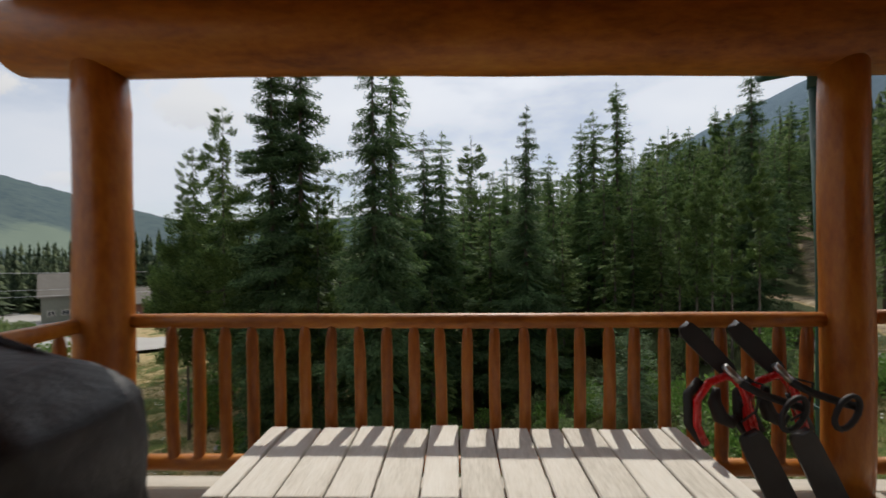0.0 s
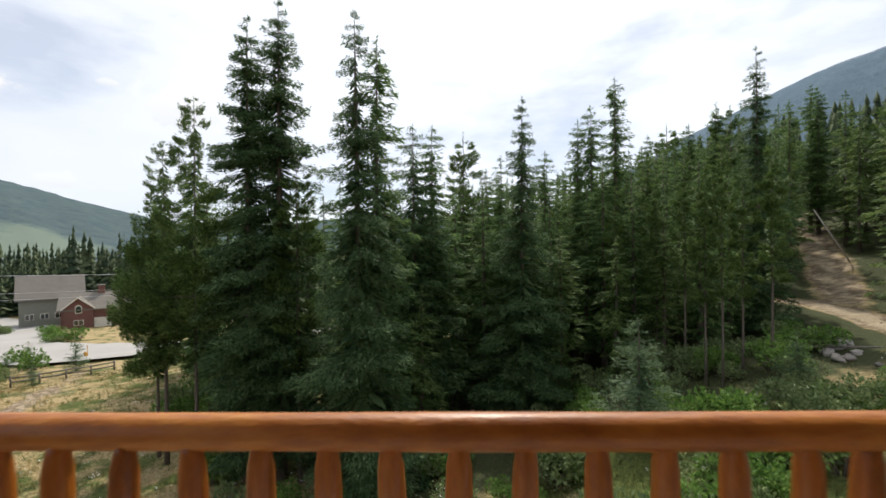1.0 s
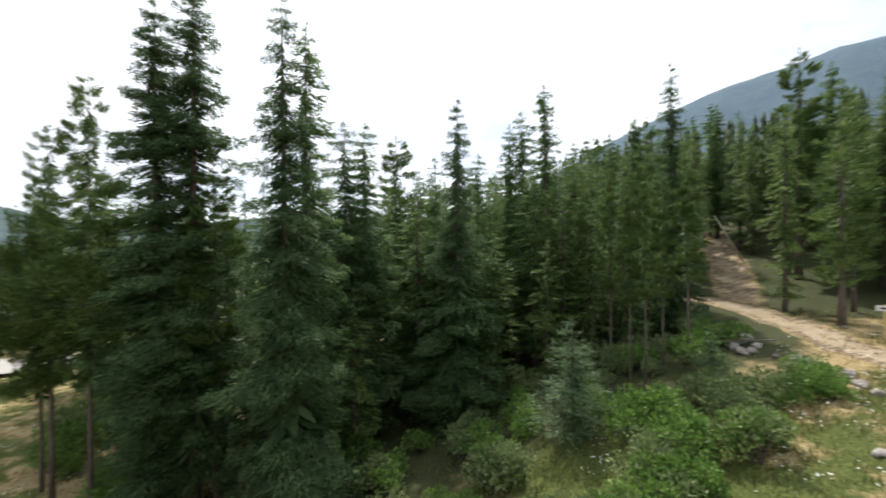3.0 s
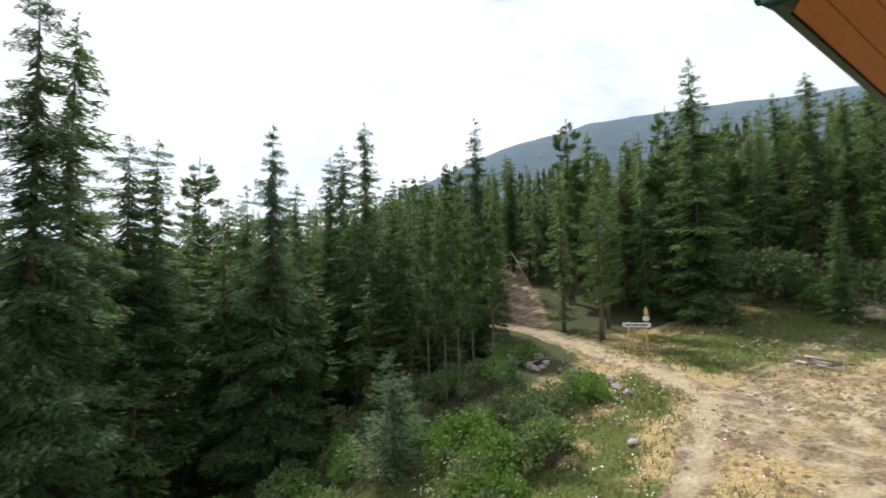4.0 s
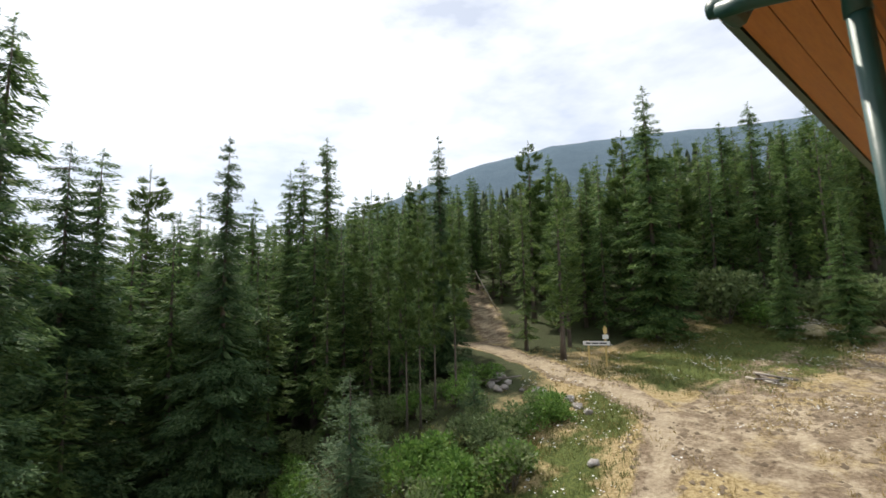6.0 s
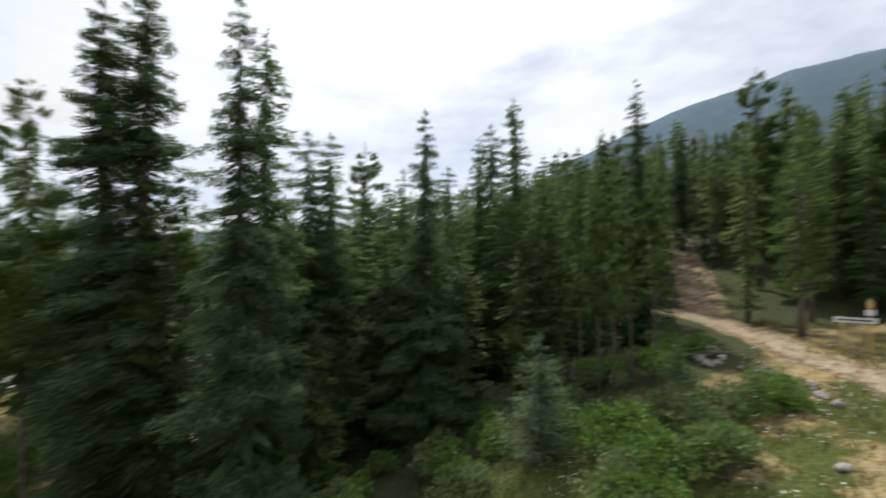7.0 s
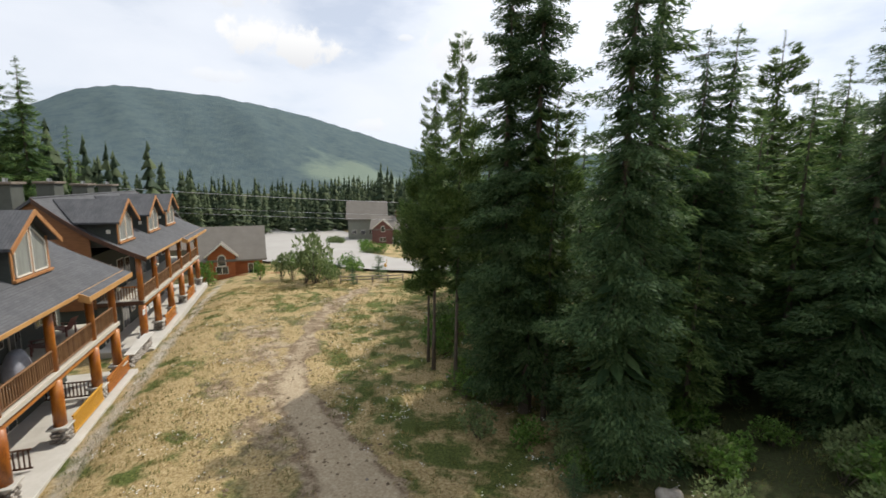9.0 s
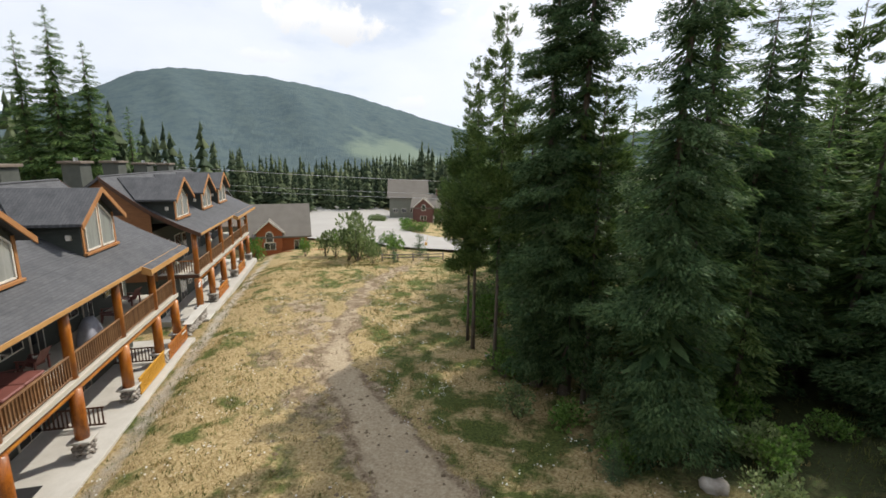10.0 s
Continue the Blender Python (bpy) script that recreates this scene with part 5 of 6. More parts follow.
# ---- the balcony ----
def log_bar(name, p0, p1, r0, r1, material, parent, seed, label="", steps=10, sides=14, bend=0.012, wobble=0.03):
    rnd = random.Random(seed)
    a, b = Vector(p0), Vector(p1)
    side = (b - a).orthogonal().normalized()
    up = (b - a).normalized().cross(side)
    ph1, ph2 = rnd.uniform(0, 6), rnd.uniform(0, 6)
    pts, rad = [], []
    for k in range(steps + 1):
        f = k / steps
        pts.append(a.lerp(b, f) + side * bend * math.sin(3.1 * f + ph1) + up * bend * math.sin(4.3 * f + ph2))
        rad.append(r0 + (r1 - r0) * f + 0.02 * r0 * rnd.uniform(-1, 1))
    rad = [rad[0] * 0.93] + rad[1:-1] + [rad[-1] * 0.93]
    return part(name, Geo().tube(pts, rad, sides, wobble, seed=seed), material, parent, label, True)


def turned_baluster(seed, height, r):
    """A peeled pole with narrowed ends and its own slight crook."""
    rnd = random.Random(seed)
    c = rnd.uniform(-0.012, 0.012), rnd.uniform(-0.008, 0.008)
    pts, rad = [], []
    for f, k in ((0, 0.6), (0.04, 0.9), (0.12, 1.0), (0.3, 1.02), (0.55, 1.0), (0.8, 1.0), (0.92, 0.92), (0.97, 0.72), (1, 0.6)):
        pts.append((c[0] * math.sin(math.pi * f), c[1] * math.sin(2.4 * f), height * f))
        rad.append(r * k)
    return Geo().tube(pts, rad, 10, 0.05, seed=seed).mesh("baluster", LOG, True)


BALUSTERS = [turned_baluster(s, 0.86, 0.035) for s in range(6)]


def balcony():
    front = thing("balcony_railing", "varnished log railing with round balusters along the balcony", "railing")
    log_bar("top_rail", (-1.95, 3.0, 1.005), (2.3, 3.0, 1.0), 0.046, 0.046, LOGX, front, 3, bend=0.008)
    log_bar("bottom_rail", (-1.95, 3.0, 0.13), (2.3, 3.0, 0.13), 0.05, 0.05, LOGX, front, 4, bend=0.006)
    rnd = random.Random(2)
    for k in range(-10, 14):
        part("baluster", BALUSTERS[k % 6], None, front, m=pose(k * 0.165 + 0.008 + rnd.uniform(-0.006, 0.006), 3.0, 0.125, 0, rnd.uniform(-0.5, 0.5), k * 50))
    side = thing("balcony_railing", "varnished log railing at the end of the balcony", "railing")
    log_bar("top_rail", (-2.1, 2.9, 1.0), (-2.1, -1.4, 1.0), 0.046, 0.046, LOGX, side, 5, bend=0.008)
    log_bar("bottom_rail", (-2.1, 2.9, 0.13), (-2.1, -1.4, 0.13), 0.05, 0.05, LOGX, side, 6, bend=0.006)
    for k in range(24):
        part("baluster", BALUSTERS[k % 6], None, side, m=pose(-2.1, 2.72 - k * 0.17, 0.125, 0, 0, k * 70))
    right = thing("balcony_railing", "varnished log railing beyond the balcony post", "railing")
    log_bar("top_rail", (2.55, 3.0, 1.0), (6.2, 3.0, 1.0), 0.046, 0.046, LOGX, right, 7, bend=0.008)
    log_bar("bottom_rail", (2.55, 3.0, 0.13), (6.2, 3.0, 0.13), 0.05, 0.05, LOGX, right, 8, bend=0.006)
    for k in range(20):
        part("baluster", BALUSTERS[k % 6], None, right, m=pose(2.78 + k * 0.165, 3.0, 0.125, 0, 0, k * 70))
    for j, (x, r, lo) in enumerate(((-2.045, 0.157, 0.0), (2.355, 0.126, 0.0), (6.4, 0.17, 0.0))):
        ob = thing("log_post", "thick varnished log post holding the balcony roof", "post", group="balcony posts")
        log_bar("log", (x, 2.97, lo), (x, 2.97, 2.56 if x < 2 else 2.5), r, r * 0.97, LOG, ob, 20 + j, bend=0.01, sides=22, wobble=0.025)
    beam = thing("log_beam", "massive varnished log beam with a rounded end over the balcony", "beam")
    log_bar("log", (-2.56, 3.0, 2.735), (7.0, 3.0, 2.585), 0.235, 0.228, LOGX, beam, 31, steps=16, sides=24, bend=0.012, wobble=0.02)
    part("end_grain", Geo().tube([(-2.572, 3.0, 2.735), (-2.562, 3.0, 2.735)], 0.21, 20), LOGEND, beam)
    floor = tagged(part("floor", Geo().box((-2.3, -1.7, -0.34), (7.0, 3.12, -0.045), 0.01), DARKWOOD), "timber balcony floor of pale boards", "floor", kind="structure")
    plank = Geo().box((-2.3, -0.068, -0.04), (7.0, 0.068, 0.0), 0.006).mesh("plank", DECK)
    for k in range(33):
        part("plank", plank, None, floor, m=pose(0, 3.04 - k * 0.145, 0))
    ceiling = Geo()
    for k in range(34):
        ceiling.box((-2.5, -1.7 + k * 0.145, 2.96), (7.0, -1.7 + k * 0.145 + 0.141, 2.985), 0.004)
    tagged(part("ceiling", ceiling, SOFFIT), "stained board ceiling over the balcony", "ceiling", kind="structure")
    tagged(part("roof", Geo().box((-2.6, -1.9, 2.99), (7.0, 3.24, 3.14), 0.01), SHINGLE), "dark shingle roof over the balcony", "roof", kind="structure")
    wall = Geo()
    for k in range(11):
        wall.tube([(-2.3, -1.75, 0.14 + 0.28 * k), (7.0, -1.75, 0.14 + 0.28 * k)], 0.15, 12, 0.02, seed=k)
    tagged(part("wall_lodge", wall, LOGX, smooth=True), "log wall of the lodge behind the balcony", "wall", kind="structure")
    under = Geo().box((-2.2, -1.9, -9.9), (7.0, 1.2, -0.35), 0.01)
    tagged(part("wall_below", under, SIDING), "dark green siding of the storeys below", "wall", kind="structure")
    for j, x in enumerate((-2.07, 2.42, 6.4)):
        ob = thing("log_post", "tall log post under the balcony", "post", group="posts under the balcony")
        log_bar("log", (x, 2.9, float(land(x, 2.9)) - 0.1), (x, 2.9, -0.34), 0.2, 0.19, LOG, ob, 40 + j, sides=14)


balcony()


def porch_roof():
    ob = thing("porch_roof", "roof overhang with orange board soffit and green metal edge", "roof")

    def ez(x):
        return 2.8 - 0.126 * (x - 2.67)
    x0, x1 = 2.67, 9.0
    part("roof_deck", Geo().slab([(x0, 2.6, ez(x0) + 0.05), (x1, 2.6, ez(x1) + 0.05), (x1, 3.75, ez(x1) + 0.05), (x0, 3.75, ez(x0) + 0.05)], 0.12, (0, 0, 1)), SHINGLE, ob)
    for k in range(6):
        y0, y1 = 2.88 + k * 0.138, 2.88 + k * 0.138 + 0.133
        part("soffit_board", Geo().slab([(x0 + 0.03, y0, ez(x0)), (x1, y0, ez(x1)), (x1, y1, ez(x1)), (x0 + 0.03, y1, ez(x0))], 0.022, (0, 0, 1)), SOFFIT, ob)
    part("fascia", Geo().slab([(x0, 3.71, ez(x0) - 0.012), (x1, 3.71, ez(x1) - 0.012), (x1, 3.75, ez(x1) - 0.012), (x0, 3.75, ez(x0) - 0.012)], 0.17, (0, 0, 1)), GREENMETAL, ob, "dark green metal fascia")
    part("drip_edge", Geo().slab([(x0, 3.752, ez(x0) + 0.02), (x1, 3.752, ez(x1) + 0.02), (x1, 3.765, ez(x1) + 0.02), (x0, 3.765, ez(x0) + 0.02)], 0.15, (0, 0, 1)), STEEL, ob)
    g = Geo().tube([(x0 - 0.04, 3.79, ez(x0) + 0.06), (x0 - 0.04, 3.75, ez(x0) + 0.055), (x0 - 0.04, 3.1, ez(x0) + 0.03)], [0.045, 0.055, 0.055], 12)
    part("gutter", g, GREENMETAL, ob, "green metal gutter", True)
    sp = thing("downspout", "green metal downspout beside the log post", "downspout")
    part("elbow", Geo().tube([(2.62, 3.62, 2.8), (2.5, 3.62, 2.68), (2.3, 3.6, 2.64), (2.29, 3.5, 2.62), (2.34, 3.28, 2.58), (2.37, 3.21, 2.52), (2.37, 3.205, 2.42)], 0.042, 10), GREENMETAL, sp, "", True)
    part("pipe", Geo().tube([(2.37, 3.205, 2.45), (2.375, 3.155, 1.3), (2.375, 3.155, -3.0)], 0.037, 12), GREENMETAL, sp, "", True)
    for z in (0.4,):
        part("strap", Geo().box((2.33, 3.11, z), (2.42, 3.2, z + 0.03), 0.004), GREENMETAL, sp)


porch_roof()


def plank_bench():
    ob = thing("plank_table", "low table of bleached planks with gaps beside the railing", "table")
    rnd = random.Random(12)
    x = -0.98
    zt = 0.42
    widths = [0.11, 0.2, 0.21, 0.2, 0.2, 0.17, 0.19, 0.2, 0.18, 0.2, 0.19, 0.17, 0.1]
    for w in widths:
        y1 = 2.86 + rnd.uniform(-0.03, 0.02)
        part("plank", Geo().box((x + 0.006, 2.14, zt - 0.036 + rnd.uniform(-0.003, 0.003)), (x + w - 0.004, y1, zt + rnd.uniform(-0.004, 0.004)), 0.006), BENCH, ob)
        x += w
    part("apron", Geo().box((-0.95, 2.15, zt - 0.12), (x - 0.03, 2.19, zt - 0.038), 0.004), DARKWOOD, ob)
    part("apron", Geo().box((-0.95, 2.78, zt - 0.12), (x - 0.03, 2.82, zt - 0.038), 0.004), DARKWOOD, ob)
    for lx in (-0.9, x - 0.14):
        for ly in (2.2, 2.68):
            part("leg", Geo().box((lx, ly, 0.0), (lx + 0.09, ly + 0.09, zt - 0.04), 0.006), DARKWOOD, ob)


plank_bench()


def covered_grill():
    ob = thing("covered_grill", "barbecue grill under a creased black vinyl cover", "grill")
    g = Geo()
    rings, sides = 30, 96
    for i in range(rings):
        f = i / (rings - 1)
        z = 0.03 + 1.1 * f
        k = 1.0 - 0.03 * f - (0.0 if f < 0.88 else 0.42 * ((f - 0.88) / 0.12) ** 2.2)
        for s in range(sides):
            a = 2 * math.pi * s / sides
            ca, sa = math.cos(a), math.sin(a)
            ex = 0.24
            px = math.copysign(abs(ca) ** ex, ca) * 0.5 * k
            py = math.copysign(abs(sa) ** ex, sa) * 0.34 * k
            fold = 0.03 * math.sin(9 * a + 2 * f) * (1 - 0.5 * f) + 0.045 * noise.noise(Vector((ca * 2, sa * 2, z * 3))) + 0.05 * abs(noise.noise(Vector((ca * 3.5 + z * 1.6, sa * 3.5, z * 2.2)))) * (0.5 + 0.5 * f) - 0.02 * abs(noise.noise(Vector((ca * 9, sa * 9, z * 6 + ca * 4))))
            g.v.append((-1.57 + px * (1 + fold), 1.7 + py * (1 + fold), z + 0.05 * noise.noise(Vector((px * 4, py * 4, 3.0))) * f - 0.24 * px * f + 0.05 * max(0.0, 0.3 - abs(px + 0.1)) * f))
    for i in range(rings - 1):
        for s in range(sides):
            s2 = (s + 1) % sides
            g.f.append((i * sides + s, i * sides + s2, (i + 1) * sides + s2, (i + 1) * sides + s))
    g.f.append(tuple((rings - 1) * sides + s for s in range(sides)))
    part("cover", g, COVER, ob, "", True)
    for x in (-1.84, -1.16):
        for y in (1.5, 1.9):
            part("caster", Geo().tube([(x, y - 0.02, 0.035), (x, y + 0.02, 0.035)], 0.035, 12), BLACK, ob)


covered_grill()


def ski_bike(x, y, turn, k):
    """A ski bike stood on its tail against the railing: two skis, red frame, black seat and bars."""
    ob = thing("ski_bike", "red ski bike with black skis leaning on the railing", "ski bike", pose(x, y, 0, 0, 0, turn), "ski bikes")

    def ski(points, widths, dy):
        g = Geo()
        n = len(points)
        for i, (px, pz) in enumerate(points):
            qx, qz = points[min(i + 1, n - 1)][0] - points[max(i - 1, 0)][0], points[min(i + 1, n - 1)][1] - points[max(i - 1, 0)][1]
            ln = math.hypot(qx, qz)
            ox, oz = -qz / ln * widths[i], qx / ln * widths[i]
            for sg in (-1, 1):
                for d in (-0.009, 0.009):
                    g.v.append((px + sg * ox, dy + d - 0.05 * (i == 0), pz + sg * oz))
        for i in range(n - 1):
            a, b = 4 * i, 4 * (i + 1)
            g.f += [(a, b, b + 2, a + 2), (a + 1, a + 3, b + 3, b + 1), (a, a + 1, b + 1, b), (a + 2, b + 2, b + 3, a + 3)]
        g.f += [(0, 2, 3, 1), (4 * n - 4, 4 * n - 3, 4 * n - 1, 4 * n - 2)]
        part("ski", g, SKIGREY, ob, "black ski")

    ski([(-0.165, 1.008), (-0.158, 1.0), (-0.145, 0.985), (-0.125, 0.96), (-0.09, 0.925), (0.0, 0.83), (0.08, 0.75), (0.1, 0.73), (0.11, 0.72)], [0.012, 0.03, 0.042, 0.05, 0.053, 0.05, 0.045, 0.035, 0.02], 0.06)
    ski([(0.125, 0.452), (0.132, 0.44), (0.142, 0.42), (0.165, 0.375), (0.26, 0.18), (0.34, 0.015)], [0.02, 0.045, 0.06, 0.07, 0.074, 0.074], -0.04)
    part("frame", Geo().tube([(-0.07, 0.0, 0.36), (-0.115, 0.0, 0.46), (-0.115, 0.0, 0.6), (-0.05, 0.0, 0.695), (0.04, 0.0, 0.73), (0.11, 0.0, 0.71), (0.145, 0.0, 0.62), (0.2, 0.0, 0.4)], 0.022, 10), REDPAINT, ob, "red painted tube frame", True)
    part("frame_stay", Geo().tube([(0.09, 0.04, 0.72), (0.14, 0.05, 0.66), (0.18, 0.05, 0.5), (0.27, 0.03, 0.2)], 0.017, 8), REDPAINT, ob, "", True)
    part("tail_hoop", Geo().tube([(-0.06, 0.03, 0.34), (-0.145, 0.03, 0.46), (-0.15, 0.03, 0.62), (-0.08, 0.03, 0.7)], 0.026, 8), BLACK, ob, "", True)
    part("fork", Geo().tube([(0.02, -0.02, 0.79), (0.09, -0.02, 0.72), (0.17, -0.02, 0.66)], 0.02, 8), STEEL, ob, "", True)
    part("stem", Geo().tube([(0.1, -0.03, 0.7), (0.19, -0.06, 0.65), (0.29, -0.1, 0.62), (0.36, -0.12, 0.6)], 0.021, 8), BLACK, ob, "", True)
    ring = [(0.29 + 0.055 * math.cos(a) + 0.03 * math.sin(a), -0.15, 0.58 + 0.085 * math.sin(a)) for a in [2 * math.pi * j / 16 for j in range(17)]]
    part("handlebar", Geo().tube(ring, 0.015, 8, caps=False), BLACK, ob, "", True)
    part("seat", Geo().tube([(0.0, 0.02, 0.66), (-0.01, 0.02, 0.58), (0.02, 0.02, 0.5), (0.08, 0.02, 0.47), (0.12, 0.02, 0.5)], [0.018, 0.035, 0.04, 0.035, 0.015], 10), BLACK, ob, "", True)
    part("shock", Geo().tube([(0.14, 0.03, 0.62), (0.24, 0.03, 0.42)], 0.028, 10), BLACK, ob, "", True)
    part("cable", Geo().tube([(0.1, 0.0, 0.72), (0.2, -0.05, 0.7), (0.16, -0.06, 0.56), (0.12, 0.0, 0.48)], 0.007, 6), BLACK, ob, "", True)


ski_bike(1.52, 2.78, 0, 0)
ski_bike(1.8, 2.8, 0, 1)


# ---- the row of lodges across the meadow ----
RAIL_POST = Geo().box((-0.03, -0.03, 0.0), (0.03, 0.03, 0.84), 0.005).mesh("baluster", RAILBROWN)
ROOF_PROFILE = [(3.2, 6.4), (2.2, 6.88), (1.2, 7.4), (0.2, 7.98), (-0.7, 8.64), (-1.6, 9.38), (-2.3, 10.0), (-2.8, 10.45)]


def flip(g):
    g.v = [(-x, y, z) for x, y, z in g.v]
    return g


def roof_height(y):
    ys = [p[0] for p in ROOF_PROFILE][::-1]
    zs = [p[1] for p in ROOF_PROFILE][::-1]
    return float(np.interp(y, ys, zs))


def lodge(x0, x1, dormers, chimneys, posts, label, step):
    """A row of lodges in the frame of ROW: x0 to x1 along the front, ground at 0, deck at 3.3, eaves at 6.4.
    From step on the eave reaches farther out and lower."""
    ob = thing("lodge_row", label, "lodge", ROW)

    def put(name, g, mat, parent=ob, lab="", smooth=False):
        return part(name, flip(g), mat, parent, lab, smooth)

    walls = put("wall", Geo().box((x0 + 0.3, -8.0, -0.6), (x1 - 0.3, 0.0, 6.55), 0.02), SIDING, lab="dark green siding wall")
    put("end_wall", Geo().slab([(x0 + 0.28, -8.0, 2.9), (x0 + 0.28, 0.0, 2.9), (x0 + 0.28, 0.0, 7.9), (x0 + 0.28, -2.8, 10.25), (x0 + 0.28, -8.0, 6.4)], 0.06, (-1, 0, 0)), BROWNSIDE, lab="brown board end wall")
    put("end_wall", Geo().slab([(x1 - 0.28, -8.0, 2.9), (x1 - 0.28, 0.0, 2.9), (x1 - 0.28, 0.0, 7.9), (x1 - 0.28, -2.8, 10.25), (x1 - 0.28, -8.0, 6.4)], 0.06, (1, 0, 0)), SIDING)
    g = Geo()
    prof = ROOF_PROFILE + [(-8.6, 6.0)]
    n = len(prof)
    for x in (x0, x1):
        for (y, z) in prof:
            g.v.append((x, y, z))
        for (y, z) in prof:
            g.v.append((x, y, z - 0.2))
    for k in range(n - 1):
        g.f += [(k, k + 1, 2 * n + k + 1, 2 * n + k), (n + k, 3 * n + k, 3 * n + k + 1, n + k + 1), (k, n + k, n + k + 1, k + 1), (2 * n + k, 2 * n + k + 1, 3 * n + k + 1, 3 * n + k)]
    g.f += [(0, 2 * n, 3 * n, n), (n - 1, 2 * n - 1, 4 * n - 1, 3 * n - 1)]
    roof = put("roof", g, SHINGLE, lab="charcoal shingle roof with a flared eave")
    # shingle courses
    y = 3.16
    courses = Geo()
    while y > -2.75:
        za, zb = roof_height(y), roof_height(y - 0.2)
        courses.add([(x0 + 0.02, y, za + 0.014), (x1 - 0.02, y, za + 0.014), (x1 - 0.02, y - 0.2, zb + 0.006), (x0 + 0.02, y - 0.2, zb + 0.006), (x0 + 0.02, y, za), (x1 - 0.02, y, za)],
                    [(0, 1, 2, 3), (4, 5, 1, 0)])
        y -= 0.2
    cs = part("shingle_course", flip(courses), SHINGLE, roof)
    cs["kind"] = "stuff"
    put("ridge_cap", Geo().tube([(x0, -2.8, 10.46), (x1, -2.8, 10.46)], 0.07, 8), SHINGLE, roof)
    put("eave_board", Geo().box((x0, 3.2, 6.25), (x1, 3.24, 6.42), 0.006), FASCIA, lab="pale timber eave board")
    if step is not None:
        put("eave_extension", Geo().slab([(step, 3.24, 6.23), (x1, 3.24, 6.23), (x1, 3.62, 6.06), (step, 3.62, 6.06)], 0.18, (0, 0, 1)), SHINGLE, lab="lower charcoal eave")
        put("eave_board", Geo().box((step, 3.62, 5.98), (x1, 3.66, 6.24), 0.006), FASCIA)
        put("eave_end", Geo().slab([(step - 0.05, 3.2, 6.05), (step - 0.05, 3.66, 5.9), (step - 0.05, 3.66, 6.24), (step - 0.05, 3.2, 6.45)], 0.05, (1, 0, 0)), FASCIA)
    for x in (x0 - 0.05, x1):
        bb = Geo()
        for k in range(len(ROOF_PROFILE)):
            yy, zz = ROOF_PROFILE[k]
            for dx in (0, 0.05):
                for dz in (-0.3, 0.03):
                    bb.v.append((x + dx, yy, zz + dz))
        for k in range(len(ROOF_PROFILE) - 1):
            a, b = 4 * k, 4 * k + 4
            bb.f += [(a, b, b + 1, a + 1), (a + 2, a + 3, b + 3, b + 2), (a + 1, b + 1, b + 3, a + 3), (a, a + 2, b + 2, b)]
        put("barge_board", bb, DARKWOOD)
    for xc in dormers:
        dr = put("dormer", Geo().slab([(xc - 1.62, 1.45, 7.1), (xc + 1.62, 1.45, 7.1), (xc + 1.62, 1.45, 8.98), (xc, 1.45, 10.1), (xc - 1.62, 1.45, 8.98)], 3.4, (0, -1, 0)), SIDING, lab="gabled dormer")
        for sgn in (-1, 1):
            e, m2 = (xc + sgn * 2.1, 8.72), (xc, 10.2)
            put("dormer_roof", Geo().slab([(e[0], 1.8, e[1]), (m2[0], 1.8, m2[1]), (m2[0], -2.55, m2[1]), (e[0], -0.75, e[1])], 0.13, (0, 0, 1)), SHINGLE, dr, "charcoal shingle")
            put("dormer_barge", Geo().slab([(xc + sgn * 2.16, 1.81, 8.58), (xc, 1.81, 10.12), (xc, 1.81, 10.37), (xc + sgn * 2.16, 1.81, 8.83)], 0.06, (0, 1, 0)), DORTRIM, dr, "timber barge board")
            a, b = (xc + sgn * 0.1, xc + sgn * 1.28)
            put("dormer_pane", Geo().slab([(a, 1.46, 7.5), (b, 1.46, 7.5), (b, 1.46, 8.75), (a, 1.46, 9.62)], 0.02, (0, 1, 0)), PALEGLASS, dr, "pale reflecting pane")
            for p, q in (((a, 7.5), (b, 7.5)), ((b, 7.5), (b, 8.75)), ((b, 8.75), (a, 9.62)), ((a, 9.62), (a, 7.5))):
                put("pane_frame", Geo().tube([(p[0], 1.49, p[1]), (q[0], 1.49, q[1])], 0.05, 4), TRIMW, dr, "cream frame")
            put("corner_board", Geo().box((xc + sgn * 1.5 - 0.08, 1.45, 7.2), (xc + sgn * 1.5 + 0.08, 1.5, 9.0), 0.005), DORTRIM, dr)
        put("mullion", Geo().box((xc - 0.07, 1.45, 7.4), (xc + 0.07, 1.5, 9.9), 0.005), DORTRIM, dr)
        put("dormer_sill", Geo().box((xc - 1.6, 1.45, 7.3), (xc + 1.6, 1.62, 7.42), 0.008), DORTRIM, dr)
        put("wall_lamp", Geo().box((xc - 1.76, 0.9, 8.05), (xc - 1.62, 1.1, 8.3), 0.01), TRIMW, dr, "small white lamp")
    for xc, yc, zc in chimneys:
        ch = put("chimney", Geo().box((xc - 0.75, yc - 0.55, 8.0), (xc + 0.75, yc + 0.55, zc), 0.02), CHIMNEY, lab="boxed chimney")
        put("cap", Geo().box((xc - 0.9, yc - 0.7, zc), (xc + 0.9, yc + 0.7, zc + 0.17), 0.02), CAPSTONE, ch, "brown chimney cap")
        put("flue", Geo().tube([(xc, yc, zc + 0.15), (xc, yc, zc + 0.4)], 0.14, 10), STEEL, ch)
    # deck
    put("deck", Geo().box((x0 + 0.2, 0.0, 3.02), (x1 - 0.2, 2.75, 3.3), 0.01), DARKWOOD)
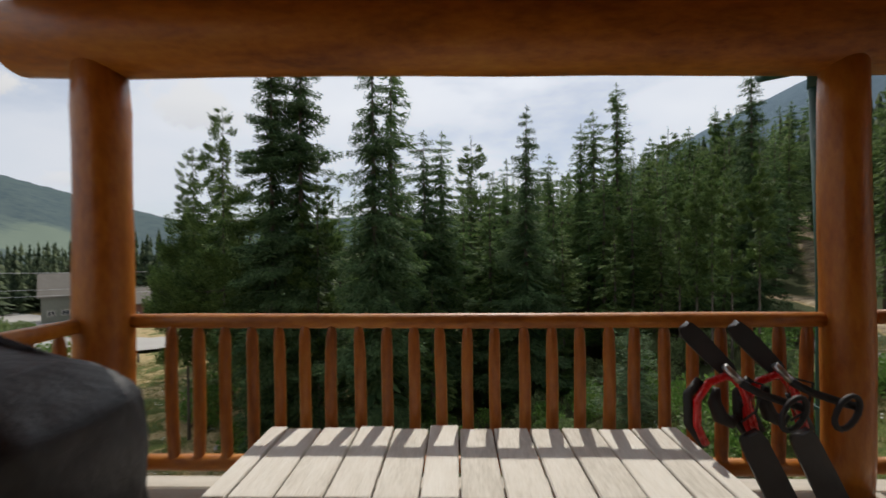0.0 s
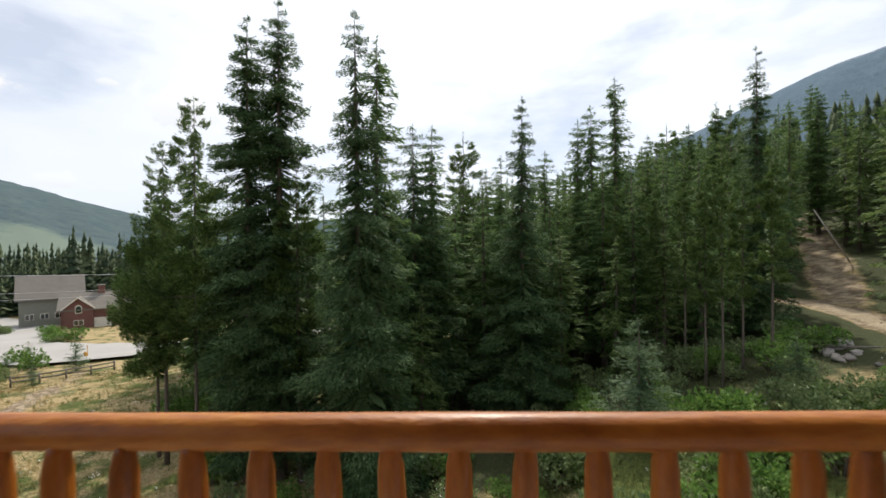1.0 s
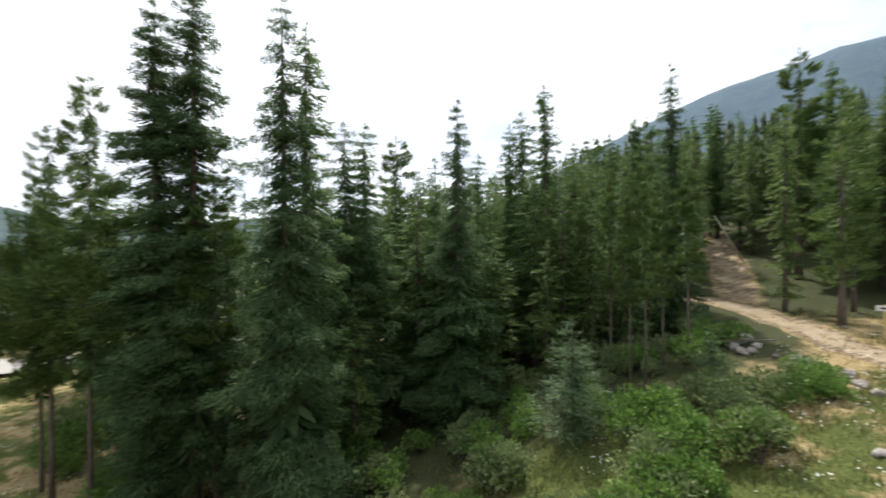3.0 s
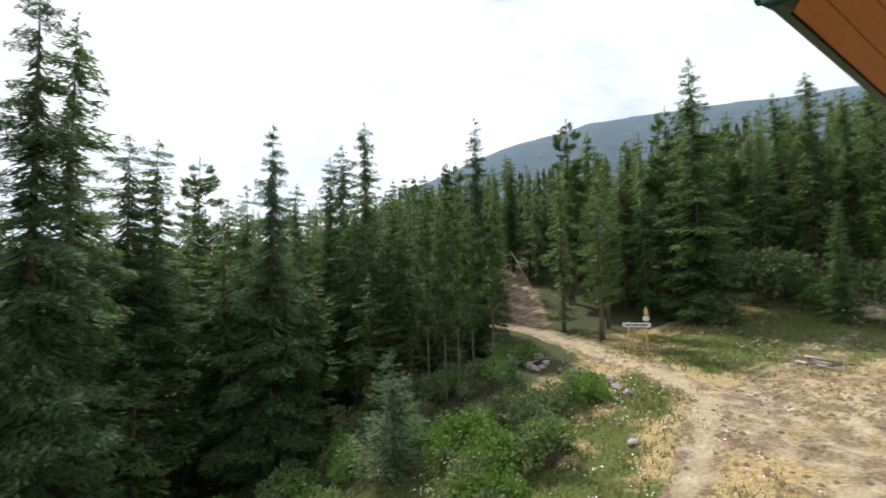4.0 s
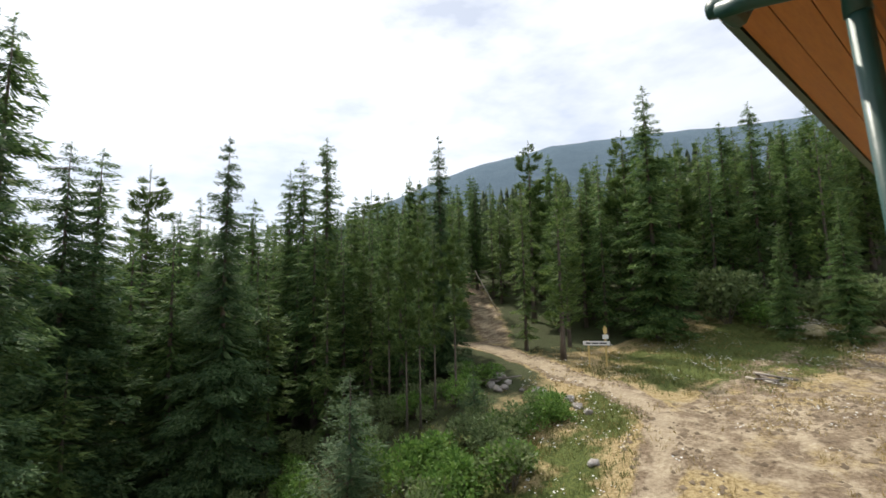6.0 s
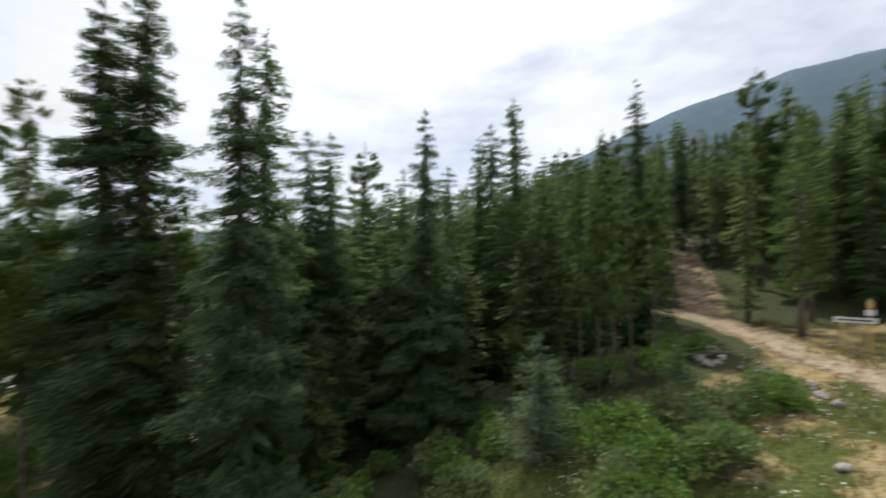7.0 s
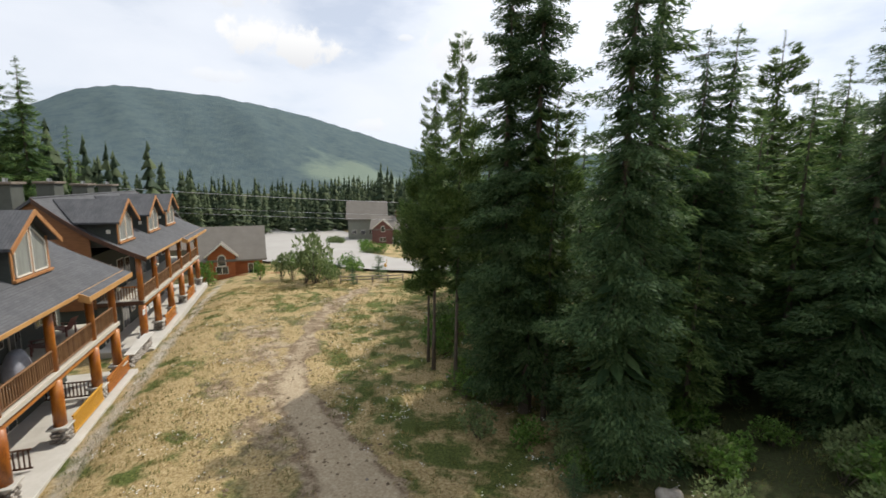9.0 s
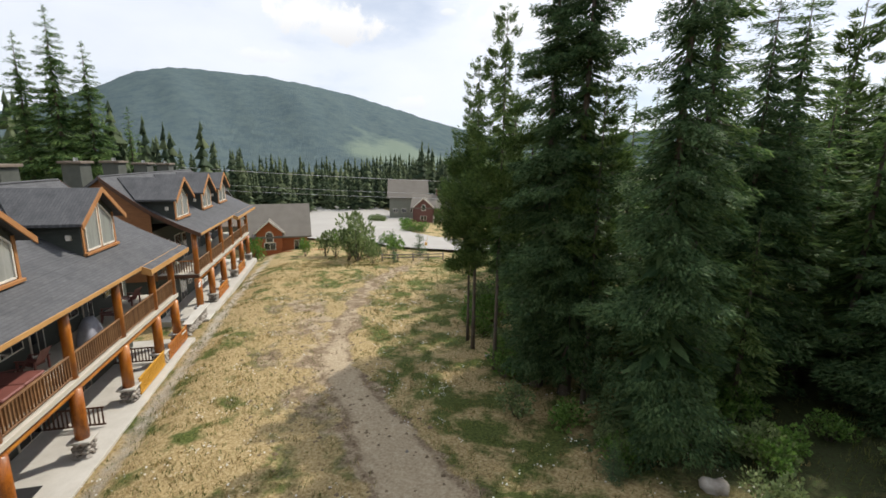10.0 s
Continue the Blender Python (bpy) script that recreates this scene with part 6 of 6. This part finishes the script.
    put("deck_edge", Geo().box((x0 + 0.2, 2.75, 3.12), (x1 - 0.2, 2.84, 3.34), 0.01), DECK, lab="pale timber deck edge")
    put("deck_surface", Geo().box((x0 + 0.2, 0.05, 3.302), (x1 - 0.2, 2.74, 3.33), 0.004), DECK)
    put("deck_beam", Geo().tube([(x0 + 0.2, 2.55, 2.86), (x1 - 0.2, 2.55, 2.86)], 0.16, 12, 0.02), LOGX, smooth=True)
    put("patio", Geo().box((x0 - 0.5, -0.5, -0.5), (x1 + 0.5, 3.35, 0.02), 0.02), CONCRETE, lab="pale concrete patio")
    ends = [x0 + 0.4] + [p for p in posts if x0 + 0.8 < p < x1 - 0.8] + [x1 - 0.4]
    for a, b in zip(ends[:-1], ends[1:]):
        r = put("deck_rail", Geo().box((a, 2.6, 4.26), (b, 2.7, 4.33), 0.012), RAILBROWN, lab="brown deck railing")
        put("foot_rail", Geo().box((a, 2.61, 3.4), (b, 2.69, 3.47), 0.01), RAILBROWN, r)
        c = int((b - a) / 0.17)
        for k in range(1, c):
            part("baluster", RAIL_POST, None, r, m=pose(-(a + (b - a) * k / c), 2.65, 3.44))
    for a in (x0 + 0.4,):
        r = put("side_rail", Geo().box((a - 0.04, 0.05, 4.26), (a + 0.04, 2.6, 4.33), 0.012), LOGX)
        for k in range(1, 15):
            part("baluster", RAIL_POST, None, r, m=pose(-a, 0.05 + 0.17 * k, 3.44))
    for k, px in enumerate(ends):
        po = put("post", Geo().tube([(px, 2.6, 0.7), (px, 2.6, 1.6), (px, 2.6, 2.9)], [0.25, 0.245, 0.24], 14, 0.03, seed=k), LOG, lab="thick log post", smooth=True)
        put("upper_post", Geo().tube([(px, 2.6, 3.3), (px, 2.6, 4.8), (px, 2.6, 6.3)], [0.19, 0.185, 0.18], 14, 0.03, seed=k + 30), LOG, po, smooth=True)
        put("base_cap", Geo().box((px - 0.4, 2.2, 0.68), (px + 0.4, 3.0, 0.78), 0.02), CONCRETE, po, "stone cap")
        rnd = random.Random(k)
        for row in range(4):
            for j in range(8):
                an = 2 * math.pi * (j + 0.5 * (row % 2)) / 8
                ex = 0.36
                cxx = math.copysign(min(1, abs(math.cos(an)) * 1.3), math.cos(an)) * ex * (0.9 - 0.03 * row)
                cyy = math.copysign(min(1, abs(math.sin(an)) * 1.3), math.sin(an)) * ex * (0.9 - 0.03 * row)
                put("stone", Geo().stone((px + cxx * 0.82, 2.6 + cyy * 0.82, 0.1 + row * 0.17), (0.17, 0.17, 0.11), k * 50 + row * 9 + j, 1), STONE, po)
    # openings in the wall of each bay
    for a, b in zip(ends[:-1], ends[1:]):
        if b - a < 2:
            continue
        m2 = (a + b) / 2
        for (wx0, wx1, wz0, wz1, nm) in ((a + 0.5, m2 - 0.2, 4.0, 5.6, "window"), (m2 + 0.2, m2 + 1.15, 3.34, 5.5, "patio_door"), (a + 0.6, m2, 0.05, 2.2, "patio_door"), (m2 + 0.5, b - 0.5, 0.9, 2.2, "window")):
            w = put(nm, Geo().box((wx0, 0.0, wz0), (wx1, 0.05, wz1), 0.006), TRIMW, lab="cream framed " + nm.replace("_", " "))
            mid = (wx0 + wx1) / 2
            for q0, q1 in ((wx0 + 0.07, mid - 0.03), (mid + 0.03, wx1 - 0.07)):
                put("pane", Geo().box((q0, 0.05, wz0 + 0.07), (q1, 0.058, wz1 - 0.07)), GLASS, w)
    return ob


lodge(-13.0, 11.7, (-8.9, -1.5, 6.0), ((1.0, -4.2, 11.35), (9.6, -4.4, 11.2)), (-8.4, -4.2, 0.0, 4.2, 8.3),
      "row of log lodges with charcoal roof, dormers and long deck", 5.7)
lodge(16.2, 36.6, (18.4, 25.2, 31.0), ((17.6, -4.6, 11.3), (23.2, -4.6, 11.3), (29.0, -4.6, 11.1), (34.6, -4.6, 11.0)), (20.2, 24.3, 28.4, 32.5),
      "farther row of log lodges with dormers and log decks", 27.0)


def row_thing(name, label, category, x, y, z, turn=0, group=""):
    return thing(name, label, category, ROW @ pose(-x, y, z, 0, 0, turn), group)


def row_furniture():
    tub = row_thing("hot_tub", "square hot tub with a folded maroon vinyl lid on the deck", "hot tub", -2.2, 1.35, 3.33)
    part("shell", Geo().box((-1.05, -1.0, 0.0), (1.05, 1.0, 0.82), 0.05), BROWNSIDE, tub, "brown cabinet")
    part("lid", Geo().box((-1.1, -1.05, 0.83), (-0.01, 1.05, 0.95), 0.04), TUBLID, tub, "maroon vinyl lid")
    part("lid", Geo().box((0.01, -1.05, 0.83), (1.1, 1.05, 0.95), 0.04), TUBLID, tub, "maroon vinyl lid")

    def chair(x, y, turn):
        c = row_thing("deck_chair", "reclined brown wooden deck chair", "chair", x, y, 3.33, turn, "deck chairs")
        for k in range(5):
            part("back_slat", Geo().slab([(-0.27 + k * 0.11, 0.1, 0.3), (-0.18 + k * 0.11, 0.1, 0.3), (-0.18 + k * 0.11, 0.5, 1.0), (-0.27 + k * 0.11, 0.5, 1.0)], 0.02, (0, -1, 0)), TUBLID, c)
        part("seat", Geo().slab([(-0.28, -0.45, 0.4), (0.28, -0.45, 0.4), (0.28, 0.15, 0.28), (-0.28, 0.15, 0.28)], 0.03, (0, 0, 1)), TUBLID, c)
        for sx in (-0.36, 0.3):
            part("arm", Geo().box((sx, -0.5, 0.56), (sx + 0.1, 0.35, 0.59), 0.006), TUBLID, c)
            part("leg", Geo().box((sx + 0.02, -0.45, 0.0), (sx + 0.08, -0.38, 0.56), 0.005), TUBLID, c)
            part("leg", Geo().box((sx + 0.02, 0.2, 0.0), (sx + 0.08, 0.27, 0.56), 0.005), TUBLID, c)

    chair(-0.35, 0.9, 25)
    chair(1.0, 0.9, -10)
    chair(6.9, 1.1, 20)
    chair(9.6, 1.0, -15)
    g = Geo()
    for i in range(9):
        f = i / 8
        for s in range(20):
            a = 2 * math.pi * s / 20
            k = (1 - 0.55 * f ** 2.4) * (1 + 0.06 * math.sin(5 * a + f))
            g.v.append((0.75 * k * math.cos(a), 0.5 * k * math.sin(a), 1.15 * f))
    for i in range(8):
        for s in range(20):
            g.f.append((i * 20 + s, i * 20 + (s + 1) % 20, (i + 1) * 20 + (s + 1) % 20, (i + 1) * 20 + s))
    g.f.append(tuple(160 + s for s in range(20)))
    gr = row_thing("covered_grill", "grill under a grey-blue cloth cover on the deck", "grill", 3.9, 1.5, 3.33, 10)
    part("cover", g, BLUECOVER, gr, "", True)
    for x, mat, lab in ((6.2, YELLOWWOOD, "fresh yellow timber fence panel between patio posts"), (10.3, LOGX, "brown timber fence panel between patio posts"), (22.3, LOGX, "brown timber fence panel between patio posts"), (30.4, LOGX, "brown timber fence panel between patio posts")):
        f = row_thing("fence_panel", lab, "fence", x, 2.95, 0.02, 0, "patio fence panels")
        part("rail", Geo().box((-1.7, -0.04, 0.9), (1.7, 0.04, 0.98), 0.006), mat, f)
        part("rail", Geo().box((-1.7, -0.04, 0.1), (1.7, 0.04, 0.18), 0.006), mat, f)
        sl = Geo().box((-0.045, -0.02, 0.16), (0.045, 0.02, 0.92), 0.004).mesh("slat", mat)
        for k in range(27):
            part("slat", sl, None, f, m=pose(-1.62 + k * 0.125, 0, 0))
    for x in (2.0, 8.6):
        f = row_thing("fence_panel", "dark timber divider across the patio", "fence", x, 1.3, 0.02, 90, "patio fence panels")
        part("rail", Geo().box((-1.2, -0.03, 0.9), (1.2, 0.03, 0.97), 0.006), DARKWOOD, f)
        part("rail", Geo().box((-1.2, -0.03, 0.1), (1.2, 0.03, 0.17), 0.006), DARKWOOD, f)
        sl = Geo().box((-0.03, -0.02, 0.16), (0.03, 0.02, 0.92), 0.004).mesh("slat", DARKWOOD)
        for k in range(14):
            part("slat", sl, None, f, m=pose(-1.1 + k * 0.17, 0, 0))
    t = row_thing("doormat", "dark mat lying on the concrete patio", "mat", -2.4, 1.6, 0.024)
    part("mat", Geo().box((-0.7, -0.45, 0.0), (0.7, 0.45, 0.02), 0.006), BLACK, t)
    w = row_thing("stone_wall", "low field-stone wall at the edge of the patio", "wall", 14.5, 2.9, 0.0)
    rnd = random.Random(3)
    for row in range(4):
        for k in range(11):
            part("stone", Geo().stone((-2.0 + k * 0.4 + 0.2 * (row % 2), rnd.uniform(-0.05, 0.05), 0.1 + row * 0.2), (0.24, 0.24, 0.13), row * 20 + k, 1), STONE, w)
    part("coping", Geo().box((-2.3, -0.3, 0.86), (2.3, 0.3, 0.95), 0.02), CONCRETE, w)
    for x, w in ((16.55, 0.62), (17.9, 0.4)):
        pl = row_thing("notice_plate", "white notice plate hung below the deck beam", "sign", x, 2.78, 2.55, 0, "notice plates")
        board = part("board", Geo().box((-w, 0.0, -0.16), (w, 0.03, 0.2), 0.006), SIGNWHITE, pl)
        for k in range(2):
            part("lettering_bar", Geo().box((-0.75 * w, 0.031, 0.06 - 0.13 * k), (0.7 * w - 0.15 * k, 0.035, 0.1 - 0.13 * k)), BLACK, board)
    for x in (11.4, 19.6, 27.6, 33.2):
        l = row_thing("wall_lantern", "small white globe lantern on a deck post", "lantern", x, 2.86, 5.3, 0, "deck lanterns")
        part("globe", Geo().stone((0, 0.1, 0), (0.13, 0.13, 0.16), 3, 2), TRIMW, l, "", True)
        part("bracket", Geo().tube([(0, -0.12, 0.0), (0, 0.02, 0.0)], 0.02, 6), BLACK, l)


row_furniture()


# ---- houses, road and wires beyond the meadow ----
def house(name, label, a, b, depth, z0, eave, ridge, wall, roof, gable=None, windows=4, over=0.6):
    """A house with its front from a to b, eaves along the front and, where given, a cross gable at a fraction of it."""
    a, b = Vector((*a, 0)), Vector((*b, 0))
    u = (b - a).normalized()
    n = Vector((u.y, -u.x, 0))
    w = (b - a).length
    m = Matrix(((u.x, -n.x, 0, a.x), (u.y, -n.y, 0, a.y), (0, 0, 1, z0), (0, 0, 0, 1)))
    ob = thing(name, label, "house", m)
    e, r = eave - z0, ridge - z0
    part("wall", Geo().box((0, 0, -1.0), (w, depth, e), 0.02), wall, ob)
    for x in (0.0, w - 0.1):
        part("gable_wall", Geo().slab([(x, 0, e), (x, depth, e), (x, depth / 2, r - 0.15)], 0.1, (1, 0, 0)), wall, ob)
    for y0, y1 in ((-over, depth / 2), (depth + over, depth / 2)):
        ze = e - over * (r - e) / (depth / 2)
        part("roof", Geo().slab([(-over, y0, ze), (w + over, y0, ze), (w + over, y1, r), (-over, y1, r)], 0.22, (0, 0, 1)), roof, ob)
    if gable is not None:
        gx, gw, gz = gable
        part("front_gable", Geo().slab([(gx - gw, -0.5, -0.5), (gx + gw, -0.5, -0.5), (gx + gw, -0.5, gz - gw * 0.85), (gx, -0.5, gz), (gx - gw, -0.5, gz - gw * 0.85)], 3.5, (0, 1, 0)), wall, ob)
        for sg in (-1, 1):
            part("gable_roof", Geo().slab([(gx + sg * (gw + 0.4), -1.0, gz - (gw + 0.4) * 0.85), (gx, -1.0, gz + 0.02), (gx, 4.2, gz + 0.02), (gx + sg * (gw + 0.4), 2.2, gz - (gw + 0.4) * 0.85)], 0.16, (0, 0, 1)), roof, ob)
            part("gable_trim", Geo().slab([(gx + sg * (gw + 0.4), -1.02, gz - (gw + 0.4) * 0.85 - 0.1), (gx, -1.02, gz - 0.08), (gx, -1.02, gz + 0.2), (gx + sg * (gw + 0.4), -1.02, gz - (gw + 0.4) * 0.85 + 0.18)], 0.05, (0, -1, 0)), TRIMW, ob)
        arch = [(gx - 0.55, -0.53, gz - 3.1), (gx + 0.55, -0.53, gz - 3.1)] + [(gx + 0.55 * math.cos(t), -0.53, gz - 2.0 + 0.55 * math.sin(t)) for t in [math.pi * j / 8 for j in range(9)]]
        wn = part("window", Geo().slab(arch, 0.04, (0, -1, 0)), TRIMW, ob, "arched cream window")
        arch2 = [(gx + (p[0] - gx) * 0.8, -0.575, gz - 2.4 + (p[2] - gz + 2.4) * 0.82) for p in arch]
        part("pane", Geo().slab(arch2, 0.01, (0, -1, 0)), GLASS, wn)
        wn = part("window", Geo().box((gx - 0.8, -0.56, 0.9), (gx + 0.8, -0.52, 2.0), 0.005), TRIMW, ob, "cream window")
        for q in (-0.72, 0.04):
            part("pane", Geo().box((gx + q, -0.575, 0.98), (gx + q + 0.68, -0.565, 1.92)), GLASS, wn)
    for k in range(windows):
        x = w * (k + 0.7) / (windows + 0.4)
        if gable is not None and abs(x - gable[0]) < gable[1] + 0.7:
            continue
        for zz in ((0.7, 1.9), (3.4, 4.6)) if e > 5 else ((0.7, 2.2),):
            wn = part("window", Geo().box((x - 0.7, -0.06, zz[0]), (x + 0.7, -0.01, zz[1]), 0.005), TRIMW, ob, "cream window")
            for q in (-0.62, 0.04):
                part("pane", Geo().box((x + q, -0.075, zz[0] + 0.08), (x + q + 0.58, -0.065, zz[1] - 0.08)), GLASS, wn)
    return ob


h = house("log_house", "orange log house with brown roof and a small front gable", (-60.2, 36.0), (-56.0, 42.3), 7.5, -12.4, -9.2, -5.5, ORANGESIDE, BROWNROOF, (2.4, 1.7, 5.1), 4)
part("porch", Geo().box((3.5, -2.2, -0.6), (9.8, -0.1, 0.2), 0.02), DARKWOOD, h)
part("porch_rail", Geo().box((3.5, -2.25, 0.9), (9.8, -2.15, 1.0), 0.01), ORANGESIDE, h)
h = house("grey_house", "sage grey two-storey house with a brown roof", (-88.4, 92.2), (-80.8, 99.2), 9.0, -16.6, -8.6, -4.4, GREYSIDE, BROWNROOF, None, 4)
h = house("red_house", "dark red house with brown roofs and a garage", (-76.3, 88.4), (-67.0, 94.8), 8.0, -14.6, -10.4, -7.7, REDSIDE, BROWNROOF, (2.8, 2.3, 6.4), 3)
part("garage_door", Geo().box((5.2, -0.09, -0.2), (8.0, -0.02, 2.2), 0.01), TRIMW, h, "cream garage door")
ch = part("chimney", Geo().box((5.6, 3.6, 6.0), (6.8, 4.6, 8.4), 0.02), REDSIDE, h)
part("cap", Geo().box((5.45, 3.45, 8.4), (6.95, 4.75, 8.6), 0.02), BROWNROOF, ch)
house("tan_house", "low house with a tan roof behind the lodges", (-74.0, 33.0), (-66.5, 41.0), 8.0, -12.8, -8.9, -6.3, GREYSIDE, CAPSTONE, None, 3)
house("grey_house", "grey house with a flat-looking roof behind the lodges", (-92.0, 36.0), (-85.0, 43.0), 9.0, -13.5, -7.5, -4.6, GREYSIDE, SHINGLE, None, 3)


def ribbon(name, label, points, widths):
    """A road laid a little above the ground along points."""
    g = Geo()
    for k, (x, y) in enumerate(points):
        x2, y2 = points[min(k + 1, len(points) - 1)]
        x1, y1 = points[max(k - 1, 0)]
        d = Vector((x2 - x1, y2 - y1, 0)).normalized()
        for j in range(9):
            o = (j / 8 - 0.5) * widths[k]
            px, py = x - d.y * o, y + d.x * o
            g.v.append((px, py, float(land(px, py)) + 0.4))
    for k in range(len(points) - 1):
        for j in range(8):
            a = k * 9 + j
            g.f.append((a, a + 1, a + 10, a + 9))
    return tagged(part(name, g, ROADGRAVEL, None, "", True), label, "road", kind="structure")


def curve_points(pts, n):
    out = []
    for k in range(len(pts) - 1):
        p0, p1, p2, p3 = (Vector(pts[max(0, min(len(pts) - 1, k + q))]) for q in (-1, 0, 1, 2))
        for i in range(n):
            t = i / n
            v = 0.5 * ((2 * p1) + (p2 - p0) * t + (2 * p0 - 5 * p1 + 4 * p2 - p3) * t * t + (3 * p1 - p0 - 3 * p2 + p3) * t ** 3)
            out.append((v.x, v.y))
    return out + [tuple(pts[-1])]


pts = curve_points([(-14, 66), (-34, 57.5), (-54, 57.5), (-74, 63), (-96, 78), (-118, 98), (-160, 132)], 8)
ribbon("road", "pale gravel road and parking ground before the houses", pts, [10 + 32 * math.exp(-((k - 33) / 13.0) ** 2) for k in range(len(pts))])


def wires():
    for k, (dz, off) in enumerate(((0.0, 0.0), (-2.6, 0.4), (-3.6, -0.3))):
        pts = []
        for i in range(25):
            f = i / 24
            p = Vector((-110.0, -2.0, 4.0)).lerp(Vector((-36.0, 109.0, -3.8)), f)
            pts.append((p.x + off, p.y, p.z + dz - 3.2 * 4 * f * (1 - f) * 0.5))
        w = part("power_line", Geo().tube(pts, 0.035 if k == 0 else 0.022, 5, caps=False), STEEL, None, "", True)
        tagged(w, "thin overhead power line sagging across the valley", "power line", "power lines")
    for p in ((-110.0, -2.0), (-36.0, 109.0)):
        z = float(land(*p))
        po = thing("utility_pole", "grey timber utility pole carrying the lines", "pole", pose(p[0], p[1], z, 0, 0, -34), "utility poles")
        top = (4.2 if p[0] < -60 else -3.6) - z
        part("pole", Geo().tube([(0, 0, -0.5), (0, 0, top)], [0.16, 0.11], 10), DEADWOOD, po, "", True)
        part("crossarm", Geo().box((-1.0, -0.06, top - 0.5), (1.0, 0.06, top - 0.35), 0.01), DEADWOOD, po)


wires()


def rail_fence():
    a, b = Vector((-38.2, 40.2, 0)), Vector((-33.6, 46.2, 0))
    f = thing("rail_fence", "low weathered timber rail fence at the meadow's end", "fence")
    pts = [a.lerp(b, k / 4) for k in range(5)]
    for p in pts:
        z = float(land(p.x, p.y))
        part("post", Geo().tube([(p.x, p.y, z - 0.2), (p.x, p.y, z + 0.95)], 0.08, 8, 0.05), DEADWOOD, f, "", True)
    for p, q in zip(pts[:-1], pts[1:]):
        for h2 in (0.45, 0.82):
            part("rail", Geo().tube([(p.x, p.y, float(land(p.x, p.y)) + h2), (q.x, q.y, float(land(q.x, q.y)) + h2)], 0.06, 7, 0.06), DEADWOOD, f, "", True)


rail_fence()


def hydrant():
    x, y = -43.0, 54.0
    h2 = thing("hydrant", "yellow fire hydrant marker beside the road", "hydrant", pose(x, y, float(land(x, y))))
    part("barrel", Geo().tube([(0, 0, 0), (0, 0, 0.75), (0, 0, 0.95)], [0.16, 0.15, 0.08], 10), YELLOWWOOD, h2, "", True)
    part("marker_post", Geo().tube([(0.25, 0, 0), (0.25, 0, 1.7)], 0.035, 6), YELLOWWOOD, h2)


hydrant()


def parked_car():
    x, y = -99.0, 70.5
    c = thing("parked_car", "dark red car parked on the gravel", "car", pose(x, y, float(land(x, y)) + 0.12, 0, 0, 40))
    body = Geo()
    prof = [(-2.2, 0.35), (-2.2, 0.85), (-1.5, 0.95), (-0.9, 1.4), (0.7, 1.42), (1.3, 0.98), (2.15, 0.85), (2.2, 0.35)]
    body.slab([(px, -0.85, pz) for px, pz in prof], 1.7, (0, 1, 0))
    part("body", body, REDPAINT, c)
    part("windows", Geo().box((-0.85, -0.87, 1.0), (0.85, 0.87, 1.32), 0.02), GLASS, c)
    for wx in (-1.35, 1.35):
        for wy in (-0.86, 0.7):
            part("wheel", Geo().tube([(wx, wy, 0.33), (wx, wy + 0.18, 0.33)], 0.33, 14), BLACK, c)


parked_car()
